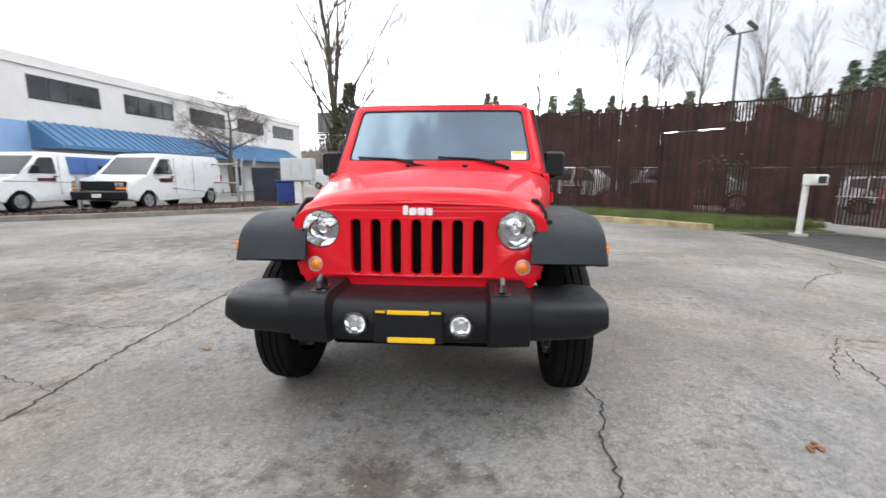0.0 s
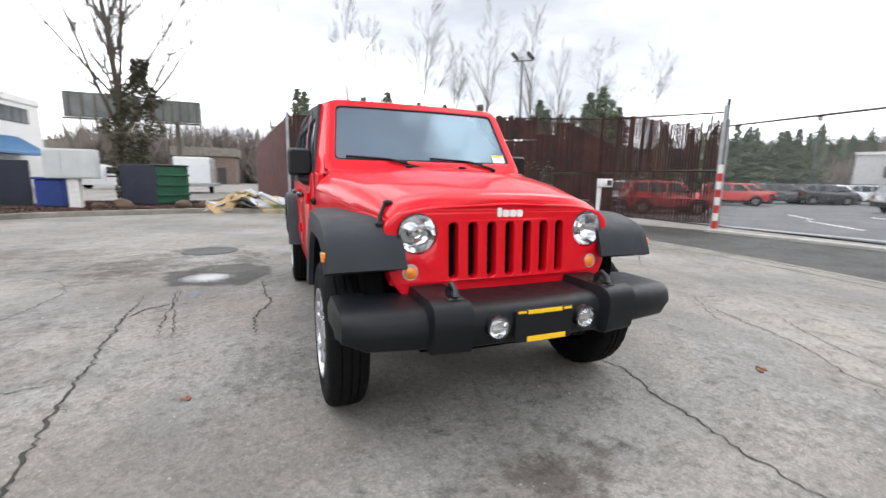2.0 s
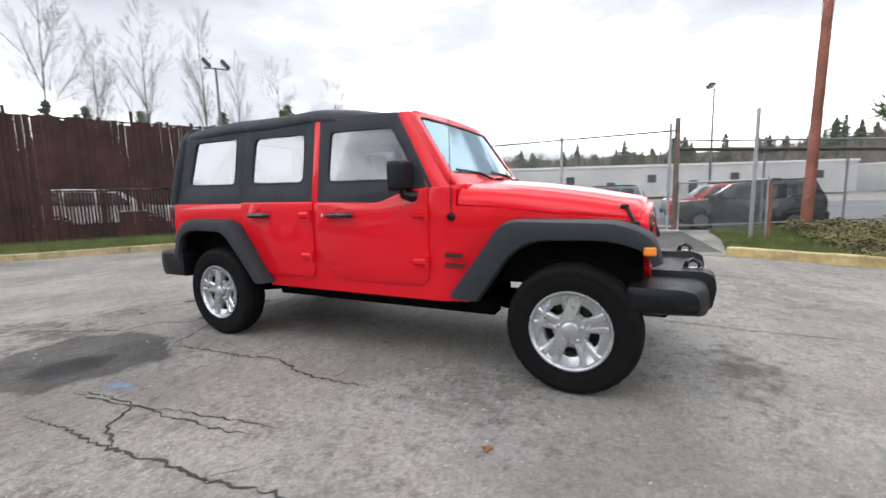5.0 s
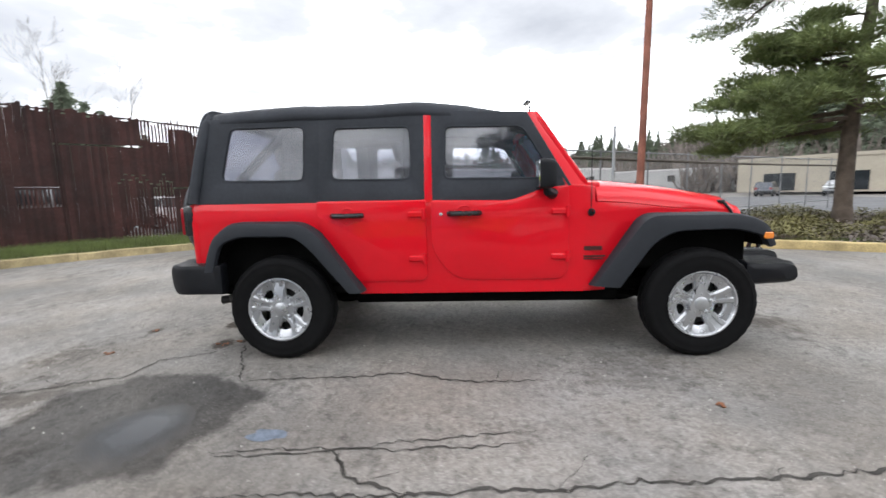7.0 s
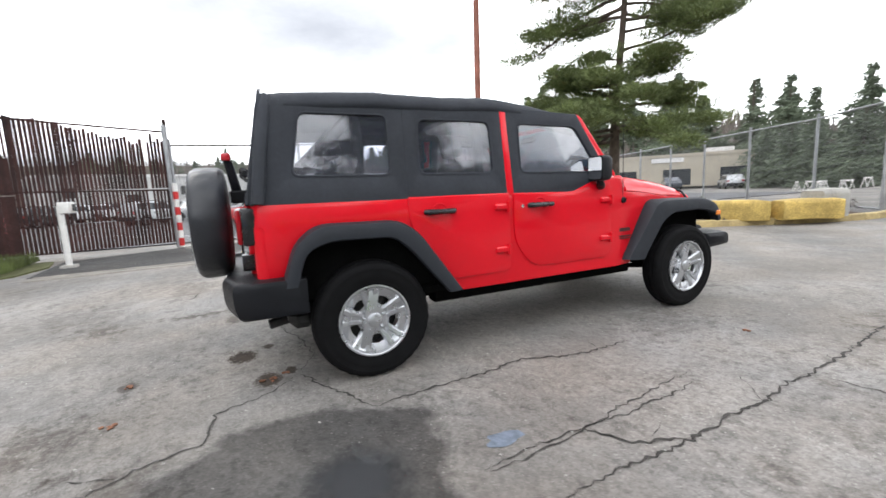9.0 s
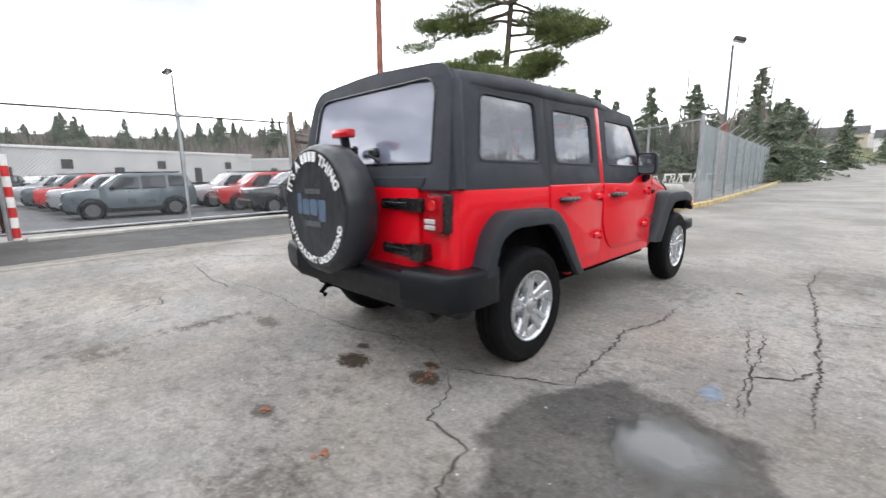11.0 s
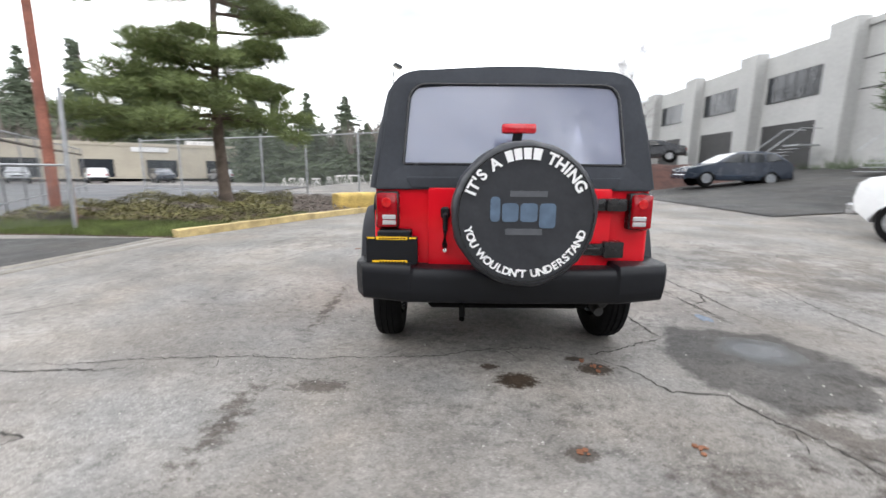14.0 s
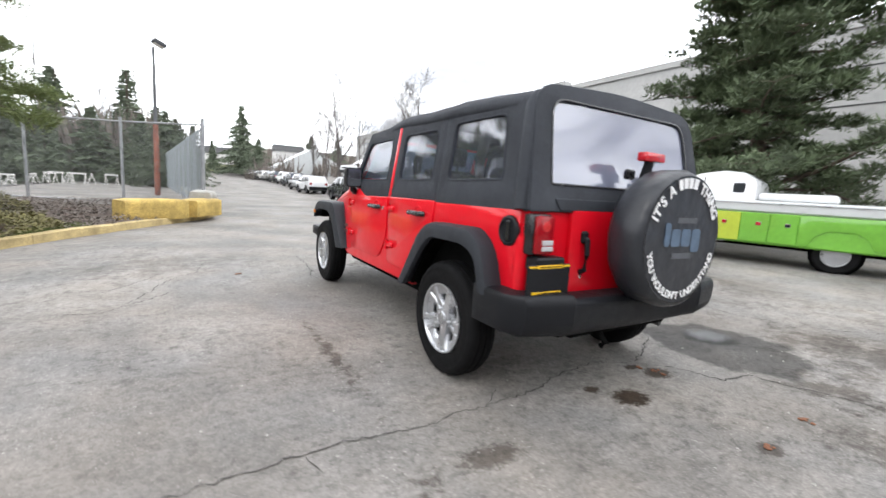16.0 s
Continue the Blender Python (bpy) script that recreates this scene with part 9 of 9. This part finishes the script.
def truck_bits(t, half, sx):
    lpart("grille", boxed(-0.62, 0.62, -3.48, -3.37, 0.78, 1.06, 0.02), "chrome", t)
    lpart("service_body", boxed(-1.10, 1.10, -1.28, 2.60, 0.46, 1.14, 0.03), "lime_paint", t, "lime green service body")
    lpart("service_body_top", boxed(-1.10, 1.10, -1.28, 2.60, 1.142, 1.40, 0.04), "box_grey", t, "white upper service body")
    lpart("cargo_cover", boxed(-0.85, 0.85, -0.30, 1.05, 1.40, 1.58, 0.07, seg=2), "white_paint", t, "white cargo cover")
    for s in (-1, 1):
        lpart("cab_window", boxed(min(s * 0.78, s * (sx(1.7) + 0.006)), max(s * 0.78, s * (sx(1.7) + 0.006)), -0.80, -0.55, 1.55, 1.79, 0.03), "window_dark", t)
        for y0, y1, mat in ((-1.27, -0.52, "yellow_green"), (-0.51, 0.00, "lime_paint"), (0.01, 0.50, "lime_paint")):
            p = lpart("locker_door", boxed(min(s * 1.10, s * 1.125), max(s * 1.10, s * 1.125), y0 + 0.004, y1 - 0.004, 0.50, 1.13, 0.01), mat, t, "green wrapped locker door")
            tagged(local(part("latch", boxed(min(s * 1.12, s * 1.14), max(s * 1.12, s * 1.14), (y0 + y1) / 2 + 0.02, (y0 + y1) / 2 + 0.12, 0.86, 0.94, 0.008), "chrome"), p), "chrome latch")
        wing = [(0.52, 1.13), (2.58, 1.13), (2.58, 0.56), (1.68, 0.54), (1.58, 0.74), (1.38, 0.86), (0.98, 0.86), (0.78, 0.74), (0.68, 0.54), (0.52, 0.50)]
        lpart("wing_panel", plate(wing, [], 0.025, 0.006, lambda u, v, w: (s * (1.115 + w), u, v)), "lime_paint", t, "lime green wrapped rear wing")
        lpart("locker_lid", boxed(min(s * 1.10, s * 1.118), max(s * 1.10, s * 1.118), -1.26, 2.58, 1.33, 1.355, 0.004), "silver", t)
        lpart("printed_bar", boxed(min(s * half, s * (half + 0.005)), max(s * half, s * (half + 0.005)), -2.14, -1.50, 0.98, 1.10), "navy", t, "dark printed bars")
        lpart("printed_bar", boxed(min(s * half, s * (half + 0.005)), max(s * half, s * (half + 0.005)), -2.10, -1.54, 0.90, 0.93), "grey_print", t)
        lpart("door_mirror", boxed(min(s * 1.02, s * 1.24), max(s * 1.02, s * 1.24), -2.28, -2.14, 1.28, 1.50, 0.03), "black_plastic", t)
        lpart("door_seam", boxed(min(s * half, s * (half + 0.004)), max(s * half, s * (half + 0.004)), -1.36, -1.345, 0.5, 1.9), "door_dark", t)
    lpart("chassis", boxed(-0.5, 0.5, -2.2, 2.5, 0.36, 0.56, 0.02), "dark", t)


vehicle("service_truck", "white service truck with lime green lockers on its body", "truck", TRK, 2.0, 1.25, 0.18, ([(-2.26, 1.36), (-1.42, 1.34), (-1.42, 1.82), (-1.80, 1.80)],), ((-2.38, 1.36, -1.83, 1.84, 0.12),),
        (-2.68, 1.14), 0.38, "white_paint", ((-3.46, -3.34, 0.82, 1.02, "lens", "headlight", 0.64, 0.94),), ((-3.58, -3.38, 0.46, 0.70, "silver"), (2.58, 2.72, 0.46, 0.66, "chrome")), truck_bits, rim="silver", at=(-9.55, 0.75, 0), turn=15)


# ---- clutter along the verge ----
ub = thing("utility_cabinet", "pale grey mailbox cabinet on a pedestal", "cabinet", at=(-6.9, 14.6, 0.12))
part("cabinet", boxed(-7.55, -6.25, 14.40, 14.85, 1.05, 1.95, 0.02), "box_grey", ub, "pale grey metal cabinet")
part("pedestal", boxed(-7.05, -6.75, 14.5, 14.75, 0.1, 1.05, 0.01), "white_stripe", ub)
for k in range(3):
    part("door_line", boxed(-7.5 + k * 0.42, -7.12 + k * 0.42, 14.385, 14.40, 1.1, 1.9, 0.004), "box_grey", ub)
sk = thing("skip_bin", "dark green steel skip bin with a dark navy end", "bin", at=(-5.15, 16.7, 0.12), turn=-38)
lpart("tub", boxed(-0.80, 0.80, -0.70, 0.70, 0.06, 1.40, 0.03), "bin_green", sk)
# one end face of the tub is dark navy
lpart("end_panel", boxed(-0.83, 0.83, -0.74, -0.70, 0.04, 1.44, 0.01), "navy", sk, "dark navy end face")
for k in range(3):
    lpart("rib", boxed(0.80, 0.84, -0.66, 0.70, 0.32 + k * 0.36, 0.40 + k * 0.36, 0.01), "bin_green", sk)
lpart("lid", boxed(-0.84, 0.84, -0.74, 0.74, 1.40, 1.46, 0.02), "door_dark", sk, "dark lid")
for sx in (-0.7, 0.7):
    lpart("skid", boxed(sx - 0.06, sx + 0.06, -0.68, 0.68, 0.0, 0.06, 0.01), "door_dark", sk)
scr = thing("screen_panel", "dark navy screen panel on the verge", "screen", at=(-9.3, 16.2, 0.12))
part("panel", boxed(-9.65, -8.60, 16.1, 16.2, 0.15, 1.62, 0.01), "navy", scr)
bb = thing("wheelie_bin", "blue plastic bin beside the cabinet", "bin", at=(-7.8, 15.6, 0.12))
part("tub", boxed(-8.2, -7.45, 15.3, 15.95, 0.12, 1.0, 0.04), "bin_blue", bb)
part("lid", boxed(-8.24, -7.41, 15.26, 15.99, 1.0, 1.08, 0.02), "bin_blue", bb)
pf = thing("pipe_barrier", "galvanised pipe barrier beside the vans", "barrier", at=(-9.8, 15.5, 0.12))
for x, y in ((-9.9, 15.3), (-10.1, 16.1), (-13.0, 11.0)):
    bm = bmesh.new()
    tube(bm, [(x, y, 0.0), (x, y, 2.0 if x > -11 else 1.2)], 0.06, 10)
    part("post", bm, "steel", pf)
for z in (0.95, 1.75):
    bm = bmesh.new()
    tube(bm, [(-9.9, 15.3, z), (-12.2, 16.4, z), (-15.5, 16.2, z)], 0.03, 8)
    part("rail", bm, "steel", pf)
bm = bmesh.new()
tube(bm, [(-9.9, 15.3, 0.45), (-12.2, 12.2, 0.95), (-16.2, 9.0, 1.1), (-21.0, 5.0, 0.9)], 0.02, 6)
part("boom", bm, "steel", pf, "long thin boom rail")
mow = thing("box_truck", "small white box trailer on the lawn's edge", "trailer", at=(-5.6, 33.0, 0))
part("box_body", boxed(-7.4, -5.2, 32.0, 35.0, 0.7, 2.5, 0.04), "white_paint", mow)
part("deck", boxed(-7.6, -4.9, 31.2, 35.0, 0.5, 0.7, 0.02), "steel", mow)
for x in (-7.3, -5.3):
    part("wheel", lathe(bmesh.new(), [(0.0, -0.1), (0.35, -0.1), (0.35, 0.1), (0.0, 0.1)], 20, pose(x, 33.0, 0.35, 0, 90)), "rubber", mow)

rnd = random.Random(44)
for k in range(26):
    x, y = rnd.uniform(-3.1, -0.5), rnd.uniform(13.3, 14.5)
    z = 0.16 + 0.55 * max(0, 1 - abs(x + 1.7) / 1.3) * rnd.random() * (1 if y > 13.6 else 0.5)
    w, d, h = rnd.uniform(0.15, 0.5), rnd.uniform(0.1, 0.35), rnd.uniform(0.01, 0.10)
    sc = thing("scrap_piece", "discarded cardboard and plastic scrap in a heap" if k % 3 else "crumpled pale plastic sheet in a rubbish heap", "rubbish", "rubbish heap", at=(x, y, z))
    bm = bmesh.new()
    box(bm, -w, w, -d, d, 0, h + 0.01, 0.006)
    bmesh.ops.subdivide_edges(bm, edges=bm.edges, cuts=2)
    for v in bm.verts:
        v.co.z += 0.09 * noise.noise(v.co * 5 + Vector((k, 0, 0)))
    bmesh.ops.transform(bm, matrix=pose(0, 0, 0, rnd.uniform(-40, 40), rnd.uniform(-35, 35), rnd.uniform(0, 180)), verts=bm.verts)
    lpart("scrap", bm, ("card", "sheet", "card", "yellow_kerb", "door_dark", "sheet")[k % 6], sc)
for k, (x, y, r) in enumerate(((-5.6, 14.3, 0.28), (-3.9, 14.2, 0.24), (-6.2, 14.2, 0.18), (-3.3, 14.4, 0.2))):
    rk = thing("boulder", "weathered brown boulder on the verge", "rock", "verge boulders", at=(x, y, 0.12))
    bm = bmesh.new()
    bmesh.ops.create_icosphere(bm, subdivisions=3, radius=r)
    for v in bm.verts:
        v.co *= 1 + 0.35 * noise.noise(v.co * 3 + Vector((k * 3, 0, 0)))
        v.co.z = v.co.z * 0.75 + r * 0.4
    lpart("stone", bm, "soil", rk)
